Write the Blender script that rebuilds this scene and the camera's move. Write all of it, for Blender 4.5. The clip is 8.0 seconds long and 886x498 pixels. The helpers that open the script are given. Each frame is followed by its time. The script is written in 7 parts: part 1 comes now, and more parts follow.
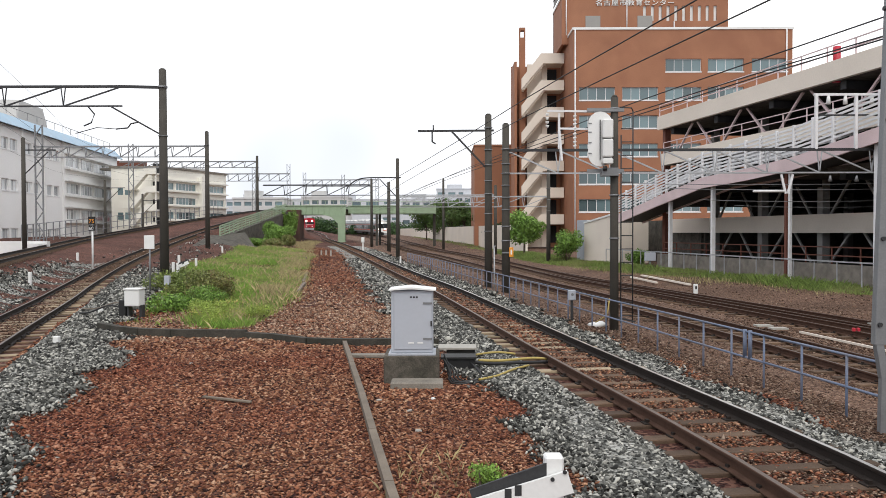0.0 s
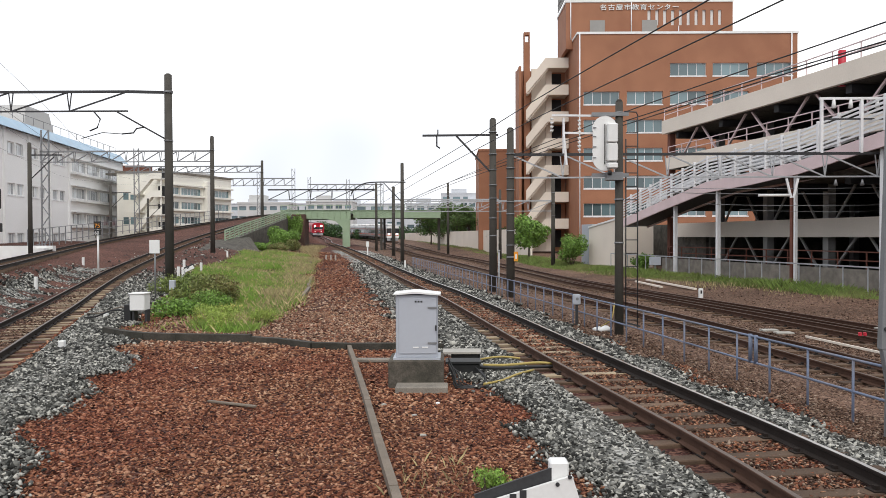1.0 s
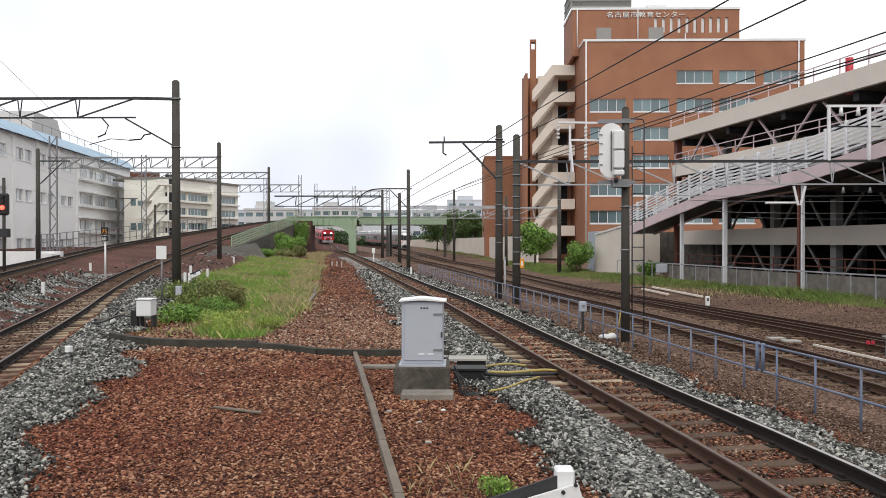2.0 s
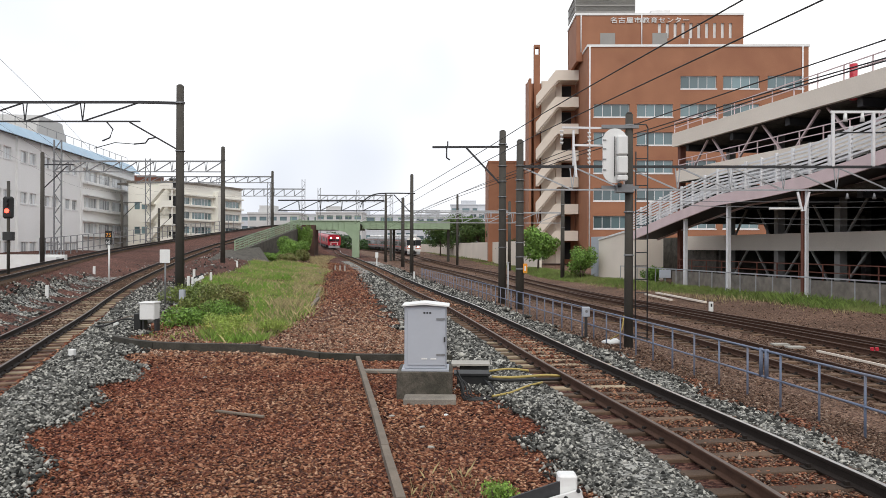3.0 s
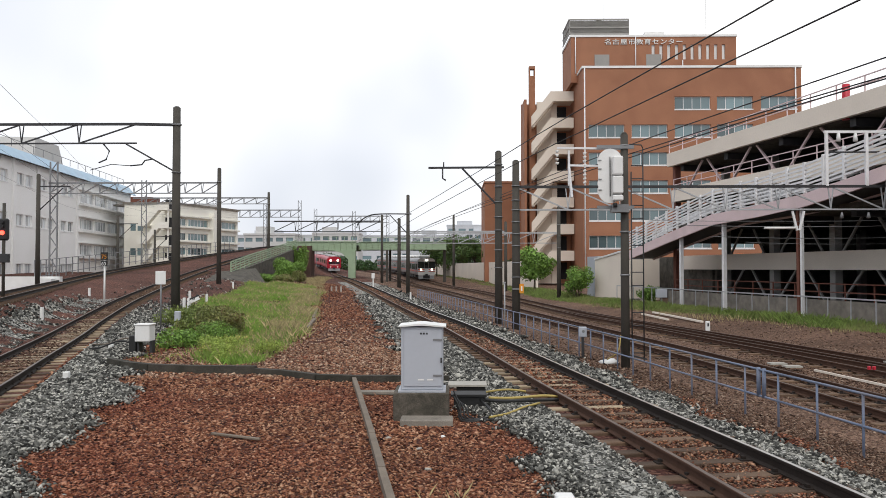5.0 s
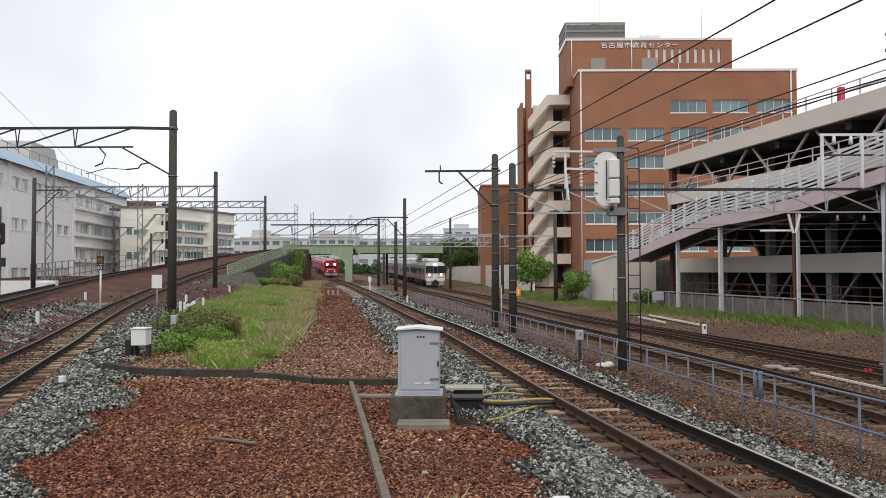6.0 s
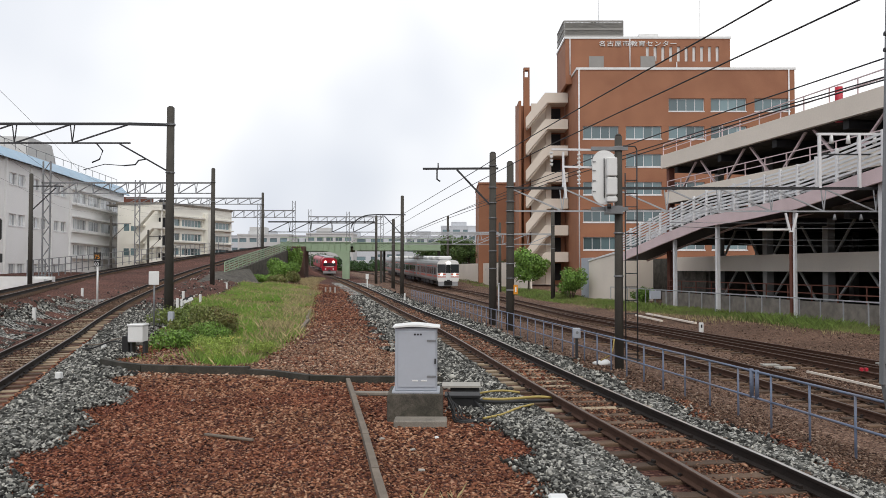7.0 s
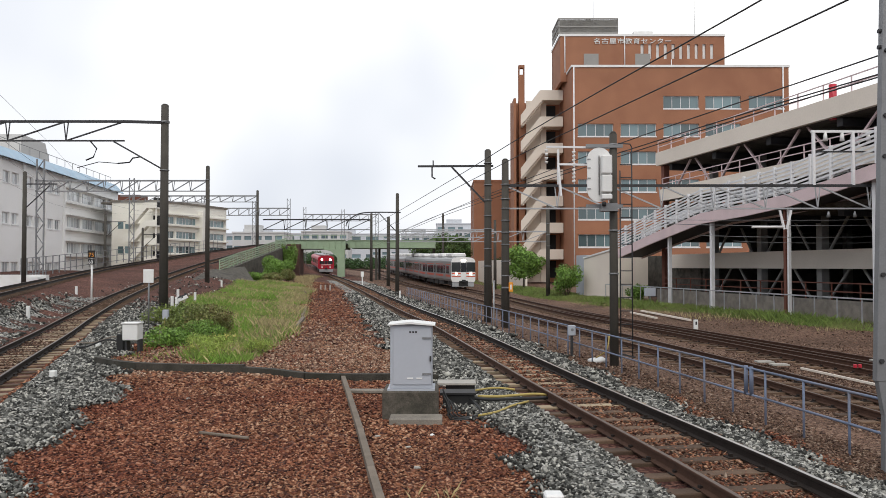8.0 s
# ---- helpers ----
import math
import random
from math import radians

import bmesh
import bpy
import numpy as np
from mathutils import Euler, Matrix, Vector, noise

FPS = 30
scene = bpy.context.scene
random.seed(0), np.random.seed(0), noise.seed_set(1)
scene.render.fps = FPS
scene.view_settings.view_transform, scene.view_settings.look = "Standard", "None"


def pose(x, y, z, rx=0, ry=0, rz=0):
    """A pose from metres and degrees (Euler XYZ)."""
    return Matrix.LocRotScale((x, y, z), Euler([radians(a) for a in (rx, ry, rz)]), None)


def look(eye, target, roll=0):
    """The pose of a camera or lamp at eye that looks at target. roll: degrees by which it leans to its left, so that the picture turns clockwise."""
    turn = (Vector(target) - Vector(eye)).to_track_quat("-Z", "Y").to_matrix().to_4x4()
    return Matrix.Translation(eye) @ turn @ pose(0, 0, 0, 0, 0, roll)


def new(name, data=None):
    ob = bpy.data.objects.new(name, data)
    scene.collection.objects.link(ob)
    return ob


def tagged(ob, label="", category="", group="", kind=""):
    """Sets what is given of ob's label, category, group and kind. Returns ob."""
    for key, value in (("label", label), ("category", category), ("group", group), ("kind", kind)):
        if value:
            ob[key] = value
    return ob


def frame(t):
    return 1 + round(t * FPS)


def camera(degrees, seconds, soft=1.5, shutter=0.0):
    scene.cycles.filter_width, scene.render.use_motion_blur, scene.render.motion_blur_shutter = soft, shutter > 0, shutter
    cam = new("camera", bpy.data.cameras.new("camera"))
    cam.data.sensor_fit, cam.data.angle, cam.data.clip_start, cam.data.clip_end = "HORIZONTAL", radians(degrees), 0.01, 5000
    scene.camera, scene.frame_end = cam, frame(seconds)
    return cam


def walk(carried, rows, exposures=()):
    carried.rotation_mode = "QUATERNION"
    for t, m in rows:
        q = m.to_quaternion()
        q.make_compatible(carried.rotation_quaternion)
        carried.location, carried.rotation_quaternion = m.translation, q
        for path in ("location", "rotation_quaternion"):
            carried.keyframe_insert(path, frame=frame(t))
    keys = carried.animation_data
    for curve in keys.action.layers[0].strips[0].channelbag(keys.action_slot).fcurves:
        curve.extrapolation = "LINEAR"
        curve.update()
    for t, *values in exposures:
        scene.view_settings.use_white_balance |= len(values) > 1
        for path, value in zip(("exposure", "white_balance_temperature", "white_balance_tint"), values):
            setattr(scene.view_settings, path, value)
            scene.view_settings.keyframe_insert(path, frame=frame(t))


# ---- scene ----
cam = camera(60, 8.0, soft=0.5)
EYE = (0.0, 0.0, 2.2)
walk(cam, [
    (0, pose(*EYE, 88.716, 0.161, 0.034)),
    (0.5, pose(*EYE, 88.817, 0.32, 0.135)),
    (1, pose(*EYE, 89.046, 0.194, 0.379)),
    (1.5, pose(*EYE, 89.277, 0.132, 0.637)),
    (3, pose(*EYE, 89.896, -0.171, 1.068)),
    (3.5, pose(*EYE, 89.841, -0.224, 1.046)),
    (4, pose(*EYE, 89.962, -0.172, 1.049)),
    (4.5, pose(*EYE, 90.844, -0.068, 0.954)),
    (6, pose(*EYE, 91.668, 0.14, 0.552)),
    (6.5, pose(*EYE, 91.682, 0.122, 0.541)),
    (7, pose(*EYE, 91.489, -0.087, 0.36)),
    (7.5, pose(*EYE, 91.297, -0.083, 0.087)),
    (8, pose(*EYE, 91.308, 0, 0)),
], exposures=[(0, 0.11), (0.5, 0.2), (1, 0.1), (3, 0.0), (4, 0.0), (4.6, -0.03), (6, -0.19), (7, -0.17), (8, -0.12)])

# ---- light: hazy overcast day ----
world = bpy.data.worlds.new("sky")
scene.world = world
world.use_nodes = True
wn = world.node_tree.nodes
wl = world.node_tree.links
bg = wn["Background"]
sky = wn.new("ShaderNodeTexSky")
sky.sky_type = "NISHITA"
sky.sun_disc = False
sky.sun_elevation, sky.sun_rotation = radians(55), radians(185)
sky.dust_density, sky.air_density, sky.ozone_density = 4.0, 1.0, 1.0
# a veil of bright cloud over the clear sky, thicker and thinner in places
tc = wn.new("ShaderNodeTexCoord")
cl = wn.new("ShaderNodeTexNoise")
cl.inputs["Scale"].default_value, cl.inputs["Detail"].default_value = 1.3, 4
wl.new(tc.outputs["Generated"], cl.inputs["Vector"])
cr = wn.new("ShaderNodeValToRGB")
cr.color_ramp.elements[0].position, cr.color_ramp.elements[0].color = 0.42, (6.3, 6.75, 7.7, 1)
cr.color_ramp.elements[1].position, cr.color_ramp.elements[1].color = 0.68, (12.4, 12.3, 12.1, 1)
wl.new(cl.outputs["Fac"], cr.inputs["Fac"])
mx = wn.new("ShaderNodeMix")
mx.data_type = "RGBA"
mx.inputs["Factor"].default_value = 0.9
wl.new(sky.outputs["Color"], mx.inputs["A"])
wl.new(cr.outputs["Color"], mx.inputs["B"])
wl.new(mx.outputs["Result"], bg.inputs["Color"])
bg.inputs["Strength"].default_value = 0.122

sun = new("sun", bpy.data.lights.new("sun", "SUN"))
sun.data.energy, sun.data.angle, sun.data.color = 1.5, radians(60), (1, 0.95, 0.87)
sun.matrix_world = look((-4, -46, 66), (0, 0, 0))

# ---- materials ----


def mat(name, base, rough=0.8, metal=0.0, vary=0.15, scale=3.0, fine=40.0, bump=0.15, dirt=None, dirt_amount=0.4,
        island=0.0, obj=0.0, emit=0.0, spec=0.4):
    """A procedural surface: a base colour broken up at two scales, with relief and stains."""
    m = bpy.data.materials.new(name)
    m.use_nodes = True
    n, l = m.node_tree.nodes, m.node_tree.links
    b = n["Principled BSDF"]
    b.inputs["Roughness"].default_value = rough
    b.inputs["Metallic"].default_value = metal
    b.inputs["Specular IOR Level"].default_value = spec
    co = n.new("ShaderNodeTexCoord")
    big = n.new("ShaderNodeTexNoise")
    big.inputs["Scale"].default_value, big.inputs["Detail"].default_value = scale, 6
    small = n.new("ShaderNodeTexNoise")
    small.inputs["Scale"].default_value, small.inputs["Detail"].default_value = fine, 4
    l.new(co.outputs["Object"], big.inputs["Vector"])
    l.new(co.outputs["Object"], small.inputs["Vector"])
    add = n.new("ShaderNodeMath")
    add.operation = "ADD"
    l.new(big.outputs["Fac"], add.inputs[0])
    l.new(small.outputs["Fac"], add.inputs[1])
    rng = n.new("ShaderNodeMapRange")
    rng.inputs["From Min"].default_value, rng.inputs["From Max"].default_value = 0.6, 1.4
    rng.inputs["To Min"].default_value, rng.inputs["To Max"].default_value = 1 - vary, 1 + vary
    l.new(add.outputs[0], rng.inputs["Value"])
    value = rng.outputs[0]
    for amount, node, socket in ((island, "ShaderNodeNewGeometry", "Random Per Island"), (obj, "ShaderNodeObjectInfo", "Random")):
        if amount:
            src = n.new(node)
            r2 = n.new("ShaderNodeMapRange")
            r2.inputs["To Min"].default_value, r2.inputs["To Max"].default_value = 1 - amount, 1 + amount
            l.new(src.outputs[socket], r2.inputs["Value"])
            mul = n.new("ShaderNodeMath")
            mul.operation = "MULTIPLY"
            l.new(value, mul.inputs[0])
            l.new(r2.outputs[0], mul.inputs[1])
            value = mul.outputs[0]
    hsv = n.new("ShaderNodeHueSaturation")
    hsv.inputs["Color"].default_value = (*base, 1)
    l.new(value, hsv.inputs["Value"])
    col = hsv.outputs["Color"]
    if dirt:
        st = n.new("ShaderNodeTexNoise")
        st.inputs["Scale"].default_value, st.inputs["Detail"].default_value, st.inputs["Distortion"].default_value = scale * 0.6, 8, 0.6
        l.new(co.outputs["Object"], st.inputs["Vector"])
        rp = n.new("ShaderNodeMapRange")
        rp.inputs["From Min"].default_value, rp.inputs["From Max"].default_value = 0.45, 0.75
        rp.inputs["To Max"].default_value = dirt_amount
        l.new(st.outputs["Fac"], rp.inputs["Value"])
        mix = n.new("ShaderNodeMix")
        mix.data_type = "RGBA"
        l.new(rp.outputs[0], mix.inputs["Factor"])
        l.new(col, mix.inputs["A"])
        mix.inputs["B"].default_value = (*dirt, 1)
        col = mix.outputs["Result"]
    l.new(col, b.inputs["Base Color"])
    if bump:
        bp = n.new("ShaderNodeBump")
        bp.inputs["Strength"].default_value, bp.inputs["Distance"].default_value = bump, 0.02
        l.new(small.outputs["Fac"], bp.inputs["Height"])
        l.new(bp.outputs[0], b.inputs["Normal"])
    if emit:
        b.inputs["Emission Color"].default_value = (*base, 1)
        b.inputs["Emission Strength"].default_value = emit
    return m


def stone_mat(name, stops, rough=0.9, tone=None):
    """Loose stones: each stone takes its own colour from the stops, with grain on it."""
    m = bpy.data.materials.new(name)
    m.use_nodes = True
    n, l = m.node_tree.nodes, m.node_tree.links
    b = n["Principled BSDF"]
    b.inputs["Roughness"].default_value = rough
    b.inputs["Specular IOR Level"].default_value = 0.25
    g = n.new("ShaderNodeNewGeometry")
    r = n.new("ShaderNodeValToRGB")
    r.color_ramp.interpolation = "LINEAR"
    while len(r.color_ramp.elements) < len(stops):
        r.color_ramp.elements.new(0.5)
    for e, (p, c) in zip(r.color_ramp.elements, stops):
        e.position, e.color = p, (*c, 1)
    l.new(g.outputs["Random Per Island"], r.inputs["Fac"])
    co = n.new("ShaderNodeTexCoord")
    no = n.new("ShaderNodeTexNoise")
    no.inputs["Scale"].default_value, no.inputs["Detail"].default_value = 60, 4
    l.new(co.outputs["Object"], no.inputs["Vector"])
    patch = n.new("ShaderNodeTexNoise")
    patch.inputs["Scale"].default_value, patch.inputs["Detail"].default_value = 0.6, 4
    l.new(co.outputs["Object"], patch.inputs["Vector"])
    ad = n.new("ShaderNodeMath")
    ad.operation = "ADD"
    l.new(no.outputs["Fac"], ad.inputs[0])
    l.new(patch.outputs["Fac"], ad.inputs[1])
    rg = n.new("ShaderNodeMapRange")
    rg.inputs["From Min"].default_value, rg.inputs["From Max"].default_value = 0.6, 1.4
    rg.inputs["To Min"].default_value, rg.inputs["To Max"].default_value = 0.7, 1.3
    l.new(ad.outputs[0], rg.inputs["Value"])
    h = n.new("ShaderNodeHueSaturation")
    l.new(r.outputs["Color"], h.inputs["Color"])
    l.new(rg.outputs[0], h.inputs["Value"])
    out = h.outputs["Color"]
    if tone:
        rt = n.new("ShaderNodeMapRange")
        rt.inputs["From Min"].default_value, rt.inputs["From Max"].default_value = 0.42, 0.62
        rt.inputs["To Max"].default_value = 0.6
        pt = n.new("ShaderNodeTexNoise")
        pt.inputs["Scale"].default_value, pt.inputs["Detail"].default_value = 0.28, 3
        l.new(co.outputs["Object"], pt.inputs["Vector"])
        l.new(pt.outputs["Fac"], rt.inputs["Value"])
        mt = n.new("ShaderNodeMix")
        mt.data_type, mt.blend_type = "RGBA", "MULTIPLY"
        l.new(rt.outputs[0], mt.inputs["Factor"])
        l.new(out, mt.inputs["A"])
        mt.inputs["B"].default_value = (*tone, 1)
        out = mt.outputs["Result"]
    l.new(out, b.inputs["Base Color"])
    return m


def glass_mat(name, tint, rough=0.08):
    m = bpy.data.materials.new(name)
    m.use_nodes = True
    n, l = m.node_tree.nodes, m.node_tree.links
    b = n["Principled BSDF"]
    oi = n.new("ShaderNodeObjectInfo")
    vr = n.new("ShaderNodeMapRange")
    vr.inputs["To Min"].default_value, vr.inputs["To Max"].default_value = 0.6, 1.9
    l.new(oi.outputs["Random"], vr.inputs["Value"])
    hs = n.new("ShaderNodeHueSaturation")
    hs.inputs["Color"].default_value = (*tint, 1)
    l.new(vr.outputs[0], hs.inputs["Value"])
    l.new(hs.outputs["Color"], b.inputs["Base Color"])
    b.inputs["Roughness"].default_value = rough
    b.inputs["Specular IOR Level"].default_value = 0.9
    co = n.new("ShaderNodeTexCoord")
    no = n.new("ShaderNodeTexNoise")
    no.inputs["Scale"].default_value = 0.7
    l.new(co.outputs["Object"], no.inputs["Vector"])
    bp = n.new("ShaderNodeBump")
    bp.inputs["Strength"].default_value, bp.inputs["Distance"].default_value = 0.03, 0.1
    l.new(no.outputs["Fac"], bp.inputs["Height"])
    l.new(bp.outputs[0], b.inputs["Normal"])
    return m


M = {
    "ballast": stone_mat("ballast", [(0, (0.01, 0.01, 0.009)), (0.3, (0.048, 0.048, 0.043)), (0.7, (0.165, 0.163, 0.147)), (1, (0.52, 0.505, 0.45))]),
    "red_stone": stone_mat("red_stone", [(0, (0.014, 0.005, 0.004)), (0.3, (0.14, 0.05, 0.029)), (0.75, (0.33, 0.147, 0.078)), (1, (0.52, 0.32, 0.2))], tone=(0.72, 0.45, 0.45)),
    "dusty_stone": stone_mat("dusty_stone", [(0, (0.045, 0.024, 0.017)), (0.35, (0.21, 0.117, 0.076)), (0.75, (0.38, 0.24, 0.16)), (1, (0.6, 0.45, 0.33))]),
    "brown_stone": stone_mat("brown_stone", [(0, (0.025, 0.014, 0.01)), (0.4, (0.1, 0.056, 0.037)), (0.8, (0.2, 0.122, 0.083)), (1, (0.36, 0.27, 0.2))]),
    "rail": mat("rail_rust", (0.024, 0.018, 0.015), 0.75, 0.0, 0.3, 6, 90, 0.3, spec=0.2),
    "rail_head": mat("rail_head", (0.62, 0.6, 0.58), 0.3, 0.9, 0.1, 8, 60, 0.05),
    "rail_brown": mat("rail_brown_rust", (0.075, 0.04, 0.027), 0.85, 0.0, 0.3, 6, 90, 0.3, spec=0.2),
    "rail_dull": mat("rail_head_dull", (0.14, 0.105, 0.085), 0.45, 0.6, 0.25, 8, 60, 0.1),
    "kerb": mat("mossy_kerb", (0.06, 0.054, 0.044), 0.95, 0, 0.45, 3, 30, 0.6, (0.022, 0.024, 0.016), 0.8),
    "kerb_pale": mat("stained_plinth", (0.105, 0.092, 0.074), 0.95, 0, 0.45, 5, 40, 0.5, (0.025, 0.025, 0.018), 0.9),
    "verge": mat("verge_grass", (0.16, 0.23, 0.05), 0.7, 0, 0.35, 0.4, 3, 0, (0.3, 0.27, 0.12), 0.6, island=0.45),
    "sleeper": mat("sleeper_wood", (0.135, 0.085, 0.054), 0.9, 0, 0.35, 5, 60, 0.4, (0.05, 0.033, 0.024), 0.7, obj=0.5),
    "new_sleeper": mat("sleeper_new", (0.3, 0.235, 0.155), 0.85, 0, 0.25, 4, 50, 0.3, (0.16, 0.11, 0.07), 0.6, obj=0.3),
    "concrete": mat("concrete", (0.24, 0.215, 0.18), 0.9, 0, 0.4, 2.5, 50, 0.3, (0.09, 0.08, 0.07), 0.6),
    "pole_concrete": mat("pole_concrete", (0.066, 0.06, 0.05), 0.85, 0, 0.32, 1.5, 45, 0.2, (0.05, 0.048, 0.045), 0.5),
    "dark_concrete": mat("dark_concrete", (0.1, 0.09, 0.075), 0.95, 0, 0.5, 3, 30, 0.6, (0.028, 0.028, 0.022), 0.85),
    "brick": mat("brown_tile", (0.335, 0.15, 0.082), 0.75, 0, 0.2, 0.35, 14, 0.15, (0.25, 0.1, 0.055), 0.5),
    "cream": mat("cream_paint", (0.78, 0.7, 0.6), 0.8, 0, 0.07, 0.4, 12, 0.08, (0.5, 0.43, 0.36), 0.25),
    "ivory": mat("ivory_paint", (0.84, 0.82, 0.74), 0.85, 0, 0.06, 0.3, 8, 0.05, (0.55, 0.5, 0.4), 0.3),
    "white": mat("white_paint", (0.78, 0.78, 0.76), 0.6, 0, 0.06, 1.5, 30, 0.05, (0.5, 0.48, 0.44), 0.25),
    "white_wall": mat("white_wall", (0.88, 0.875, 0.855), 0.85, 0, 0.05, 0.15, 6, 0.05, (0.6, 0.58, 0.53), 0.22),
    "grey_wall": mat("grey_wall", (0.55, 0.55, 0.54), 0.85, 0, 0.1, 0.2, 6, 0.05),
    "cabinet": mat("cabinet_grey", (0.43, 0.455, 0.5), 0.5, 0, 0.03, 2, 20, 0.02, (0.45, 0.46, 0.48), 0.3),
    "steel": mat("galvanised", (0.24, 0.245, 0.25), 0.55, 0.5, 0.15, 4, 40, 0.08, (0.2, 0.2, 0.2), 0.4),
    "dark_steel": mat("dark_steel", (0.05, 0.05, 0.052), 0.6, 0.4, 0.2, 4, 40, 0.1),
    "old_brick": mat("old_brick", (0.11, 0.06, 0.047), 0.9, 0, 0.35, 0.8, 14, 0.3, (0.04, 0.03, 0.026), 0.7),
    "rust_steel": mat("rust_steel", (0.16, 0.06, 0.04), 0.8, 0.1, 0.3, 2, 30, 0.2),
    "blue_steel": mat("blue_paint", (0.155, 0.19, 0.27), 0.55, 0.1, 0.15, 3, 40, 0.05, (0.25, 0.2, 0.17), 0.5),
    "galv_light": mat("galvanised_pale", (0.42, 0.43, 0.44), 0.5, 0.3, 0.12, 4, 40, 0.05, (0.25, 0.24, 0.23), 0.4),
    "white_steel": mat("white_steel", (0.78, 0.78, 0.78), 0.55, 0.0, 0.08, 2, 30, 0.05, (0.4, 0.36, 0.33), 0.3),
    "pink": mat("pink_paint", (0.7, 0.55, 0.55), 0.6, 0, 0.08, 0.8, 20, 0.05, (0.4, 0.32, 0.3), 0.35),
    "green_steel": mat("pale_green_paint", (0.32, 0.42, 0.28), 0.6, 0, 0.12, 0.5, 15, 0.05, (0.2, 0.24, 0.17), 0.4),
    "black": mat("black_rubber", (0.02, 0.02, 0.02), 0.6, 0, 0.2, 4, 40, 0.1),
    "yellow": mat("yellow_sleeve", (0.42, 0.32, 0.1), 0.6, 0, 0.15, 6, 40, 0.1),
    "orange": mat("orange_plate", (0.75, 0.3, 0.03), 0.6, 0, 0.1, 6, 40, 0.05),
    "red": mat("red_paint", (0.5, 0.03, 0.05), 0.35, 0, 0.08, 1, 30, 0.02),
    "window": glass_mat("window_glass", (0.1, 0.15, 0.16)),
    "pale_window": glass_mat("pale_window_glass", (0.42, 0.44, 0.45)),
    "train_glass": glass_mat("train_glass", (0.02, 0.022, 0.025)),
    # near-black: the shade of rooms and door openings put into the colour
    "dark": mat("interior_shade", (0.03, 0.03, 0.032), 0.9, 0, 0.2, 0.5, 8, 0.05),
    "stainless": mat("stainless", (0.3, 0.3, 0.3), 0.45, 0.3, 0.05, 2, 60, 0.03),
    "roof_grey": mat("roof_grey", (0.35, 0.36, 0.37), 0.7, 0, 0.15, 2, 30, 0.1),
    "jr_orange": mat("stripe_red", (0.55, 0.1, 0.06), 0.4, 0, 0.05, 2, 30, 0.02),
    "train_red": mat("train_red", (0.4, 0.015, 0.032), 0.35, 0, 0.06, 1, 30, 0.02),
    "lamp": mat("lamp_lit", (1, 0.93, 0.78), 0.3, 0, 0, emit=9),
    "red_lamp": mat("red_signal_lit", (1, 0.05, 0.03), 0.3, 0, 0, emit=6),
    "blue_roof": mat("pale_blue_sheet", (0.36, 0.5, 0.62), 0.6, 0, 0.1, 0.5, 12, 0.05, (0.5, 0.55, 0.6), 0.4),
    "leaf": mat("leaf", (0.15, 0.265, 0.045), 0.6, 0, 0.2, 1, 10, 0, island=0.5),
    "leaf_olive": mat("leaf_olive", (0.15, 0.2, 0.045), 0.6, 0, 0.3, 1, 10, 0, (0.16, 0.1, 0.04), 0.5, island=0.55),
    "leaf_mid": mat("leaf_mid", (0.075, 0.14, 0.03), 0.6, 0, 0.25, 0.6, 10, 0, (0.12, 0.1, 0.05), 0.5, island=0.5),
    "leaf_dark": mat("leaf_dark", (0.04, 0.085, 0.022), 0.6, 0, 0.2, 1, 10, 0, island=0.5),
    "grass": mat("grass", (0.2, 0.34, 0.055), 0.7, 0, 0.35, 0.5, 3, 0, (0.4, 0.36, 0.14), 0.32, island=0.5),
    "weed": mat("weed", (0.27, 0.36, 0.07), 0.7, 0, 0.3, 2, 12, 0, (0.42, 0.4, 0.1), 0.6, island=0.45),
    "leaf_rust": mat("leaf_rust", (0.17, 0.19, 0.055), 0.6, 0, 0.3, 1.4, 10, 0, (0.2, 0.09, 0.05), 0.8, island=0.5),
    "dry_grass": mat("dry_grass", (0.4, 0.33, 0.17), 0.8, 0, 0.25, 0.6, 5, 0, island=0.4),
    "flower": mat("flower_yellow", (0.6, 0.5, 0.15), 0.7, 0, 0.1, 1, 10, 0, island=0.2),
    "bark": mat("bark", (0.1, 0.075, 0.055), 0.9, 0, 0.3, 3, 30, 0.4),
    "timber": mat("weathered_timber", (0.19, 0.155, 0.12), 0.9, 0, 0.25, 4, 60, 0.35, (0.1, 0.085, 0.07), 0.5),
    "louvre": mat("grey_louvre", (0.3, 0.29, 0.27), 0.7, 0, 0.1, 1, 20, 0.05),
    "trough": mat("worn_concrete", (0.4, 0.38, 0.34), 0.9, 0, 0.15, 0.8, 20, 0.2, (0.14, 0.13, 0.11), 0.6),
    # distance haze put into the far walls' colour as a pale blue-grey
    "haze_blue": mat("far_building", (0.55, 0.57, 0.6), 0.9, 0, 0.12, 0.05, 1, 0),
}

# ---- mesh helpers ----


def part(name, bm, material, parent=None, label="", smooth=False):
    """Links a bmesh as one mesh object under a thing or a part."""
    me = bpy.data.meshes.new(name)
    bm.to_mesh(me)
    bm.free()
    if smooth:
        me.polygons.foreach_set("use_smooth", [True] * len(me.polygons))
    for one in material if isinstance(material, (list, tuple)) else (material,):
        me.materials.append(M[one])
    ob = new(name, me)
    if parent:
        ob.parent = parent
    if label:
        tagged(ob, label)
    return ob


def thing(name, at, label, category, group="", kind="", rz=0.0):
    ob = new(name)
    ob.empty_display_size = 0.2
    ob.matrix_basis = pose(*at, 0, 0, rz)
    return tagged(ob, label, category, group, kind)


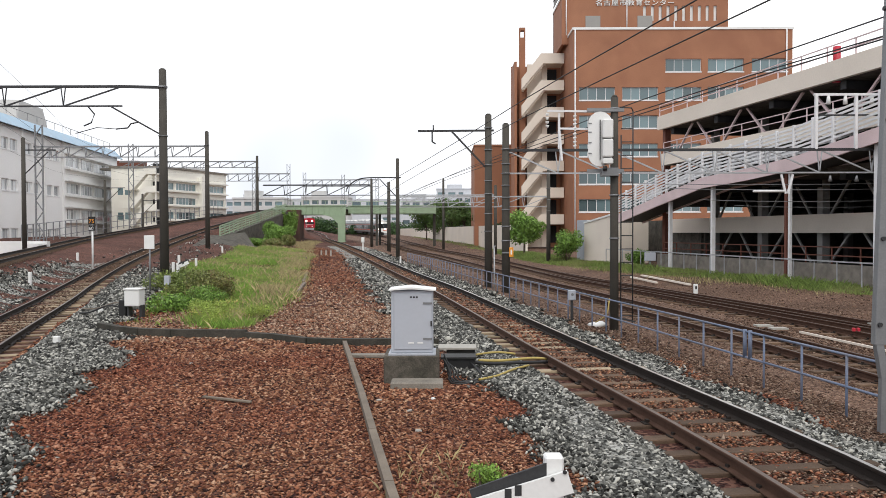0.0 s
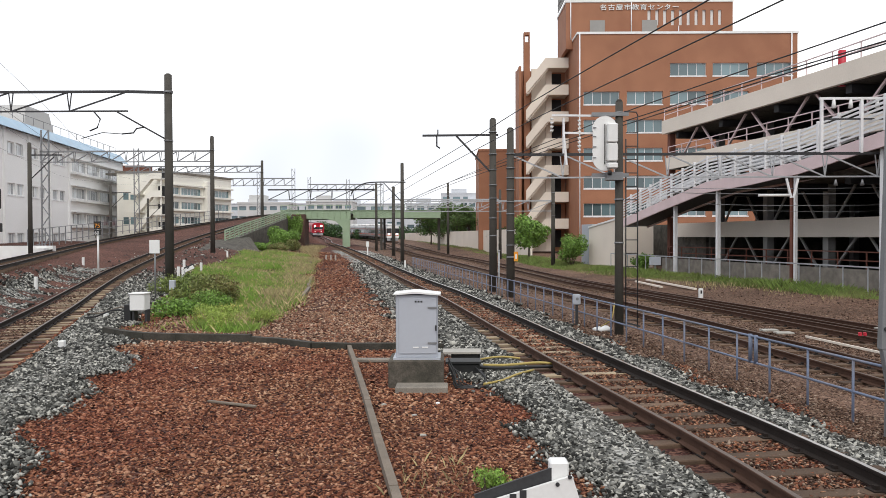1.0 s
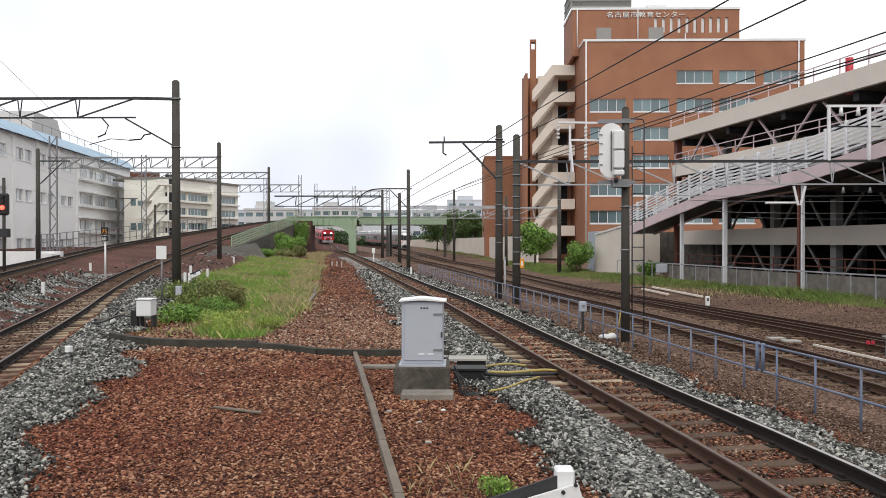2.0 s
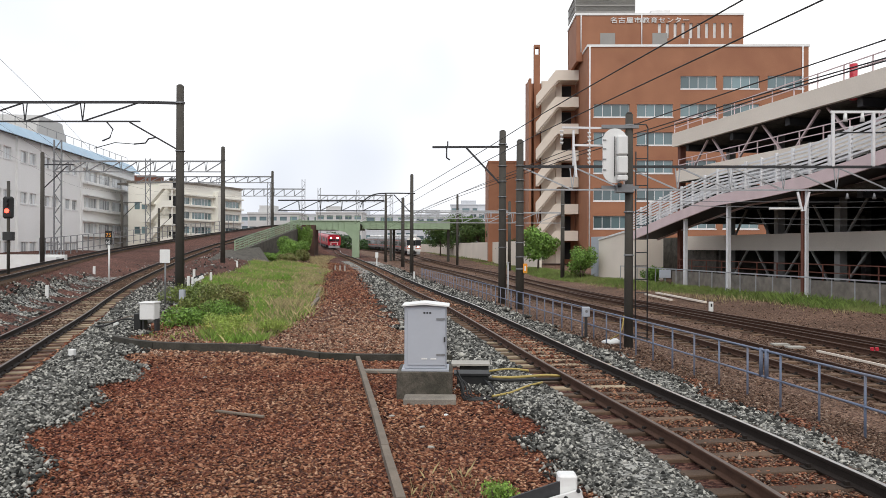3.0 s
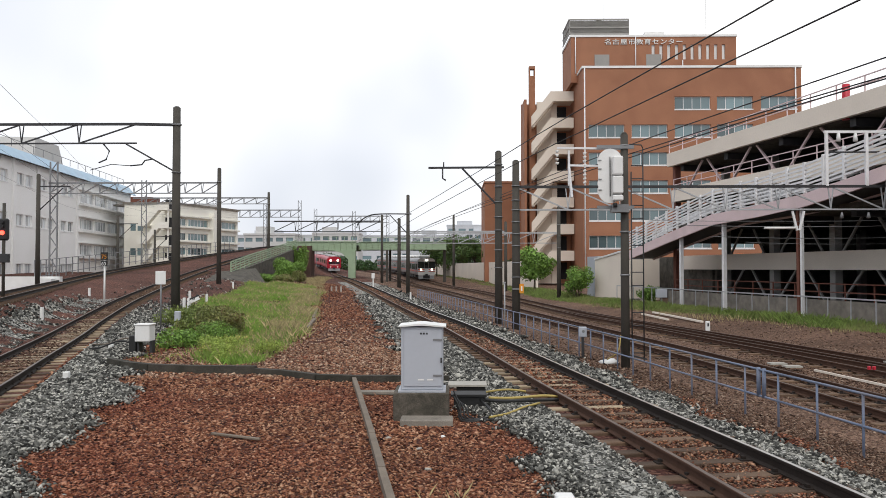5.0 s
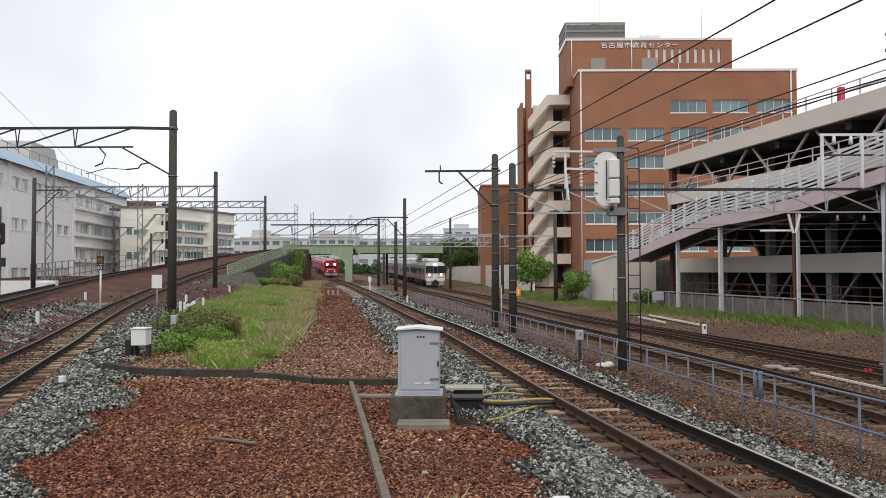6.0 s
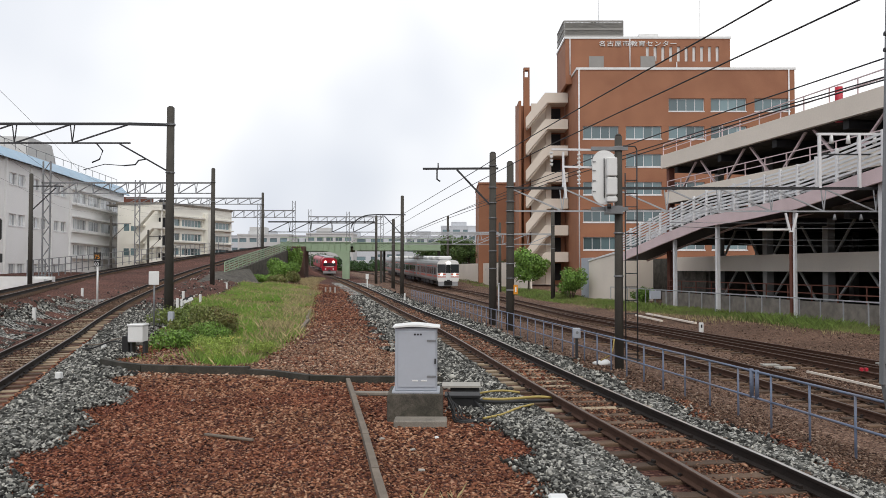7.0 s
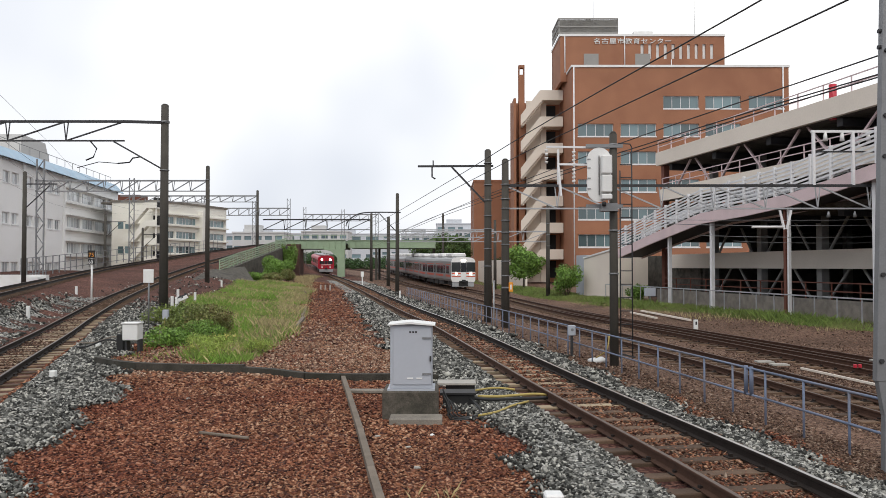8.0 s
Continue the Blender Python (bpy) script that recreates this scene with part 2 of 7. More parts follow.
def box(bm, x0, y0, z0, x1, y1, z1, bevel=0.0, mi=0):
    """An axis-aligned block between two corners."""
    r = bmesh.ops.create_cube(bm, size=1)
    vs = r["verts"]
    sx, sy, sz = x1 - x0, y1 - y0, z1 - z0
    for v in vs:
        v.co = Vector(((v.co.x + 0.5) * sx + x0, (v.co.y + 0.5) * sy + y0, (v.co.z + 0.5) * sz + z0))
    fs = {f for v in vs for f in v.link_faces}
    for f in fs:
        f.material_index = mi
    if bevel:
        bmesh.ops.bevel(bm, geom=list({e for v in vs for e in v.link_edges}), offset=bevel, segments=1, affect="EDGES")
    return bm


def bbox(*args, **kw):
    return box(bmesh.new(), *args, **kw)


def bar(bm, a, b, w, h=None, up=(0, 0, 1), mi=0):
    """A straight bar of rectangular section from a to b."""
    a, b = Vector(a), Vector(b)
    d = b - a
    h = h or w
    t = d.normalized()
    u = Vector(up)
    if abs(t.dot(u)) > 0.99:
        u = Vector((1, 0, 0))
    s = t.cross(u).normalized()
    u = s.cross(t).normalized()
    vs = []
    for p in (a, b):
        for i, j in ((-1, -1), (1, -1), (1, 1), (-1, 1)):
            vs.append(bm.verts.new(p + s * (i * w / 2) + u * (j * h / 2)))
    for q in ((3, 2, 1, 0), (4, 5, 6, 7), (0, 1, 5, 4), (1, 2, 6, 5), (2, 3, 7, 6), (3, 0, 4, 7)):
        f = bm.faces.new([vs[k] for k in q])
        f.material_index = mi
    return bm


def rod(bm, a, b, r0, r1=None, n=10, mi=0):
    """A round bar from a to b."""
    a, b = Vector(a), Vector(b)
    r1 = r0 if r1 is None else r1
    t = (b - a).normalized()
    u = Vector((0, 0, 1)) if abs(t.z) < 0.95 else Vector((1, 0, 0))
    s = t.cross(u).normalized()
    u = s.cross(t)
    rings = []
    for p, r in ((a, r0), (b, r1)):
        rings.append([bm.verts.new(p + (s * math.cos(2 * math.pi * k / n) + u * math.sin(2 * math.pi * k / n)) * r) for k in range(n)])
    for k in range(n):
        f = bm.faces.new((rings[0][k], rings[1][k], rings[1][(k + 1) % n], rings[0][(k + 1) % n]))
        f.smooth = True
        f.material_index = mi
    bm.faces.new(rings[0]).material_index = mi
    bm.faces.new(rings[1][::-1]).material_index = mi
    return bm


def tube(bm, pts, r, n=6, mi=0):
    """A round tube along a line of points."""
    pts = [Vector(p) for p in pts]
    rings = []
    for i, p in enumerate(pts):
        t = (pts[min(i + 1, len(pts) - 1)] - pts[max(i - 1, 0)]).normalized()
        u = Vector((0, 0, 1)) if abs(t.z) < 0.95 else Vector((1, 0, 0))
        s = t.cross(u).normalized()
        u = s.cross(t)
        rings.append([bm.verts.new(p + (s * math.cos(2 * math.pi * k / n) + u * math.sin(2 * math.pi * k / n)) * r) for k in range(n)])
    for a, b in zip(rings, rings[1:]):
        for k in range(n):
            f = bm.faces.new((a[k], b[k], b[(k + 1) % n], a[(k + 1) % n]))
            f.smooth = True
            f.material_index = mi
    bm.faces.new(rings[0])
    bm.faces.new(rings[-1][::-1])
    return bm


def prism(bm, outline, y0, y1, mi=0):
    """An outline in x and z, pushed from y0 to y1."""
    a = [bm.verts.new((x, y0, z)) for x, z in outline]
    b = [bm.verts.new((x, y1, z)) for x, z in outline]
    bm.faces.new(a).material_index = mi
    bm.faces.new(b[::-1]).material_index = mi
    n = len(a)
    for k in range(n):
        bm.faces.new((a[k], b[k], b[(k + 1) % n], a[(k + 1) % n])).material_index = mi
    bmesh.ops.recalc_face_normals(bm, faces=bm.faces)
    return bm


def smooth_line(pts, step):
    """A smooth line through the points, cut to even steps."""
    p = [Vector(q) for q in pts]
    p = [2 * p[0] - p[1]] + p + [2 * p[-1] - p[-2]]
    fine = []
    for i in range(1, len(p) - 2):
        for k in range(40):
            t = k / 40
            a, b, c, d = p[i - 1], p[i], p[i + 1], p[i + 2]
            fine.append(0.5 * (2 * b + (c - a) * t + (2 * a - 5 * b + 4 * c - d) * t * t + (3 * b - a - 3 * c + d) * t ** 3))
    fine.append(p[-2])
    out, left = [fine[0]], step
    for a, b in zip(fine, fine[1:]):
        seg = (b - a).length
        at = 0.0
        while seg - at >= left:
            at += left
            out.append(a.lerp(b, at / seg))
            left = step
        left -= seg - at
    return out


def side_of(line, i):
    t = line[min(i + 1, len(line) - 1)] - line[max(i - 1, 0)]
    return Vector((t.y, -t.x, 0)).normalized()


def shifted(line, off, dz=0.0):
    return [p + side_of(line, i) * off + Vector((0, 0, dz)) for i, p in enumerate(line)]


# ---- the plan: centre lines of the tracks, top of the rails ----
LINE_PLATFORM = [(4.3, -6, 0), (4.05, 0, 0), (3.5, 6.5, 0), (3.17, 9.1, 0), (2.87, 10.9, 0), (2.5, 13.2, 0), (2.03, 16.3, 0), (0.98, 23.7, 0), (-0.15, 31.1, 0),
                 (-1.75, 40, 0), (-5.5, 62, 0.03), (-7.05, 70, 0.15), (-12.4, 95, 0.62), (-22.4, 145, 1.05), (-26.1, 165, 1.6), (-33.2, 190, 2.5), (-49.5, 235, 3.8), (-70, 290, 4.5)]
LINE_MAIN_FAR = [(13.6, 0, -0.35), (11.1, 19.1, -0.35), (9.4, 30.2, -0.35), (8.1, 38, -0.35), (7.1, 44, -0.35), (4.6, 72, -0.4), (2.3, 90, -0.38),
                 (-0.9, 106, -0.2), (-5.6, 133, 0.3), (-15.2, 189, 1.15), (-32, 250, 1.9), (-60, 330, 2.6)]
LINE_MAIN_NEAR = [(9.4, 0, -0.35), (8.2, 14, -0.35), (7.45, 21, -0.35), (6.2, 30.2, -0.35), (4.2, 44, -0.35), (0.9, 72, -0.4), (-1.6, 90, -0.38), (-4.8, 106, -0.2),
                  (-9.6, 133, 0.3), (-19.2, 189, 1.15), (-36, 250, 1.9), (-64, 330, 2.6)]
LINE_BRANCH = [(-2.2, -6, 0), (-6, 5, 0), (-9.0, 14, 0), (-10.4, 18, 0), (-13, 25.5, 0), (-15.7, 33, 0.02), (-18.2, 42, 0.4), (-20.9, 53, 0.83), (-23.5, 66, 1.47),
               (-25.6, 80, 2.3), (-27.4, 97, 3.4), (-28.1, 108, 4.2), (-28.2, 122, 5.4), (-27.2, 134, 6.2)]
LINE_UPPER = [(-4.5, -6, 0.5), (-12, 13, 0.8), (-20.8, 36, 1.1), (-27.7, 55, 1.4), (-30.3, 65, 1.77), (-32.3, 75, 2.2), (-33.4, 90, 3.06), (-34.3, 105, 3.98), (-33.9, 120, 4.94),
              (-32.5, 132, 5.9), (-29.3, 142, 6.6)]
LINES = [LINE_PLATFORM, LINE_MAIN_FAR, LINE_MAIN_NEAR, LINE_BRANCH, LINE_UPPER]

_pts = []
for ln in LINES:
    for q in smooth_line(ln, 2.5):
        _pts.append((q.x, q.y, q.z - 0.2))
# the bed between the tracks, the yard by the wall, the land to the sides
for q in [(-3, 4), (-3, 9), (-4, 13), (-5, 18), (-6, 24), (-8, 30), (-9, 38), (-12, 50), (0.5, 6), (0, 12), (-1, 18), (-3, 24), (-5, 36)]:
    _pts.append((*q, -0.15))
for y in range(0, 120, 6):
    _pts.append((17.5 - 0.12 * (y - 30), y, -0.3))
    _pts.append((22 - 0.12 * (y - 30), y, -0.2))
    _pts.append((30, y, -0.1))
for y in range(54, 132, 4):
    _pts.append((-12.5 - 0.13 * (y - 60), y, 0.15 + 0.011 * (y - 54)))
    if y >= 72:
        _pts.append((-16.9 - 0.05 * y, y, 0.35 + 0.009 * (y - 60)))
        _pts.append((-16.9 - 0.05 * y, y + 2, 0.35 + 0.009 * (y - 60)))
        _pts.append((-19.6 - 0.05 * y, y, 1.45 + 0.088 * (y - 70)))
for y in range(10, 160, 8):
    _pts.append((-24 - 0.2 * y, y + 20, -0.2))
for y in range(-40, 600, 40):
    _pts += [(-120, y, 0), (90, y, 0)]
PTS = np.array(_pts)


def ground_z(x, y):
    """Height of the ground: it follows the track beds and runs level elsewhere."""
    w = 1.0 / ((PTS[:, 0] - x) ** 2 + (PTS[:, 1] - y) ** 2 + 0.3) ** 2
    return float((w * PTS[:, 2]).sum() / w.sum())


def ground_zs(xs, ys):
    out = np.empty(len(xs))
    for i in range(0, len(xs), 2000):
        w = 1.0 / ((PTS[None, :, 0] - xs[i:i + 2000, None]) ** 2 + (PTS[None, :, 1] - ys[i:i + 2000, None]) ** 2 + 0.3) ** 2
        out[i:i + 2000] = (w * PTS[None, :, 2]).sum(1) / w.sum(1)
    return out


def gravel_material(name, scale, stops, other=None):
    """Crushed stone seen as a bed: one colour a stone, dark joints; other: the stones of the main line's bed, past the railing."""
    m = bpy.data.materials.new(name)
    m.use_nodes = True
    n, l = m.node_tree.nodes, m.node_tree.links
    b = n["Principled BSDF"]
    b.inputs["Roughness"].default_value = 0.95
    b.inputs["Specular IOR Level"].default_value = 0.2
    co = n.new("ShaderNodeTexCoord")
    vo = n.new("ShaderNodeTexVoronoi")
    vo.inputs["Scale"].default_value = scale
    l.new(co.outputs["Object"], vo.inputs["Vector"])
    sep = n.new("ShaderNodeSeparateColor")
    l.new(vo.outputs["Color"], sep.inputs[0])

    def ramp(colours):
        rp = n.new("ShaderNodeValToRGB")
        e = rp.color_ramp.elements
        e[0].position, e[0].color = 0.0, (*colours[0], 1)
        e[1].position, e[1].color = 1.0, (*colours[2], 1)
        e.new(0.5).color = (*colours[1], 1)
        l.new(sep.outputs[0], rp.inputs["Fac"])
        return rp.outputs["Color"]

    col = ramp(stops)
    no = n.new("ShaderNodeTexNoise")
    no.inputs["Scale"].default_value, no.inputs["Detail"].default_value = 0.25, 6
    l.new(co.outputs["Object"], no.inputs["Vector"])
    if other:
        # the railing's line divides the two beds; it wanders a little
        dot = n.new("ShaderNodeVectorMath")
        dot.operation = "DOT_PRODUCT"
        l.new(co.outputs["Object"], dot.inputs[0])
        dot.inputs[1].default_value = (1, 0.163, 0)
        side = n.new("ShaderNodeMapRange")
        side.inputs["From Min"].default_value, side.inputs["From Max"].default_value = 5.9, 6.9
        wander = n.new("ShaderNodeMath")
        wander.operation = "ADD"
        l.new(dot.outputs["Value"], wander.inputs[0])
        l.new(no.outputs["Fac"], wander.inputs[1])
        l.new(wander.outputs[0], side.inputs["Value"])
        mx = n.new("ShaderNodeMix")
        mx.data_type = "RGBA"
        l.new(side.outputs[0], mx.inputs["Factor"])
        l.new(col, mx.inputs["A"])
        l.new(ramp(other), mx.inputs["B"])
        col = mx.outputs["Result"]
    rg = n.new("ShaderNodeMapRange")
    rg.inputs["From Min"].default_value, rg.inputs["From Max"].default_value = 0.3, 0.7
    rg.inputs["To Min"].default_value, rg.inputs["To Max"].default_value = 0.7, 1.35
    l.new(no.outputs["Fac"], rg.inputs["Value"])
    h = n.new("ShaderNodeHueSaturation")
    l.new(col, h.inputs["Color"])
    l.new(rg.outputs[0], h.inputs["Value"])
    l.new(h.outputs["Color"], b.inputs["Base Color"])
    bp = n.new("ShaderNodeBump")
    bp.inputs["Strength"].default_value, bp.inputs["Distance"].default_value = 0.9, 0.5 / scale
    bp.invert = True
    l.new(vo.outputs["Distance"], bp.inputs["Height"])
    l.new(bp.outputs[0], b.inputs["Normal"])
    return m


M["ground"] = gravel_material("gravel_ground", 26, [(0.02, 0.007, 0.006), (0.085, 0.034, 0.026), (0.19, 0.1, 0.07)],
                              [(0.028, 0.015, 0.011), (0.125, 0.071, 0.048), (0.25, 0.165, 0.118)])
M["ballast_bed"] = gravel_material("ballast_bed", 19, [(0.03, 0.03, 0.027), (0.18, 0.18, 0.163), (0.5, 0.49, 0.45)])


def build_ground():
    ys = [-60, -30, -12] + list(np.arange(-6, 60, 1.0)) + list(np.arange(60, 160, 2.5)) + list(np.arange(160, 330, 10)) + [360, 420, 520, 700, 1000, 1800, 3500]
    xs = [-2500, -1200, -500, -250, -150, -110, -80] + list(np.arange(-60, -20, 2.0)) + list(np.arange(-20, 22, 1.0)) + list(np.arange(22, 50, 4.0)) + [60, 80, 120, 200, 400, 1000, 2500]
    gx, gy = np.meshgrid(np.array(xs, float), np.array(ys, float))
    z = ground_zs(gx.ravel(), gy.ravel())
    far = np.clip((gy.ravel() - 330) / 100, 0, 1)
    z = z * (1 - far) - 0.0 * far
    v = np.stack([gx.ravel(), gy.ravel(), z], 1)
    nx = len(xs)
    fs = [(r * nx + c, r * nx + c + 1, (r + 1) * nx + c + 1, (r + 1) * nx + c) for r in range(len(ys) - 1) for c in range(nx - 1)]
    me = bpy.data.meshes.new("ground")
    me.from_pydata(v.tolist(), [], fs)
    me.polygons.foreach_set("use_smooth", [True] * len(fs))
    me.materials.append(M["ground"])
    tagged(new("ground", me), "red-brown crushed stone ground between the tracks", "ground", kind="structure")


build_ground()


def rail_mesh(line, off):
    """A rail: foot, web and head swept along the line; the head's running face is polished."""
    prof = [(-0.06, -0.15), (-0.06, -0.138), (-0.012, -0.118), (-0.01, -0.045), (-0.033, -0.03), (-0.033, -0.006), (-0.026, 0), (0.026, 0), (0.033, -0.006), (0.033, -0.03),
            (0.01, -0.045), (0.012, -0.118), (0.06, -0.138), (0.06, -0.15)]
    bm = bmesh.new()
    rings = []
    for i, p in enumerate(line):
        s = side_of(line, i)
        rings.append([bm.verts.new(p + s * (off + a) + Vector((0, 0, b))) for a, b in prof])
    n = len(prof)
    for a, b in zip(rings, rings[1:]):
        for k in range(n):
            f = bm.faces.new((a[k], b[k], b[(k + 1) % n], a[(k + 1) % n]))
            f.material_index = 1 if k == 6 else 0
    bm.faces.new(rings[0])
    bm.faces.new(rings[-1][::-1])
    bmesh.ops.recalc_face_normals(bm, faces=bm.faces)
    return bm


def sleeper_mesh():
    bm = bbox(-1.0, -0.1, -0.12, 1.0, 0.1, 0.0, bevel=0.012)
    for s in (-0.533, 0.533):
        box(bm, s - 0.15, -0.07, 0.0, s + 0.15, 0.07, 0.014, mi=1)
        for e in (-0.09, 0.09):
            box(bm, s + e - 0.02, -0.03, 0.014, s + e + 0.02, 0.03, 0.05, mi=1)
    me = bpy.data.meshes.new("sleeper")
    bm.to_mesh(me)
    bm.free()
    me.materials.append(M["sleeper"])
    me.materials.append(M["rail"])
    return me


SLEEPER = None
NEW_SLEEPER = None


def build_track(label, pts, near_count, far_end, pitch=0.62):
    """One track: two rails on sleepers, the nearest sleepers each a piece of its own."""
    global SLEEPER, NEW_SLEEPER
    SLEEPER = SLEEPER or sleeper_mesh()
    if not NEW_SLEEPER:
        NEW_SLEEPER = SLEEPER.copy()
        NEW_SLEEPER.materials[0] = M["new_sleeper"]
    t = thing("railway_track", (0, 0, 0), label, "railway track", "railway tracks", "structure")
    line = smooth_line(pts, 1.5)
    for off in (-0.5665, 0.5665):
        part("rail", rail_mesh(line, off), ("rail_brown" if pts in (LINE_MAIN_NEAR, LINE_MAIN_FAR) or (pts is LINE_PLATFORM and off < 0) else "rail", "rail_head" if pts is LINE_PLATFORM and off > 0 else "rail_dull"), t)
    ties = smooth_line(pts, pitch)
    rest = bmesh.new()
    count = 0
    for i in range(1, len(ties) - 1):
        p = ties[i]
        if p.y < -3 or p.y > far_end:
            continue
        s = side_of(ties, i)
        jig = random.uniform(-0.02, 0.02)
        if count < near_count:
            pale = (pts is LINE_PLATFORM and 12.9 < p.y < 19.5 and random.random() < 0.75) or (pts is LINE_BRANCH and 10 < p.y < 42 and random.random() < 0.5)
            ob = new("sleeper", NEW_SLEEPER if pale else SLEEPER)
            ob.parent = t
            ob.matrix_basis = Matrix.LocRotScale(p + Vector((0, 0, -0.152)) + s * jig * 2, Euler((0, 0, math.atan2(s.y, s.x) + jig)), None)
            count += 1
        else:
            bar(rest, p - s + Vector((0, 0, -0.19)), p + s + Vector((0, 0, -0.19)), 0.2, 0.08)
    if len(rest.verts):
        tagged(part("sleeper", rest, "sleeper", t), kind="stuff")
    return t


TRACK_LABELS = [("rusty rails on weathered sleepers beside grey ballast", LINE_PLATFORM, 110, 150), ("main line track where the silver train runs", LINE_MAIN_FAR, 60, 130),
                ("main line track behind the blue railing", LINE_MAIN_NEAR, 70, 130), ("branch track climbing past the grass hump", LINE_BRANCH, 70, 110),
                ("track climbing on the embankment to the green bridge", LINE_UPPER, 30, 110)]
for lab, ln, near, far in TRACK_LABELS:
    build_track(lab, ln, near, far)

# a turnout's rails run in beside the far main track
turnout = thing("turnout_rails", (0, 0, 0), "brown rusty turnout rails joining the main track", "railway track", "railway tracks", "structure")
for off in (-0.5665, 0.5665):
    part("rail", rail_mesh(smooth_line([(14.7, 0, -0.36), (11.95, 19.1, -0.36), (9.95, 30.2, -0.36), (8.45, 38, -0.36), (7.3, 45, -0.36), (6.1, 56, -0.38)], 1.5), off), ("rail_brown", "rail_dull"), turnout)

# ---- the brown office building ----


def windowed_wall(name, w, h, t, holes, material, parent, at=(0, 0, 0), label=""):
    """A wall in x and z with real openings, thickness t behind its face (towards +y)."""
    xs = sorted({0, w, *[a for o in holes for a in (o[0], o[2])]})
    zs = sorted({0, h, *[a for o in holes for a in (o[1], o[3])]})
    bm = bmesh.new()
    solid = {}
    for i in range(len(xs) - 1):
        for k in range(len(zs) - 1):
            cx, cz = (xs[i] + xs[i + 1]) / 2, (zs[k] + zs[k + 1]) / 2
            solid[i, k] = not any(o[0] < cx < o[2] and o[1] < cz < o[3] for o in holes)
    cache = {}

    def vert(i, k, back):
        key = (i, k, back)
        if key not in cache:
            cache[key] = bm.verts.new((xs[i], t if back else 0, zs[k]))
        return cache[key]

    for (i, k), s in solid.items():
        if not s:
            continue
        bm.faces.new((vert(i, k, 0), vert(i + 1, k, 0), vert(i + 1, k + 1, 0), vert(i, k + 1, 0)))
        bm.faces.new((vert(i, k + 1, 1), vert(i + 1, k + 1, 1), vert(i + 1, k, 1), vert(i, k, 1)))
        for di, dk, e in ((-1, 0, ((i, k + 1), (i, k))), (1, 0, ((i + 1, k), (i + 1, k + 1))), (0, -1, ((i, k), (i + 1, k))), (0, 1, ((i + 1, k + 1), (i, k + 1)))):
            if not solid.get((i + di, k + dk), False):
                (a, b), (c, d) = e
                bm.faces.new((vert(a, b, 0), vert(a, b, 1), vert(c, d, 1), vert(c, d, 0)))
    bmesh.ops.recalc_face_normals(bm, faces=bm.faces)
    ob = part(name, bm, material, parent, label)
    ob.location = at
    return ob


def window(parent, x, y, z, w, h, lights=4, frame_mat="white_steel", glass="window", blind=None):
    """A ribbon window: frame, mullions, sill and one pane a light, set into its opening."""
    f = 0.07
    lts = [((w - f) * k / lights + f, f, (w - f) * (k + 1) / lights, h - f) for k in range(lights)]
    wi = windowed_wall("window", w, h, 0.08, lts, frame_mat, parent, (x, y, z))
    part("sill", bbox(-0.05, -0.26, -0.16, w + 0.05, 0.1, -0.003), frame_mat, wi)
    for k in range(lights):
        a, _, b, _ = lts[k]
        part("pane", bbox(a, 0.03, f, b, 0.045, h - f), glass, wi)
    return wi


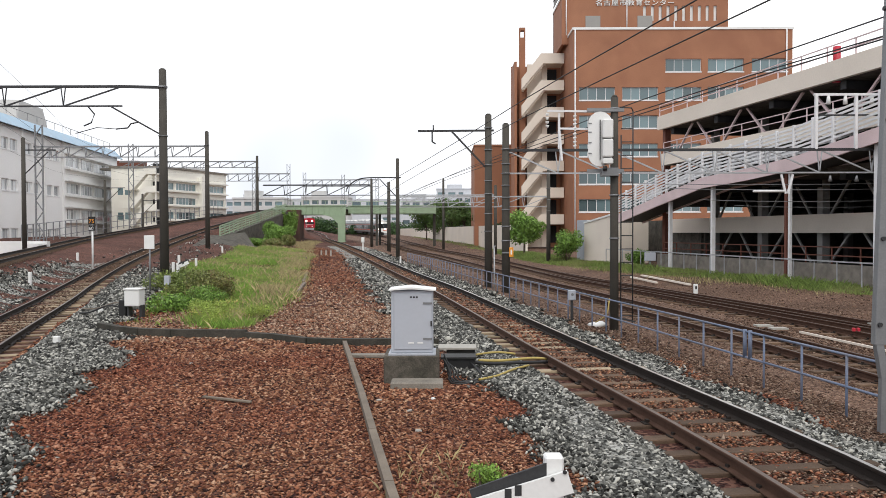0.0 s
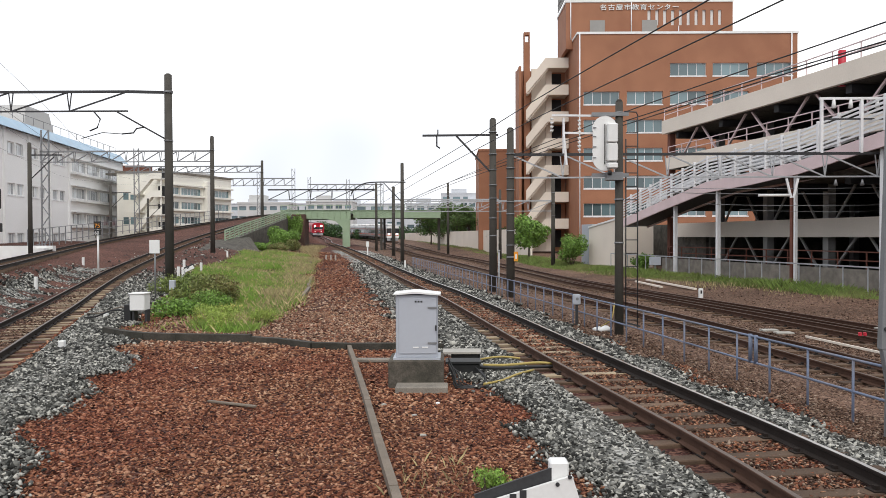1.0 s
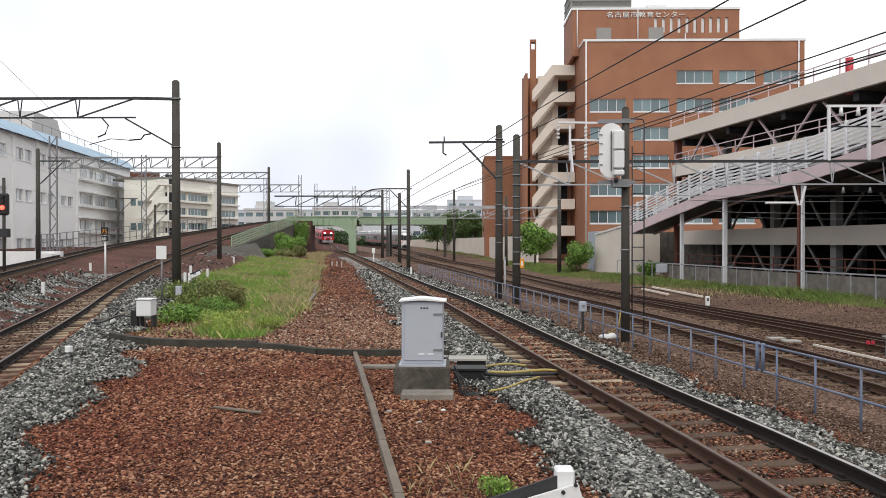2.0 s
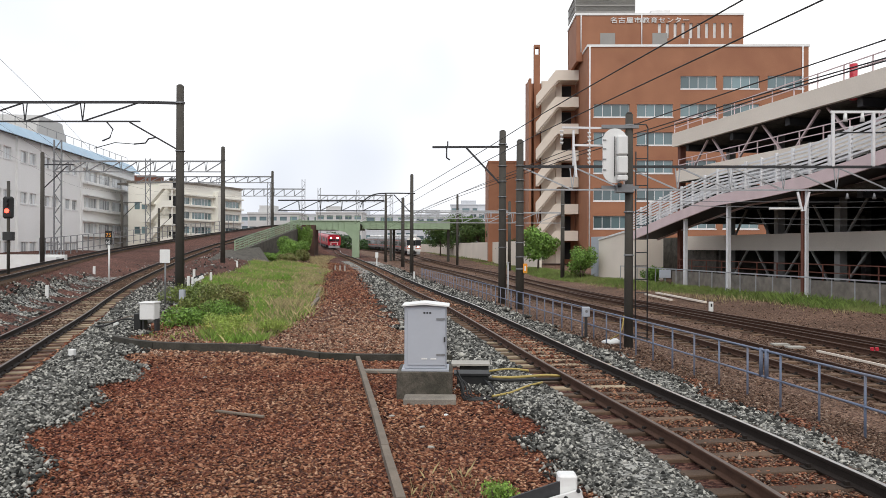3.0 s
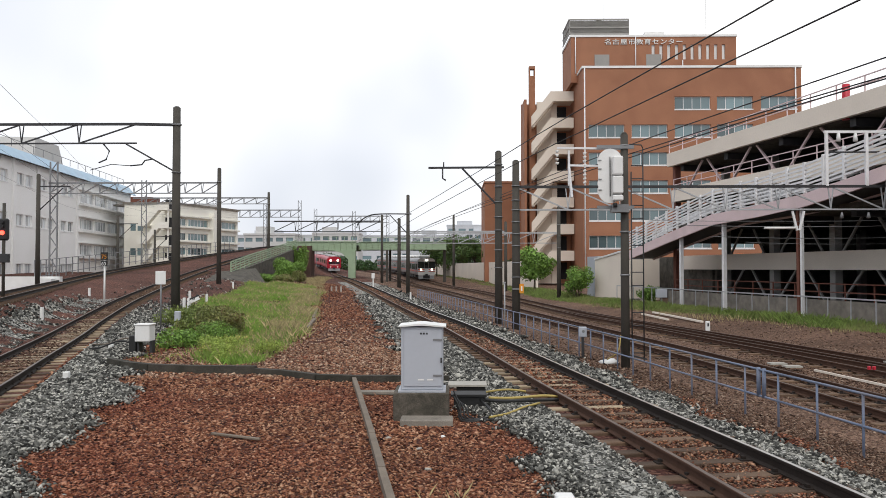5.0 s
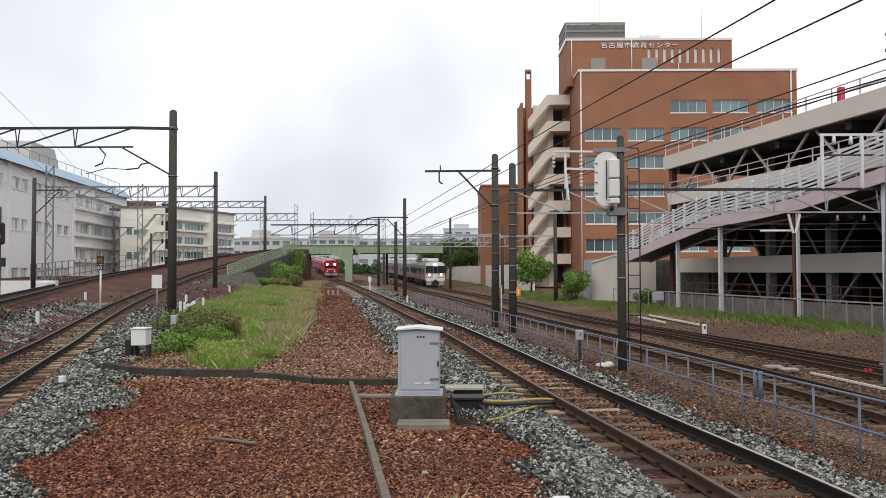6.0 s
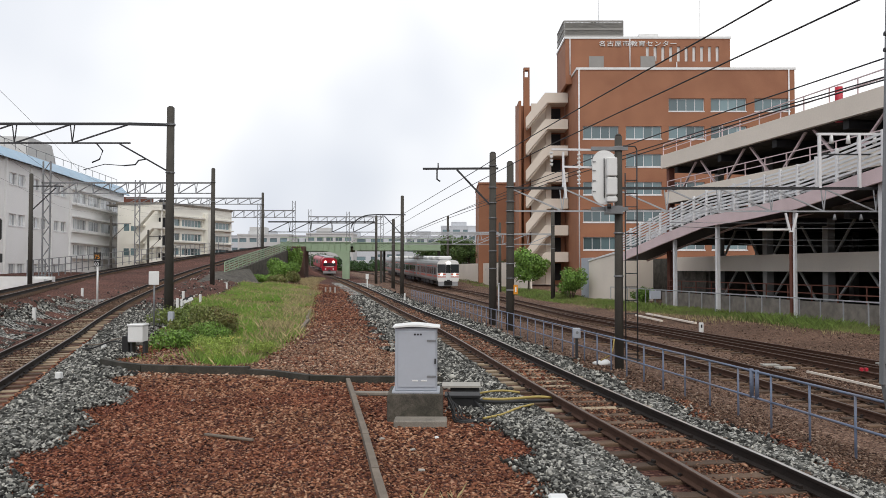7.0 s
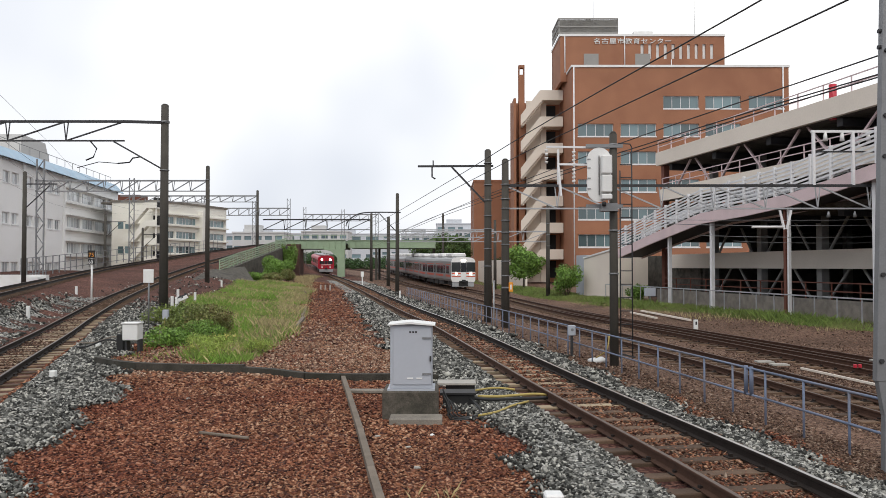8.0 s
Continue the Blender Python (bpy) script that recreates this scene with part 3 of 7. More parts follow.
def build_office():
    t = thing("office_building", (16.9, 100, 0), "brown-tiled seven-storey office building with ribbon windows and a roof tower", "building")
    W, Htop, D = 28.4, 28.3, 30.0
    cols = [0.75, 6.35, 11.95, 17.45, 23.15]
    rows = [22.9, 19.25, 15.6, 11.95, 8.35, 4.75]
    holes = []
    for r, z in enumerate(rows):
        for c, x in enumerate(cols):
            if r == 0 and c < 2:
                continue
            holes.append((x, z, x + 4.65, z + 1.65))
    windowed_wall("wall", W, Htop, 0.4, holes, "brick", t)
    for i, (x0, z0, x1, z1) in enumerate(holes):
        window(t, x0, 0.22, z0, x1 - x0, z1 - z0, 4)
        # curtains half drawn behind some of the panes
        if i % 3 == 1:
            part("curtain", bbox(x0 + 1.3, 0.5, z0, x0 + 2.6, 0.54, z1), "cream", t)
    part("wall", bbox(0.0, 0.4, 0, 0.4, D, Htop), "brick", t)
    part("wall", bbox(W - 0.4, 0.4, 0, W, D, Htop), "brick", t)
    part("wall", bbox(0.4, D - 0.4, 0, W - 0.4, D, Htop), "brick", t)
    part("roof", bbox(0.4, 0.4, Htop - 0.9, W - 0.4, D - 0.4, Htop - 0.6), "concrete", t)
    # inner floors and partition, coloured near-black as unlit rooms
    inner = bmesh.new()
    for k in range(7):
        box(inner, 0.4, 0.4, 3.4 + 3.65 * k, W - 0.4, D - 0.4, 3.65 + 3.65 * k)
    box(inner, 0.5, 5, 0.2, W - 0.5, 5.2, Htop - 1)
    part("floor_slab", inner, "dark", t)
    cop = bmesh.new()
    box(cop, -0.12, -0.12, Htop + 0.002, W + 0.12, 0.5, Htop + 0.3)
    box(cop, -0.12, 0.5, Htop + 0.002, 0.5, D, Htop + 0.3)
    part("coping", cop, "white", t)
    # pale seams and down-pipes
    for x in (1.9 - 1.9 + 0.02, 27.4):
        part("drainpipe", rod(bmesh.new(), (x + 0.2, -0.12, 0.5), (x + 0.2, -0.12, Htop), 0.09, n=8), "white_steel", t)
    # roof tower
    x0, x1, y0, zt = -0.9, 21.5, 4.0, 33.6
    slots = [(10.95 + 1.055 * k, Htop + 2.2, 10.95 + 1.055 * k + 0.44, Htop + 4.25) for k in range(10)]
    wl_ = windowed_wall("wall", x1 - x0, zt - Htop + 0.9, 0.5, [(a - 0.0, b - Htop + 0.9, c, d - Htop + 0.9) for a, b, c, d in slots], "brick", t, (x0, y0, Htop - 0.9))
    # added white sheet stands for the bright sky seen through the slots
    part("louvre", bbox(x0 + 10.6, y0 + 0.22, Htop + 1.9, x0 + 21.4, y0 + 0.3, Htop + 4.5), "white", t)
    tower = bmesh.new()
    box(tower, x0, y0 + 0.5, Htop - 0.9, x0 + 0.4, y0 + 8, zt)
    box(tower, x1 - 0.4, y0 + 0.5, Htop - 0.9, x1, y0 + 8, zt)
    box(tower, x0, y0 + 7.6, Htop - 0.9, x1, y0 + 8, zt)
    box(tower, x0 + 0.4, y0 + 0.5, zt - 0.5, x1 - 0.4, y0 + 7.6, zt - 0.3)
    part("wall", tower, "brick", t)
    part("coping", bbox(x0 - 0.1, y0 - 0.1, zt + 0.002, x1 + 0.1, y0 + 8.1, zt + 0.3), "white", t)
    for x in (2.3, 17.5 - 0.2 - 8.0):
        part("door", bbox(x + 0.0, y0 - 0.06, Htop + 0.3, x + 2.0, y0 - 0.003, Htop + 2.9), "louvre", t)
    for x, z in ((-0.3, zt), (7.85, zt), (14.2, Htop + 2.1)):
        part("drainpipe", rod(bmesh.new(), (x, y0 - 0.13, Htop + 0.3), (x, y0 - 0.13, z), 0.07, n=8), "white_steel", t)
    # lettering over the slots
    cu = bpy.data.curves.new("sign_text", "FONT")
    cu.body = "名古屋市教育センター"
    cu.size, cu.extrude, cu.space_character = 1.12, 0.06, 1.12
    cu.materials.append(M["white"])
    sign = new("sign_lettering", cu)
    dg = bpy.context.evaluated_depsgraph_get()
    me = bpy.data.meshes.new_from_object(sign.evaluated_get(dg))
    bpy.data.objects.remove(sign)
    sign = new("sign_lettering", me)
    sign.parent = t
    wid = max((v.co.x for v in me.vertices), default=1) or 1
    sign.matrix_basis = pose(3.6, y0 - 0.07, zt - 0.98, 90, 0, 0) @ Matrix.Diagonal((10.6 / wid, 0.74, 1, 1))
    tagged(sign, "raised white lettering on the tower")
    # screen of slats on the roof
    sc = bmesh.new()
    X0, X1, Y0, Z0, Z1 = -1.0, 7.1, y0 + 0.6, zt + 0.6, zt + 2.6
    for k in range(76):
        x = X0 + (X1 - X0) * k / 75
        bar(sc, (x, Y0, Z0), (x, Y0, Z1), 0.1, 0.04)
        y = Y0 + 6.0 * k / 75
        bar(sc, (X0, y, Z0), (X0, y, Z1), 0.04, 0.1)
        bar(sc, (X1, y, Z0), (X1, y, Z1), 0.04, 0.1)
    for z in (Z0, Z1, Z0 + 0.9):
        bar(sc, (X0, Y0 - 0.06, z), (X1, Y0 - 0.06, z), 0.1, 0.2)
        bar(sc, (X0 - 0.06, Y0, z), (X0 - 0.06, Y0 + 6, z), 0.1, 0.2)
    bar(sc, (X0, Y0 + 0.1, Z0), ((X0 + X1) / 2, Y0 + 0.1, Z1), 0.12)
    bar(sc, (X1, Y0 + 0.1, Z0), ((X0 + X1) / 2, Y0 + 0.1, Z1), 0.12)
    for x in (X0 + 0.5, 3, X1 - 0.5):
        bar(sc, (x, Y0, zt + 0.2), (x, Y0, Z0), 0.15)
    part("roof_screen", sc, "louvre", t)
    part("screen_panel", bbox(X0 + 0.1, Y0 + 0.2, Z0 + 0.1, X1 - 0.1, Y0 + 0.25, Z1 - 0.1), "trough", t)
    part("tank", bbox(0.5, y0 + 2, zt + 0.3, 5.5, y0 + 5, zt + 2.2, bevel=0.1), "white", t)
    part("hatch", bbox(9.4, y0 + 1, zt + 0.3, 12.0, y0 + 3, zt + 1.0), "white", t)
    for x in (4.2, 18.4):
        part("antenna", rod(bmesh.new(), (x, y0 + 3, zt), (x, y0 + 3, zt + 7), 0.035, 0.02, 6), "steel", t)
    return t


def build_stairs():
    """Outside stair tower of the office building: pale zigzag parapets before a brown back wall."""
    t = thing("stair_tower", (10.9, 107, 0), "pale concrete outside staircase with zigzag parapets against brown tile", "staircase")
    top = 26.4
    part("wall", bbox(-0.9, 6.2, 0, 5.6, 6.6, top), "brick", t)
    part("wall", bbox(-0.9, 1.0, 0, -0.55, 6.2, top - 0.4), "brick", t)
    ch = bmesh.new()
    for z0, z1, w in ((0, top + 3.2, 0.0),):
        box(ch, -0.1, 2.0, z0, 0.75, 2.9, z1)
    box(ch, -0.1, 2.0, top + 4.2, 0.75, 2.9, top + 4.6)
    for x in (-0.1, 0.6):
        box(ch, x, 2.0, top + 3.2, x + 0.15, 2.15, top + 4.2)
        box(ch, x, 2.75, top + 3.2, x + 0.15, 2.9, top + 4.2)
    part("chimney", ch, "brick", t)
    storey = 3.72
    for k in range(7):
        z = 3.0 + storey * k + 0.2
        fl = bmesh.new()
        prism(fl, [(0.0, z - storey * 0.98 + 0.1), (0.0, z - storey * 0.98 + 1.55), (2.7, z + 1.4), (5.9, z + 1.4), (5.9, z), (3.0, z)], 0, 0.25)
        part("parapet", fl, "cream", t)
        st = bmesh.new()
        for s in range(14):
            a = 0.2 + 3.0 * s / 14
            zz = z - storey * 0.98 + 0.35 + storey * 0.98 * s / 14
            box(st, a, 0.26, zz - 0.25, a + 0.28, 2.0, zz)
        part("steps", st, "cream", t)
        part("landing", bbox(3.2, 0.26, z, 5.85, 3.05, z + 0.2), "cream", t)
    part("column", bbox(3.0, 1.9, 0, 3.8, 2.3, top - 0.5), "cream", t)
    part("wall", bbox(3.8, 3.2, 0, 5.9, 3.5, top + 0.6), "brick", t)
    # near-black door panels carry the shade of the slot behind the landings
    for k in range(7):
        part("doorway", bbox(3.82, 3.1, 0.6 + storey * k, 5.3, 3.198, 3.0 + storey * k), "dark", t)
    part("wall", bbox(1.0, 2.31, 0, 3.8, 2.6, top - 0.5), "cream", t)
    return t


def build_annex():
    t = thing("annex_building", (4.9, 121, 0), "lower windowless brown-tiled block behind the staircase", "building")
    part("wall", bbox(0, 0, 0, 6.2, 14, 15.6), "brick", t)
    part("coping", bbox(-0.1, -0.1, 15.602, 6.3, 14.1, 15.9), "brick", t)


build_office()
build_stairs()
build_annex()

# ---- the parking structure: a frame whose +u runs along its long face ----
# face line: from the far end to the near one
FACE = Vector((-0.187, 0.982, 0))


def face_matrix(x, y):
    """Local x along the face towards the viewer's side, local y away into the structure."""
    ex, ey = -FACE, Vector((0.982, 0.187, 0))
    m = Matrix((ex.to_4d(), ey.to_4d(), Vector((0, 0, 1, 0)), Vector((0, 0, 0, 1)))).transposed()
    m.translation = (x, y, 0)
    m[3][3] = 1
    return m


def rail_fence(bm, x0, x1, z0, h, y=0.0, posts=1.8, bars=2, r=0.03, slope=0.0):
    n = max(1, round((x1 - x0) / posts))
    for k in range(n + 1):
        x = x0 + (x1 - x0) * k / n
        zz = z0 + slope * (x - x0)
        bar(bm, (x, y, zz), (x, y, zz + h), r * 2)
    for b in range(bars):
        z = z0 + h * (b + 1) / bars
        bar(bm, (x0, y, z), (x1, y, z + slope * (x1 - x0)), r * 2)
    return bm


def build_parking():
    t = thing("parking_structure", (0, 0, 0), "open multi-storey car park with cream parapets and dark decks", "car park")
    t.matrix_basis = face_matrix(15.0, 53.9)
    # local x: 0 at the far end, about 60 past the viewer
    for z0, z1, x0 in ((9.27, 10.2, 0.0), (6.75, 7.55, 0.6), (2.08, 3.1, -3.6)):
        y0 = 0.0 if z0 > 5 else 3.0
        part("parapet", bbox(x0, y0, z0, 62, y0 + 0.25, z1), "cream", t)
        part("parapet", bbox(x0, y0 + 0.25, z0, x0 + 0.25, 26, z1), "cream", t)
        # dark concrete puts the shade under the decks into their colour
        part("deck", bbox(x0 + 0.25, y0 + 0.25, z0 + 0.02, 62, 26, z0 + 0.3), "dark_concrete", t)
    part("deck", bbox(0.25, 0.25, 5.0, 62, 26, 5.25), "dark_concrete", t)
    part("wall", bbox(0, 0.0, -0.4, 62, 0.25, 0.62), "concrete", t)
    gaps = [(1.8 + 5.6 * k, z, 1.8 + 5.6 * k + w, z + h) for k in range(10) for z, h, w in ((1.2, 1.1, 1.6), (3.7, 1.3, 1.4), (8.0, 1.4, 4.2)) if z > 5 or (k * 2 + int(z)) % 5 == 1]
    windowed_wall("wall", 62, 9.6, 0.2, gaps, "concrete", t, (0, 25.8, -0.4))
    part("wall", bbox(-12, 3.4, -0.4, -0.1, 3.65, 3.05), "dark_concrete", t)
    # added end walls and floor, dark to keep the deep interior in shade
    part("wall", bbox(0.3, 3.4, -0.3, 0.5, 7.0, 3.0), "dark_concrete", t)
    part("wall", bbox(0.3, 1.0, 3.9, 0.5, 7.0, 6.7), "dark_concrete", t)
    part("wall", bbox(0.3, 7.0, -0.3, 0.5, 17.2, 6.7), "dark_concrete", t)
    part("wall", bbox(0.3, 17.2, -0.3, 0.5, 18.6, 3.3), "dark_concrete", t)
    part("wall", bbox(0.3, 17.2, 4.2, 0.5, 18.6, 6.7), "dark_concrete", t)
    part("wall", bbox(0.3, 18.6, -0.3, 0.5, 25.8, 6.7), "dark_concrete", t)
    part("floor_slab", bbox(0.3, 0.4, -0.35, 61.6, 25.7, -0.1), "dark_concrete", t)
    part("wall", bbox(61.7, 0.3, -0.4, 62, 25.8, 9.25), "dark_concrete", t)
    for z, m, h in ((10.2, "pink", 0.75), (7.55, "pink", 0.75), (0.62, "rust_steel", 0.8)):
        part("railing", rail_fence(bmesh.new(), 0.1 if z > 9 else 0.7, 61.5, z, h, 0.12, 1.9, 2, 0.025), m, t)
    for k in range(11):
        x = 1.0 + 5.6 * k
        for y in (3.5, 14.0, 24.5):
            part("column", bbox(x, y, -0.4, x + 0.45, y + 0.45, 9.25), "louvre", t)
        for z0, z1 in ((7.9, 9.1), (3.0, 5.0), (0.5, 2.1)):
            for xa, xb in ((0.3, 2.6), (5.3, 3.2)):
                part("brace", bar(bmesh.new(), (x + xa, 0.7 if z0 > 5 else 3.7, z0 - 0.6), (x + xb, 0.7 if z0 > 5 else 3.7, z1 + 0.2), 0.11), "pink" if z0 > 5 else "louvre", t)
        for z in (8.86, 4.6):
            part("beam", bbox(x, 0.5, z, x + 0.4, 25, z + 0.39), "dark_steel", t)
    part("pillar", bbox(0.2, 0.3, -0.4, 0.6, 0.7, 9.25), "rust_steel", t)
    part("red_drum", rod(bmesh.new(), (17.6, 0.45, 9.25), (17.6, 0.45, 10.95), 0.18, n=14), "red", t, "red drum behind the rail")
    return t


def build_ramp():
    """The pedestrian ramp before the car park: pink girder, white posts, white railings of many bars."""
    t = thing("pedestrian_ramp", (0, 0, 0), "sloping footbridge with pink girder and white barred railing on slim posts", "footbridge")
    t.matrix_basis = face_matrix(13.0, 55.8)
    # girder runs as a line in local x: height falls away from the viewer
    prof = [(-1.0, 2.78), (5.2, 3.8), (11.1, 4.7), (15.5, 4.85), (19.5, 5.1), (25.0, 5.8), (45, 8.3)]
    for (xa, za), (xb, zb) in zip(prof, prof[1:]):
        for y in (0.0, 2.0):
            g = bmesh.new()
            prism(g, [(xa, za), (xb, zb), (xb, zb + 0.62), (xa, za + 0.62)], y, y + 0.12)
            part("girder", g, "pink", t)
        d = bmesh.new()
        prism(d, [(xa, za + 0.1), (xb, zb + 0.1), (xb, zb + 0.22), (xa, za + 0.22)], 0.12, 2.0)
        part("deck", d, "dark_steel", t)
        for y in (0.06, 2.06):
            n = max(2, round((xb - xa) / 1.45))
            for k in range(n):
                f = k / n
                x, z = xa + (xb - xa) * f, za + (zb - za) * f + 0.62
                part("railing_post", bbox(x - 0.07, y - 0.07, z, x + 0.07, y + 0.07, z + 1.5, bevel=0.015), "white_steel", t)
            for j in range(7):
                dz = 0.62 + 0.22 + 0.19 * j
                part("railing_bar", bar(bmesh.new(), (xa, y, za + dz), (xb, y, zb + dz), 0.04, 0.1), "white_steel", t)
    for x, w, m in ((6.45, 0.2, "white_steel"), (11.6, 0.2, "white_steel"), (18.45, 0.17, "rust_steel"), (18.75, 0.13, "white_steel"), (24.4, 0.2, "white_steel")):
        z = np.interp(x, [p[0] for p in prof], [p[1] for p in prof])
        part("post", bbox(x, 0.3, -0.4, x + w, 0.3 + w, float(z) + 0.1), m, t)
    return t


def build_ramp_foot():
    t = thing("ramp_wall", (0, 0, 0), "cream-painted solid foot of the ramp with a small steel hatch", "wall")
    t.matrix_basis = face_matrix(12.2, 66.5)
    w = bmesh.new()
    prism(w, [(0, -0.4), (7.4, -0.4), (7.4, 3.6), (6.5, 3.5), (0, 2.85)], 0, 2.4)
    part("wall", w, "cream", t)
    part("coping", bar(bmesh.new(), (0, 0.1, 2.93), (6.5, 0.1, 3.58), 0.35, 0.14), "white", t)
    part("hatch", bbox(-2.6, 0.3, -0.4, -0.05, 2.2, 3.2), "cabinet", t, "pale blue-grey sheet-metal hut")
    return t


build_parking()
build_ramp()
build_ramp_foot()

# ---- poles, beams, wires ----


def pole(name, x, y, ztop, r=0.17, label="round concrete catenary pole with steel bands", material="pole_concrete", bands=(), lean=0.0):
    z0 = ground_z(x, y) - 0.3
    t = thing(name, (x, y, z0), label, "pole", "catenary poles")
    part("shaft", rod(bmesh.new(), (0, 0, 0), (lean, 0, ztop - z0), r * 1.12, r * 0.9, 16), material, t)
    part("cap", rod(bmesh.new(), (lean, 0, ztop - z0 + 0.002), (lean, 0, ztop - z0 + 0.06), r * 0.8, r * 0.5, 16), material, t)
    for b in bands:
        part("band", rod(bmesh.new(), (lean * (b - z0) / (ztop - z0), 0, b - z0), (lean * (b - z0) / (ztop - z0), 0, b - z0 + 0.04), r * 1.1 + 0.012, n=16), "steel", t)
    return t


pole("catenary_pole", -13.1, 36, 9.8, 0.19, bands=(9.0, 6.7, 8.95))
pole("catenary_pole", -19.05, 62, 10.3, 0.17, bands=(9.2, 7.6))
pole("catenary_pole", -23.0, 95, 11.6, 0.17, bands=(10.2, 9.0))
pole("catenary_pole", 2.05, 35, 7.5, 0.165, bands=(3.9, 4.5, 5.2, 5.9, 6.9, 3.0, 2.2))
pole("catenary_pole", 2.6, 32, 6.65, 0.16, bands=(5.6, 5.0, 4.6, 4.1, 3.6, 3.1, 2.4, 1.8))
pole("catenary_pole", 4.36, 19.6, 5.6, 0.105, bands=(5.3, 3.6, 3.1, 2.0))
pole("catenary_pole", -4.05, 68, 8.65, 0.16, bands=(7.0, 6.0))
pole("catenary_pole", -9.35, 100, 9.1, 0.17, bands=(8, 7))
pole("catenary_pole", -6.4, 90, 8.0, 0.2, bands=(7, 6, 5))
pole("catenary_pole", 0.0, 110, 9.8, 0.17, bands=(8, 7))
pole("catenary_pole", 9.3, 68, 7.6, 0.17, bands=(6, 5, 4))

# ---- cabinet on its plinth ----


def build_cabinet():
    p = thing("cabinet_plinth", (-0.48, 11.42, -0.2), "stepped weathered concrete plinth under the signal cabinet", "plinth")
    part("base", bbox(-0.32, -0.02, 0, 0.47, 0.359, 0.15, bevel=0.015), "concrete", p)
    part("block", bbox(-0.45, 0.36, 0.0, 0.41, 1.15, 0.49, bevel=0.02), "kerb_pale", p)
    t = thing("signal_cabinet", (-0.49, 11.86, 0.292), "pale grey steel trackside signal cabinet with a sloping lid", "cabinet")
    part("body", bbox(-0.325, 0, 0.03, 0.325, 0.5, 1.0, bevel=0.012), "cabinet", t)
    part("base_rim", bbox(-0.365, -0.05, 0, 0.365, 0.53, 0.03), "cabinet", t)
    door = part("door", bbox(-0.28, -0.018, 0.09, 0.305, -0.001, 0.95, bevel=0.006), "cabinet", t)
    lid = bmesh.new()
    prism(lid, [(-0.36, 1.002), (-0.36, 1.02), (-0.06, 1.052), (0.02, 1.052), (0.37, 1.012), (0.37, 0.996), (0.02, 1.022), (-0.06, 1.022)], -0.06, 0.55)
    part("lid", lid, "white", t)
    for z in (0.24, 0.79):
        part("hinge", bbox(0.17, -0.03, z, 0.31, -0.019, z + 0.03), "steel", door)
    part("handle", bbox(0.285, -0.045, 0.45, 0.31, -0.019, 0.53), "dark_steel", door)
    for x in (-0.06, 0.08):
        part("vent", bbox(x, -0.025, 0.18, x + 0.09, -0.019, 0.2), "white", door)
    for k in range(3):
        part("marking", bbox(-0.03 + 0.045 * k, -0.022, 0.885, 0.0 + 0.045 * k, -0.0185, 0.912), "dark_steel", door)
    return t


build_cabinet()

# ---- blue railing along the main line ----


def build_fence():
    t = thing("trackside_railing", (0, 0, 0), "blue-painted steel pipe railing, weathered, along the main line", "railing")
    x_at = lambda y: 7.1 - 0.163 * y
    ys = []
    y = 6.45
    while y < 62:
        ys.append(y)
        y += 0.96
    for i, y in enumerate(ys):
        x = x_at(y)
        z = ground_z(x, y)
        b = bmesh.new()
        rod(b, (x, y, -0.5), (x, y, 0.54), 0.0185, n=8)
        part("post", b, "blue_steel", t)
    for z in (0.53, 0.1):
        for a, b2 in zip(ys[::3], ys[3::3]):
            part("rail", rod(bmesh.new(), (x_at(a), a, z), (x_at(b2), b2, z), 0.019, n=8), "blue_steel", t)
    for y in (12.6, 12.62 + 0.14):
        part("gate_post", rod(bmesh.new(), (x_at(y), y, 0.1), (x_at(y), y, 0.56), 0.034, n=8), "blue_steel", t)
    return t


build_fence()


def build_end_post():
    t = thing("steel_post", (5.33, 9.4, -0.45), "galvanised steel angle post with bolts beside the track", "post")
    t.matrix_basis = pose(5.33, 9.4, -0.45, 0, 1.7, 0)
    part("shaft", bbox(-0.1, -0.05, 1.25, 0.04, 0.05, 6.8, bevel=0.006), "steel", t)
    lo = bmesh.new()
    bar(lo, (-0.04, 0, 1.3), (0.05, 0, 0.85), 0.09)
    bar(lo, (0.05, 0, 0.9), (0.06, 0, 0), 0.08)
    part("foot", lo, "steel", t)
    for z in (1.5, 2.55, 4.0, 4.5, 5.3):
        part("bolt", rod(bmesh.new(), (-0.05, -0.075, z), (-0.05, -0.049, z), 0.03, n=6), "dark_steel", t)
    for z in (5.35, 5.55):
        part("insulator", rod(bmesh.new(), (-0.1, 0, z), (-0.13, 0, z), 0.028, n=8), "dark_steel", t)
    return t


build_end_post()

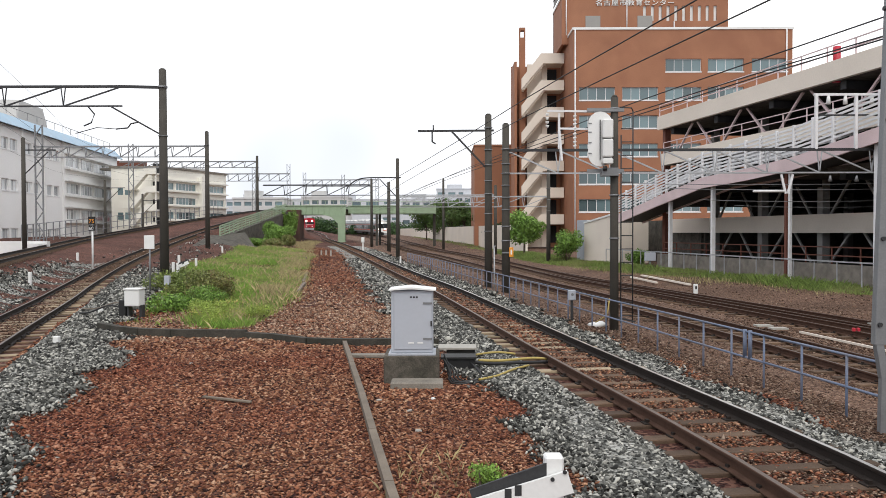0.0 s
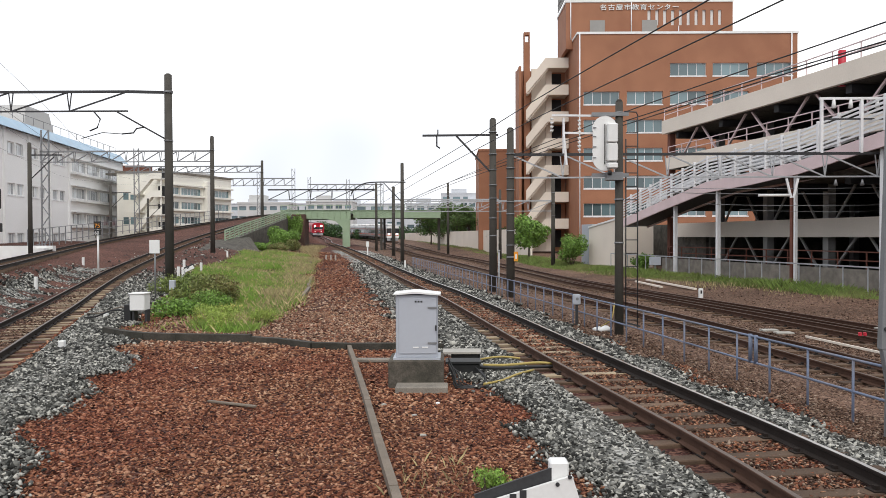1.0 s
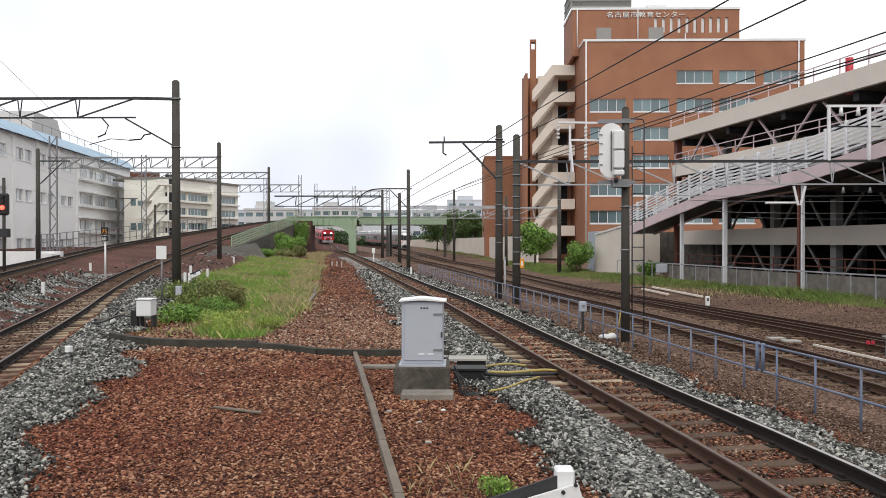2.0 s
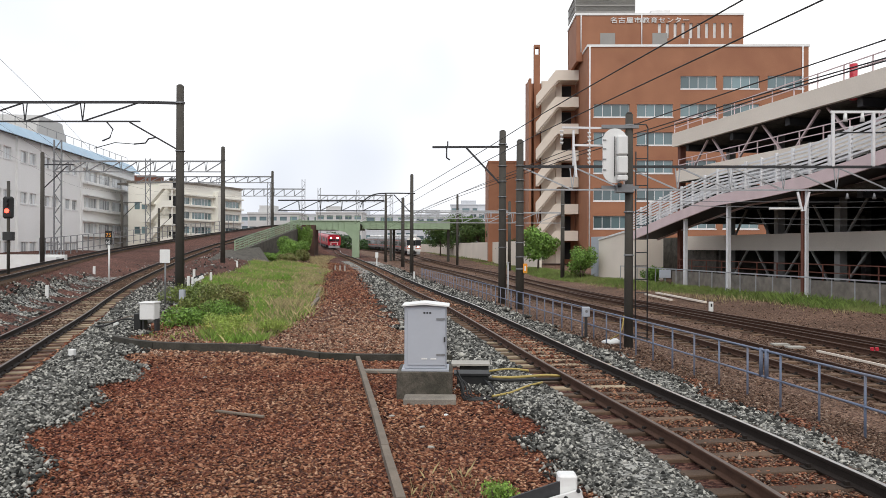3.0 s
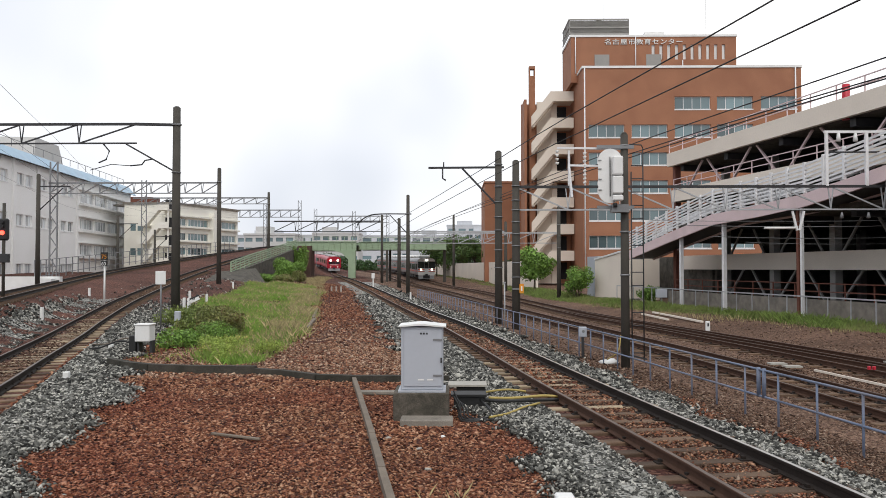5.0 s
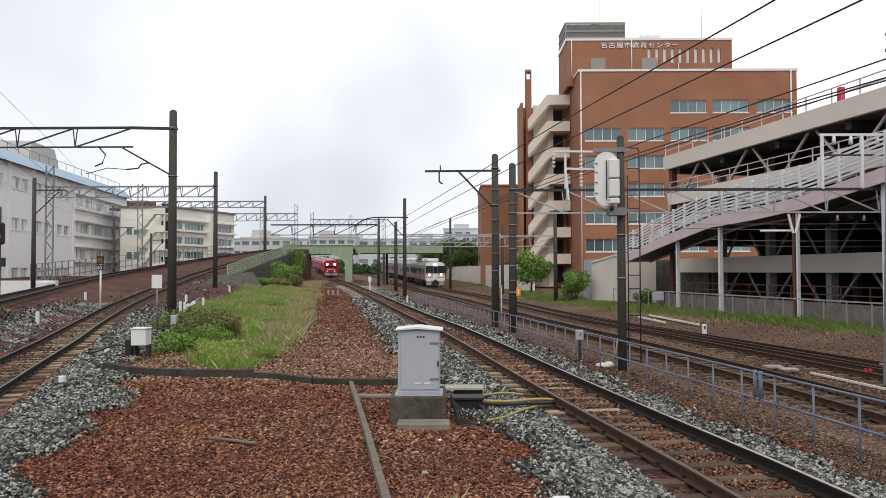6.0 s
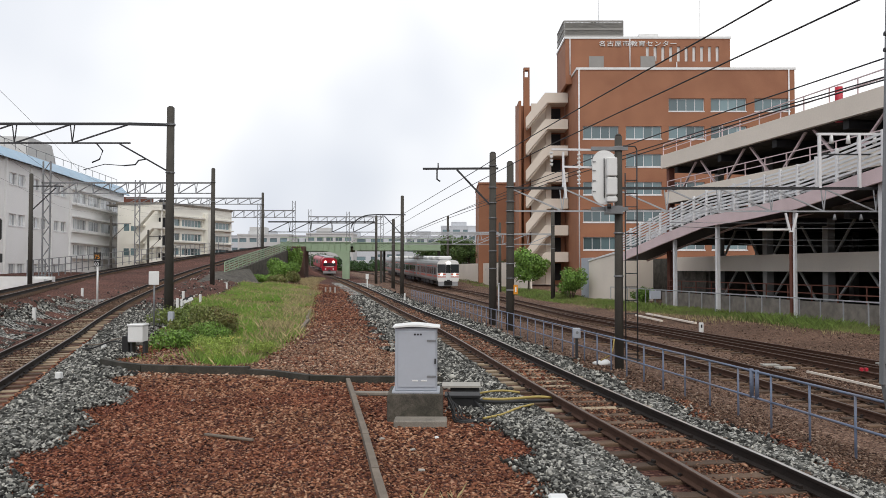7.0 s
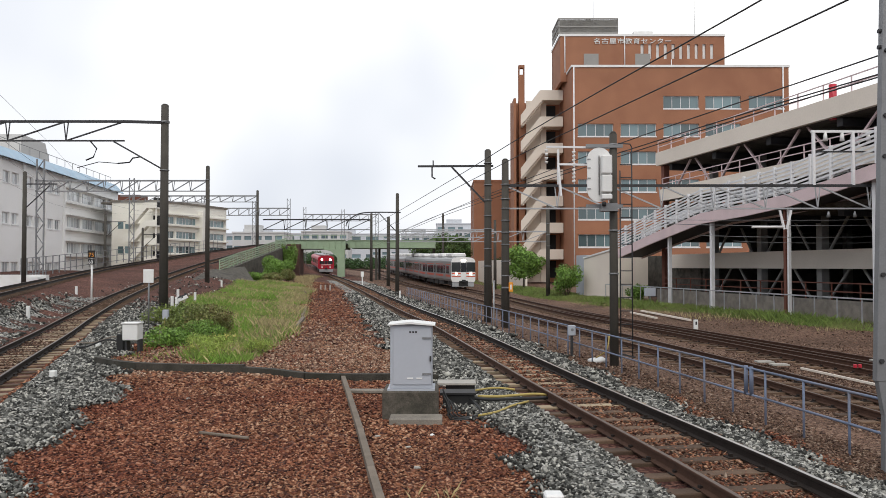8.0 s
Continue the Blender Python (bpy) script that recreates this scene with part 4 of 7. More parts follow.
# ---- kerb, edging, small lineside things ----


def build_kerb():
    t = thing("low_kerb", (0, 0, 0), "low dark weathered concrete kerb across the gravel", "kerb", kind="structure")
    pts = [(-8.3, 18.5), (-7.5, 17.75), (-6.9, 17.4), (-6.1, 17.2), (-5.3, 17.1), (-4.4, 17.05), (-3.7, 16.75), (-2.85, 16.1), (-2.1, 15.95), (-1.0, 15.95), (-0.1, 15.9)]
    for a, b in zip(pts, pts[1:]):
        za = 0.02 if a[0] < -4.7 else -0.03
        part("kerb_stone", bar(bmesh.new(), (*a, za - 0.15), (*b, za - 0.15), 0.16, 0.32), "kerb", t)
    e = thing("timber_edging", (0, 0, 0), "grey weathered edging strip half sunk in red gravel", "edging", kind="structure")
    q = [(-2.08, 16.0), (-1.6, 13.3), (-1.12, 10.55), (-0.82, 8.75), (-0.5, 6.9), (-0.2, 5.2)]
    for a, b in zip(q, q[1:]):
        part("edging_board", bar(bmesh.new(), (a[0], a[1] - 0.01, -0.12), (b[0], b[1] + 0.01, -0.12), 0.085, 0.14), "timber", e)
    part("end_cap", bbox(-2.16, 15.98, -0.16, -2.0, 16.06, -0.03), "white", e)


build_kerb()


def marker_post(x, y, z, h, w=0.12, label="short white-painted concrete marker post"):
    t = thing("marker_post", (x, y, z - 0.1), label, "marker post", "marker posts")
    part("post", bbox(-w / 2, -w / 2, 0, w / 2, w / 2, h + 0.1, bevel=0.015), "white", t)
    return t


for x, y, h in ((-8.15, 16.1, 0.2), (-9.95, 22.2, 0.16), (-16.3, 30.2, 0.55), (-21, 44, 0.5), (-14.2, 44, 0.5), (-3.2, 57, 0.6), (-17.3, 60, 0.5)):
    marker_post(x, y, ground_z(x, y), h)


def gradient_post(x, y, h, arm, drop, name_label):
    z = ground_z(x, y)
    t = thing("gradient_post", (x, y, z - 0.15), name_label, "gradient post", "gradient posts")
    part("post", bbox(-0.062, -0.062, 0, 0.062, 0.062, h + 0.15, bevel=0.012), "white", t)
    b = bmesh.new()
    h += 0.15
    bar(b, (0.1, -0.09, h - 0.15), (-arm, -0.09, h - 0.15 - drop), 0.03, 0.15)
    part("board", b, "white", t)
    c = bmesh.new()
    bar(c, (0.02, -0.05, h - 0.06), (-arm, -0.05, h - 0.06 - drop), 0.02, 0.09)
    part("board_edge", c, "dark_steel", t)
    for k in range(2):
        f = 0.45 + 0.12 * k
        part("digit_bar", bbox(-arm * f - 0.02, -0.108, h - 0.15 - drop * f, -arm * f + 0.025, -0.106, h - 0.08 - drop * f), "dark_steel", t)
    for f in (-0.02, 0.06):
        part("bolt", rod(bmesh.new(), (f, -0.115, h - 0.12 + f * 0.6), (f, -0.106, h - 0.12 + f * 0.6), 0.014, n=8), "dark_steel", t)
    return t


gradient_post(0.73, 5.1, 0.86, 0.55, 0.2, "white gradient post with a sloping lettered board")
gradient_post(-11.95, 34.5, 0.9, -0.5, -0.18, "white gradient post with a raised board near the bushes")


def build_small_boxes():
    t = thing("relay_box", (-8.42, 20.9, ground_z(-8.42, 20.9)), "white steel relay box on a dark stand", "relay box")
    part("box", bbox(-0.22, -0.2, 0.34, 0.19, 0.2, 0.78, bevel=0.02), "white", t)
    part("lid", bbox(-0.24, -0.22, 0.781, 0.21, 0.22, 0.82, bevel=0.01), "white", t)
    for x in (-0.18, 0.16):
        part("leg", bbox(x, -0.12, -0.1, x + 0.06, 0.12, 0.359), "dark_steel", t)
    part("cable_box", bbox(-0.42, -0.1, 0.0, -0.22, 0.1, 0.5, bevel=0.02), "black", t)
    g = thing("sign_post", (-11.3, 29.5, ground_z(-11.3, 29.5) - 0.1), "grey steel post with a white square sign plate", "sign")
    part("post", rod(bmesh.new(), (0, 0, 0), (0, 0, 2.3), 0.035, n=8), "steel", g)
    part("plate", bbox(-0.2, -0.06, 1.8, 0.2, -0.036, 2.32, bevel=0.01), "white", g)
    g = thing("warning_sign", (-18.3, 40, ground_z(-18.3, 40) - 0.1), "white post with black speed plates showing 75 and 60", "sign")
    part("post", rod(bmesh.new(), (0, 0, 0), (0, 0, 2.65), 0.05, n=8), "white", g)
    part("plate", bbox(-0.19, -0.08, 2.6, 0.19, -0.052, 3.0, bevel=0.01), "black", g)
    part("plate", bbox(-0.17, -0.08, 2.27, 0.17, -0.052, 2.55, bevel=0.01), "black", g)
    for body, z, m in (("75", 2.67, "orange"), ("60", 2.31, "white")):
        cu = bpy.data.curves.new("speed_text", "FONT")
        cu.body, cu.size, cu.extrude = body, 0.3 if body == "75" else 0.25, 0.004
        tx = new("speed_text", cu)
        me = bpy.data.meshes.new_from_object(tx.evaluated_get(bpy.context.evaluated_depsgraph_get()))
        bpy.data.objects.remove(tx)
        me.materials.append(M[m])
        ob = new("speed_figure", me)
        ob.parent = g
        ob.matrix_basis = pose(-0.15, -0.086, z, 90, 0, 0)
    g = thing("cable_post", (-10.1, 28.0, ground_z(-10.1, 28) - 0.1), "small grey box on a rusty post in the bushes", "cable box")
    part("post", bbox(-0.05, -0.05, 0, 0.05, 0.05, 0.65), "yellow", g)
    part("box", bbox(-0.1, -0.08, 0.5, 0.1, 0.08, 0.85, bevel=0.015), "cabinet", g)
    g = thing("track_box", (3.55, 21.2, ground_z(3.55, 21.2) - 0.1), "pale grey box on a dark post beside the railing", "relay box")
    part("post", bbox(-0.035, -0.035, 0, 0.035, 0.035, 0.68), "dark_steel", g)
    part("box", bbox(-0.1, -0.08, 0.66, 0.1, 0.08, 0.94, bevel=0.02), "cabinet", g)
    part("dial", rod(bmesh.new(), (0, -0.09, 0.82), (0, -0.081, 0.82), 0.04, n=12), "steel", g)
    g = thing("number_post", (10.85, 33.0, -0.5), "short white numbered post beside the main line", "marker post", "marker posts")
    part("post", bbox(-0.09, -0.06, 0, 0.09, 0.06, 0.42, bevel=0.02), "white", g)
    part("digit_bar", bbox(-0.035, -0.065, 0.2, 0.035, -0.061, 0.34), "dark_steel", g)
    g = thing("slim_post", (2.06, 31.1, ground_z(2.06, 31.1) - 0.1), "slim pale steel post beside the catenary pole", "post")
    part("post", rod(bmesh.new(), (0, 0, 0), (0, 0, 1.95), 0.03, n=8), "galv_light", g)
    part("cap", bbox(-0.05, -0.05, 1.951, 0.05, 0.05, 1.99), "galv_light", g)
    g = thing("cable_box", (0.25, 13.1, -0.15), "low dark cable junction box with lid by the cabinet", "cable box")
    part("box", bbox(-0.25, -0.18, 0, 0.28, 0.18, 0.2, bevel=0.02), "black", g)
    part("lid", bbox(-0.3, -0.22, 0.201, 0.3, 0.2, 0.235), "black", g)
    g = thing("cable_box", (0.3, 14.2, -0.15), "low dark cable junction box with a pale lid", "cable box")
    part("box", bbox(-0.25, -0.18, 0, 0.28, 0.18, 0.2, bevel=0.02), "black", g)
    part("lid", bbox(-0.4, -0.25, 0.201, 0.3, 0.22, 0.235), "trough", g)
    g = thing("concrete_slab", (-1.35, 14.3, -0.14), "narrow pale concrete cover slab lying on gravel", "slab")
    part("slab", bbox(-0.4, -0.1, 0, 0.5, 0.1, 0.06, bevel=0.01), "concrete", g)
    g = thing("timber_plank", (-3.0, 10.55, -0.12), "dark broken plank lying on red gravel", "plank", rz=-25)
    part("plank", bbox(-0.42, -0.025, 0, 0.42, 0.025, 0.03, bevel=0.006), "timber", g)
    g = thing("sandbag", (4.02, 20.0, ground_z(4.02, 20.0)), "pale bag lying on the ballast by a pole", "bag")
    b = bmesh.new()
    bmesh.ops.create_icosphere(b, subdivisions=2, radius=1)
    for v in b.verts:
        v.co = Vector((v.co.x * 0.25 * (1 + 0.12 * math.sin(5 * v.co.y)), v.co.y * 0.17, max(v.co.z * 0.1, -0.05) + 0.05 + 0.02 * math.sin(4 * v.co.x)))
    part("bag", b, "white", g, smooth=True)


build_small_boxes()


def cable(name, pts, r, material, label, sag=0.0):
    line = smooth_line(pts, 0.12)
    t = thing(name, (0, 0, 0), label, "cable")
    part("cable", tube(bmesh.new(), line, r * 0.8, 7), material, t)
    return t


cable("cable", [(0.35, 13.0, 0.0), (0.8, 13.1, -0.06), (1.3, 13.3, -0.08), (1.9, 13.5, -0.1)], 0.035, "black", "thick black cable on the ballast")
cable("cable", [(0.6, 13.25, -0.03), (1.0, 13.35, -0.05), (1.6, 13.6, -0.05), (1.95, 13.7, -0.1)], 0.03, "yellow", "yellow sleeved cable on the ballast")
cable("cable", [(0.05, 12.1, 0.1), (0.12, 11.9, -0.1), (0.5, 11.8, -0.13), (0.95, 12.3, -0.12), (1.45, 13.2, -0.12)], 0.022, "black", "black cable looping over the stones")
cable("cable", [(0.55, 11.9, -0.1), (0.85, 12.15, -0.09), (1.15, 12.7, -0.09), (1.5, 13.2, -0.1)], 0.024, "yellow", "yellow cable crossing the ballast")
cable("cable", [(0.0, 12.0, 0.2), (0.1, 11.95, 0.0), (0.08, 11.8, -0.12), (0.3, 11.7, -0.13), (0.55, 11.9, -0.12)], 0.02, "black", "black cable beside the plinth")
cable("cable", [(0.3, 13.6, -0.05), (0.6, 14.3, -0.1), (1.0, 14.6, -0.1), (1.35, 14.4, -0.1)], 0.025, "yellow", "yellow cable running to the track")
cable("cable", [(4.2, 19.4, 0.5), (4.1, 19.3, 0.1), (3.85, 19.6, -0.15)], 0.02, "yellow", "yellow conduit at the foot of a pole")

cable("cable", [(-8.75, 20.9, 0.15), (-9.2, 21.0, 0.2), (-9.8, 21.2, 0.0), (-10.4, 21.8, -0.08)], 0.03, "black", "black cable from the relay box to the rails")
cable("cable", [(-8.75, 21.0, 0.25), (-9.3, 21.6, 0.22), (-10.1, 22.3, 0.0), (-10.9, 23.0, -0.08)], 0.025, "timber", "brown hose from the relay box to the rails")
for k in range(3):
    cable("cable", [(0.0, 12.2, 0.25 - 0.05 * k), (0.1 + 0.04 * k, 12.0, 0.05), (0.13 + 0.06 * k, 11.75 + 0.05 * k, -0.1), (0.4 + 0.05 * k, 11.85 + 0.08 * k, -0.12), (0.6, 12.2 + 0.2 * k, -0.1), (0.45, 12.9, 0.0)], 0.016, "black",
          "thin black cable coiling out of the cabinet")

# ---- catenary beams, brackets and the signal ----


def truss(name, x0, x1, y, z0, z1, bay, label, material="dark_steel", chord=0.09, top=None, flip=1):
    t = thing(name, (0, 0, 0), label, "catenary beam", "catenary beams")
    for z, thick in ((z0, 0.75), (z1, 1.3)):
        part("chord", bar(bmesh.new(), (x0, y, z), (x1, y, z), chord, chord * thick), top if top and z == z1 else material, t)
    n = max(2, round(abs(x1 - x0) / bay))
    for k in range(n):
        a, b = x0 + (x1 - x0) * k / n, x0 + (x1 - x0) * (k + 1) / n
        lo, hi = (z0, z1) if flip > 0 else (z1, z0)
        part("diagonal", bar(bmesh.new(), (a, y, lo), (b, y, hi), chord * 0.7), material, t)
        if k:
            for s in (-1, 1):
                part("strut", bar(bmesh.new(), (a, y, z0), (a + s * 0.11, y, z1), chord * 0.45), material, t)
    return t


b1 = truss("catenary_beam", -26, -15.0, 36.0, 8.12, 9.03, 2.5, "dark steel lattice beam carried by a concrete pole", flip=1)
part("chord", bar(bmesh.new(), (-15.1, 36, 9.03), (-13.1, 36, 8.98), 0.1, 0.13), "dark_steel", b1)
part("brace", bar(bmesh.new(), (-15.5, 36, 8.08), (-13.15, 36, 6.75), 0.07), "dark_steel", b1)
for pts_ in ([(-16.6, 36, 8.1), (-16.3, 36, 7.75), (-16.45, 36, 7.35), (-16.8, 36, 7.2)], [(-14.25, 36, 7.36), (-14.6, 36, 7.3), (-14.75, 36, 7.1), (-15.3, 36, 7.05)]):
    part("insulator", tube(bmesh.new(), pts_, 0.035), "dark_steel", b1)
part("steady_arm", tube(bmesh.new(), [(-15.3, 36, 7.05), (-16.2, 36, 7.12), (-17.2, 36, 6.85)], 0.02), "dark_steel", b1)
truss("catenary_beam", -33, -19.05, 62, 8.3, 9.15, 1.4, "grey steel lattice beam over the climbing tracks", "steel", chord=0.1)
truss("catenary_beam", -40, -23.0, 95, 10.2, 10.95, 1.6, "grey steel lattice beam over the climbing tracks", "steel", chord=0.12)
truss("catenary_beam", -23.0, -9.35, 98, 6.9, 8.2, 2.6, "steel lattice beam over the platform track", chord=0.13)
truss("catenary_beam", -48, -30.0, 150, 12.2, 13.6, 2.0, "far steel lattice beam on slender posts", "steel", chord=0.16)
truss("catenary_beam", -30, -14.0, 165, 12.0, 13.4, 2.0, "far steel lattice beam on slender posts", "steel", chord=0.16)
truss("catenary_beam", 2.6, 20.0, 32, 4.62, 5.58, 2.05, "galvanised lattice beam spanning the main line", "galv_light", chord=0.085, top="dark_steel", flip=-1)

truss("catenary_beam", -4.0, 9.3, 68, 4.4, 5.3, 2.2, "pale galvanised lattice beam far down the main line", "galv_light", chord=0.09)
truss("catenary_beam", -6.4, 6.0, 90, 5.6, 6.5, 2.2, "pale galvanised lattice beam far down the main line", "galv_light", chord=0.1)


def lattice_post(x, y, ztop, w=0.6, material="steel"):
    z0 = ground_z(x, y) - 0.2
    t = thing("lattice_post", (x, y, z0), "slender galvanised lattice post of the overhead line", "pole", "lattice posts")
    h = ztop - z0
    for sx in (-w / 2, w / 2):
        part("leg", bar(bmesh.new(), (sx, 0, 0), (sx, 0, h), 0.1), material, t)
    n = max(4, round(h / 0.9))
    b = bmesh.new()
    for k in range(n):
        s = 1 if k % 2 else -1
        bar(b, (s * w / 2, 0, h * k / n), (-s * w / 2, 0, h * (k + 1) / n), 0.06)
    part("lacing", b, material, t)
    return t


for x, y, zt in ((-32.6, 62, 10.9), (-38.6, 95, 13.2), (-47, 150, 16), (-37, 150, 15), (-30.2, 150, 15.5), (-29.8, 165, 15), (-21.5, 165, 14.5), (-14.2, 165, 14), (-54, 130, 13), (-42, 125, 13)):
    lattice_post(x, y, zt)


def build_brackets():
    t = thing("cantilever_arm", (2.05, 35, 0), "dark steel cantilever arm with drooping insulator", "bracket")
    part("arm", bar(bmesh.new(), (-3.2, 0, 6.78), (0.25, 0, 6.8), 0.09), "dark_steel", t)
    part("strut", bar(bmesh.new(), (-1.65, 0, 6.75), (-0.1, 0, 5.1), 0.08), "dark_steel", t)
    part("insulator", tube(bmesh.new(), [(-2.55, 0, 6.75), (-2.55, 0, 6.3), (-2.4, 0, 6.2)], 0.04), "dark_steel", t)
    part("rod", rod(bmesh.new(), (-2.5, 0, 6.8), (-2.5, 0, 7.05), 0.03), "dark_steel", t)
    t = thing("cantilever_arm", (-4.05, 68, 0), "long curved steel bracket between two poles", "bracket")
    part("arm", tube(bmesh.new(), smooth_line([(0.3, 0, 7.0), (-2.5, 0, 7.0), (-3.6, 0, 6.8), (-4.4, 0, 6.2), (-4.6, 0, 5.6)], 0.3), 0.06), "dark_steel", t)
    part("strut", bar(bmesh.new(), (-1.6, 0, 6.9), (0, 0, 5.2), 0.08), "dark_steel", t)
    # white bracket arms and insulators on the signal pole
    t = thing("insulator_bracket", (4.4, 19.6, 0), "white steel bracket arms carrying strings of insulators", "bracket")
    for z, x0 in ((5.27, -1.75), (4.82, -1.45)):
        part("arm", bar(bmesh.new(), (x0, 0, z), (-0.1, 0, z - 0.03), 0.05), "white_steel", t)
    part("upright", bar(bmesh.new(), (-1.45, 0, 5.2), (-1.45, 0, 4.3), 0.07, 0.05), "white_steel", t)
    part("foot", bar(bmesh.new(), (-1.45, 0, 4.75), (-1.38, 0, 4.0), 0.15, 0.05), "white_steel", t)
    for x, z in ((-1.75, 5.2), (-1.05, 5.15), (-1.05, 4.7)):
        for k in range(4):
            part("insulator", rod(bmesh.new(), (x, 0, z - 0.1 * k), (x, 0, z - 0.06 - 0.1 * k), 0.05, 0.025, 8), "white", t)
    for z in (5.29, 3.75):
        part("clamp", bbox(-0.75, -0.12, z - 0.06, 0.18, -0.05, z + 0.03), "steel", t)


build_brackets()


def build_signal():
    t = thing("railway_signal", (4.05, 19.35, 0), "white oblong signal backboard with equipment boxes on a pole", "railway signal")
    b = bmesh.new()
    w, h = 0.3, 1.38
    pts = []
    for k in range(13):
        a = math.pi * k / 12
        pts.append((w * math.cos(a), 3.83 + h - w + w * math.sin(a)))
    for k in range(13):
        a = math.pi + math.pi * k / 12
        pts.append((w * math.cos(a), 3.83 + w + w * math.sin(a)))
    prism(b, pts, 0, 0.05)
    ob = part("backboard", b, "white", t)
    ob.location = (-0.1, 0, 0)
    for z0, z1 in ((3.88, 4.02), (4.06, 4.5), (4.53, 5.0)):
        part("equipment_box", bbox(-0.07, -0.2, z0, 0.19, -0.003, z1, bevel=0.025), "white", t)
    for z in (4.15, 4.42, 4.68, 4.9):
        part("hinge", bbox(-0.4, -0.02, z, -0.32, -0.004, z + 0.025), "steel", t)
    part("wiring", rod(bmesh.new(), (-0.11, -0.03, 4.0), (-0.11, -0.03, 5.0), 0.012, n=6), "black", t)
    part("bracket", bbox(-0.05, -0.05, 3.6, 0.35, 0.3, 3.8), "steel", t)
    part("base_knob", rod(bmesh.new(), (0, -0.1, 3.72), (0, -0.1, 3.83), 0.05, n=8), "black", t)
    l = thing("pole_ladder", (4.68, 19.55, -0.35), "dark steel ladder fixed to the signal pole", "ladder")
    for x in (-0.16, 0.14):
        part("rail", rod(bmesh.new(), (x, 0, 0.2), (x, 0, 5.6 if x > 0 else 5.0), 0.017, n=6), "dark_steel", l)
    part("hoop", tube(bmesh.new(), [(0.14, 0, 5.6), (0.1, 0, 5.68), (-0.2, 0, 5.7)], 0.017), "dark_steel", l)
    for k in range(15):
        z = 0.4 + 0.34 * k
        part("rung", rod(bmesh.new(), (-0.16, 0, z), (0.14, 0, z), 0.014, n=6), "dark_steel", l)
    part("step", bar(bmesh.new(), (-0.45, 0, 0.4), (0.2, 0, 0.24), 0.06, 0.04), "dark_steel", l)
    # red lineside signal beside the far left track
    s = thing("colour_light_signal", (-20.4, 34.5, ground_z(-20.4, 34.5)), "black colour-light signal showing red on a post", "railway signal")
    part("post", rod(bmesh.new(), (0, 0, -0.2), (0, 0, 4.3), 0.07, n=10), "pole_concrete", s)
    part("head", bbox(-0.24, -0.12, 2.6, 0.24, 0.1, 3.6, bevel=0.08), "black", s)
    part("lens", rod(bmesh.new(), (0, -0.16, 2.95), (0, -0.121, 2.95), 0.1, n=14), "red_lamp", s)
    for z in (3.25, 3.45):
        part("hood", rod(bmesh.new(), (0, -0.22, z), (0, -0.121, z), 0.09, n=12), "black", s)
    part("box", bbox(-0.2, -0.15, 1.6, 0.25, 0.1, 2.0, bevel=0.02), "dark_steel", s)


build_signal()
g_ = thing("pole_plate", (2.6, 32, 0), "small orange plate strapped to a catenary pole", "sign")
part("plate", bbox(0.12, -0.22, 1.15, 0.3, -0.2, 1.55, bevel=0.01), "orange", g_)
part("marking", bbox(0.18, -0.225, 1.25, 0.24, -0.221, 1.45), "white", g_)
part("strap", bbox(-0.17, -0.199, 1.3, 0.2, -0.17, 1.36), "steel", g_)


def upper_brackets():
    t = thing("feeder_frame", (0, 32, 0), "white steel frame standing on the lattice beam", "catenary frame")
    for x in (15.5, 17.15):
        part("upright", bar(bmesh.new(), (x, 0, 5.6), (x, 0, 7.85), 0.11), "white_steel", t)
    part("arm", bar(bmesh.new(), (15.4, 0, 7.85), (20, 0, 7.85), 0.1), "white_steel", t)
    part("arm", bar(bmesh.new(), (15.6, 0, 7.0), (20, 0, 7.0), 0.06), "dark_steel", t)
    for x in (16.0, 16.7, 17.8):
        part("insulator", rod(bmesh.new(), (x, 0, 7.8), (x, 0, 7.45), 0.06, 0.1, 8), "white", t)
    # hangers under the beam
    for x in (14.3,):
        part("hanger", bar(bmesh.new(), (x - 0.24, 0, 4.55), (x - 0.05, 0, 3.75), 0.08), "white_steel", t)
        part("hanger", bar(bmesh.new(), (x + 0.24, 0, 4.55), (x + 0.05, 0, 3.75), 0.08), "white_steel", t)
        part("arm", rod(bmesh.new(), (x - 1.4, 0, 3.85), (x - 0.1, 0, 3.85), 0.05), "white", t)
    for x in (16.1, 17.2):
        part("insulator", rod(bmesh.new(), (x, 0, 4.5), (x, 0, 4.25), 0.03, 0.09, 8), "steel", t)


upper_brackets()


def wire(pts, r, label):
    t = thing("overhead_wire", (0, 0, 0), label, "overhead wire", "overhead wires")
    part("wire", tube(bmesh.new(), [Vector(p) for p in pts], r, 5), "dark_steel", t)


WIRE_RUNS = [([(5.5, 3), (4.18, 10), (2.37, 19.2), (0.36, 30.8), (-4.4, 57), (-16, 118)], 5.7, 0.013), ([(7.8, 3), (6.08, 11.4), (3.87, 21.9), (2.2, 30.5), (-2.5, 58), (-12, 118)], 6.2, 0.016),
             ([(11.5, 3), (8.67, 15.2), (6.74, 23), (5.1, 31), (0.4, 58), (-9, 118)], 6.4, 0.017), ([(9.8, 3), (7.25, 12.7), (5.97, 17.3), (2.9, 31), (-2, 58), (-11, 118)], 5.4, 0.014),
             ([(9.6, 3), (7.12, 12.5), (5.98, 17), (3.0, 31), (-1.8, 58), (-10.6, 118)], 5.3, 0.014)]
for run, z, r in WIRE_RUNS:
    wire(smooth_line([(a, b, z) for a, b in run], 2.5), r, "black overhead line above the main tracks")
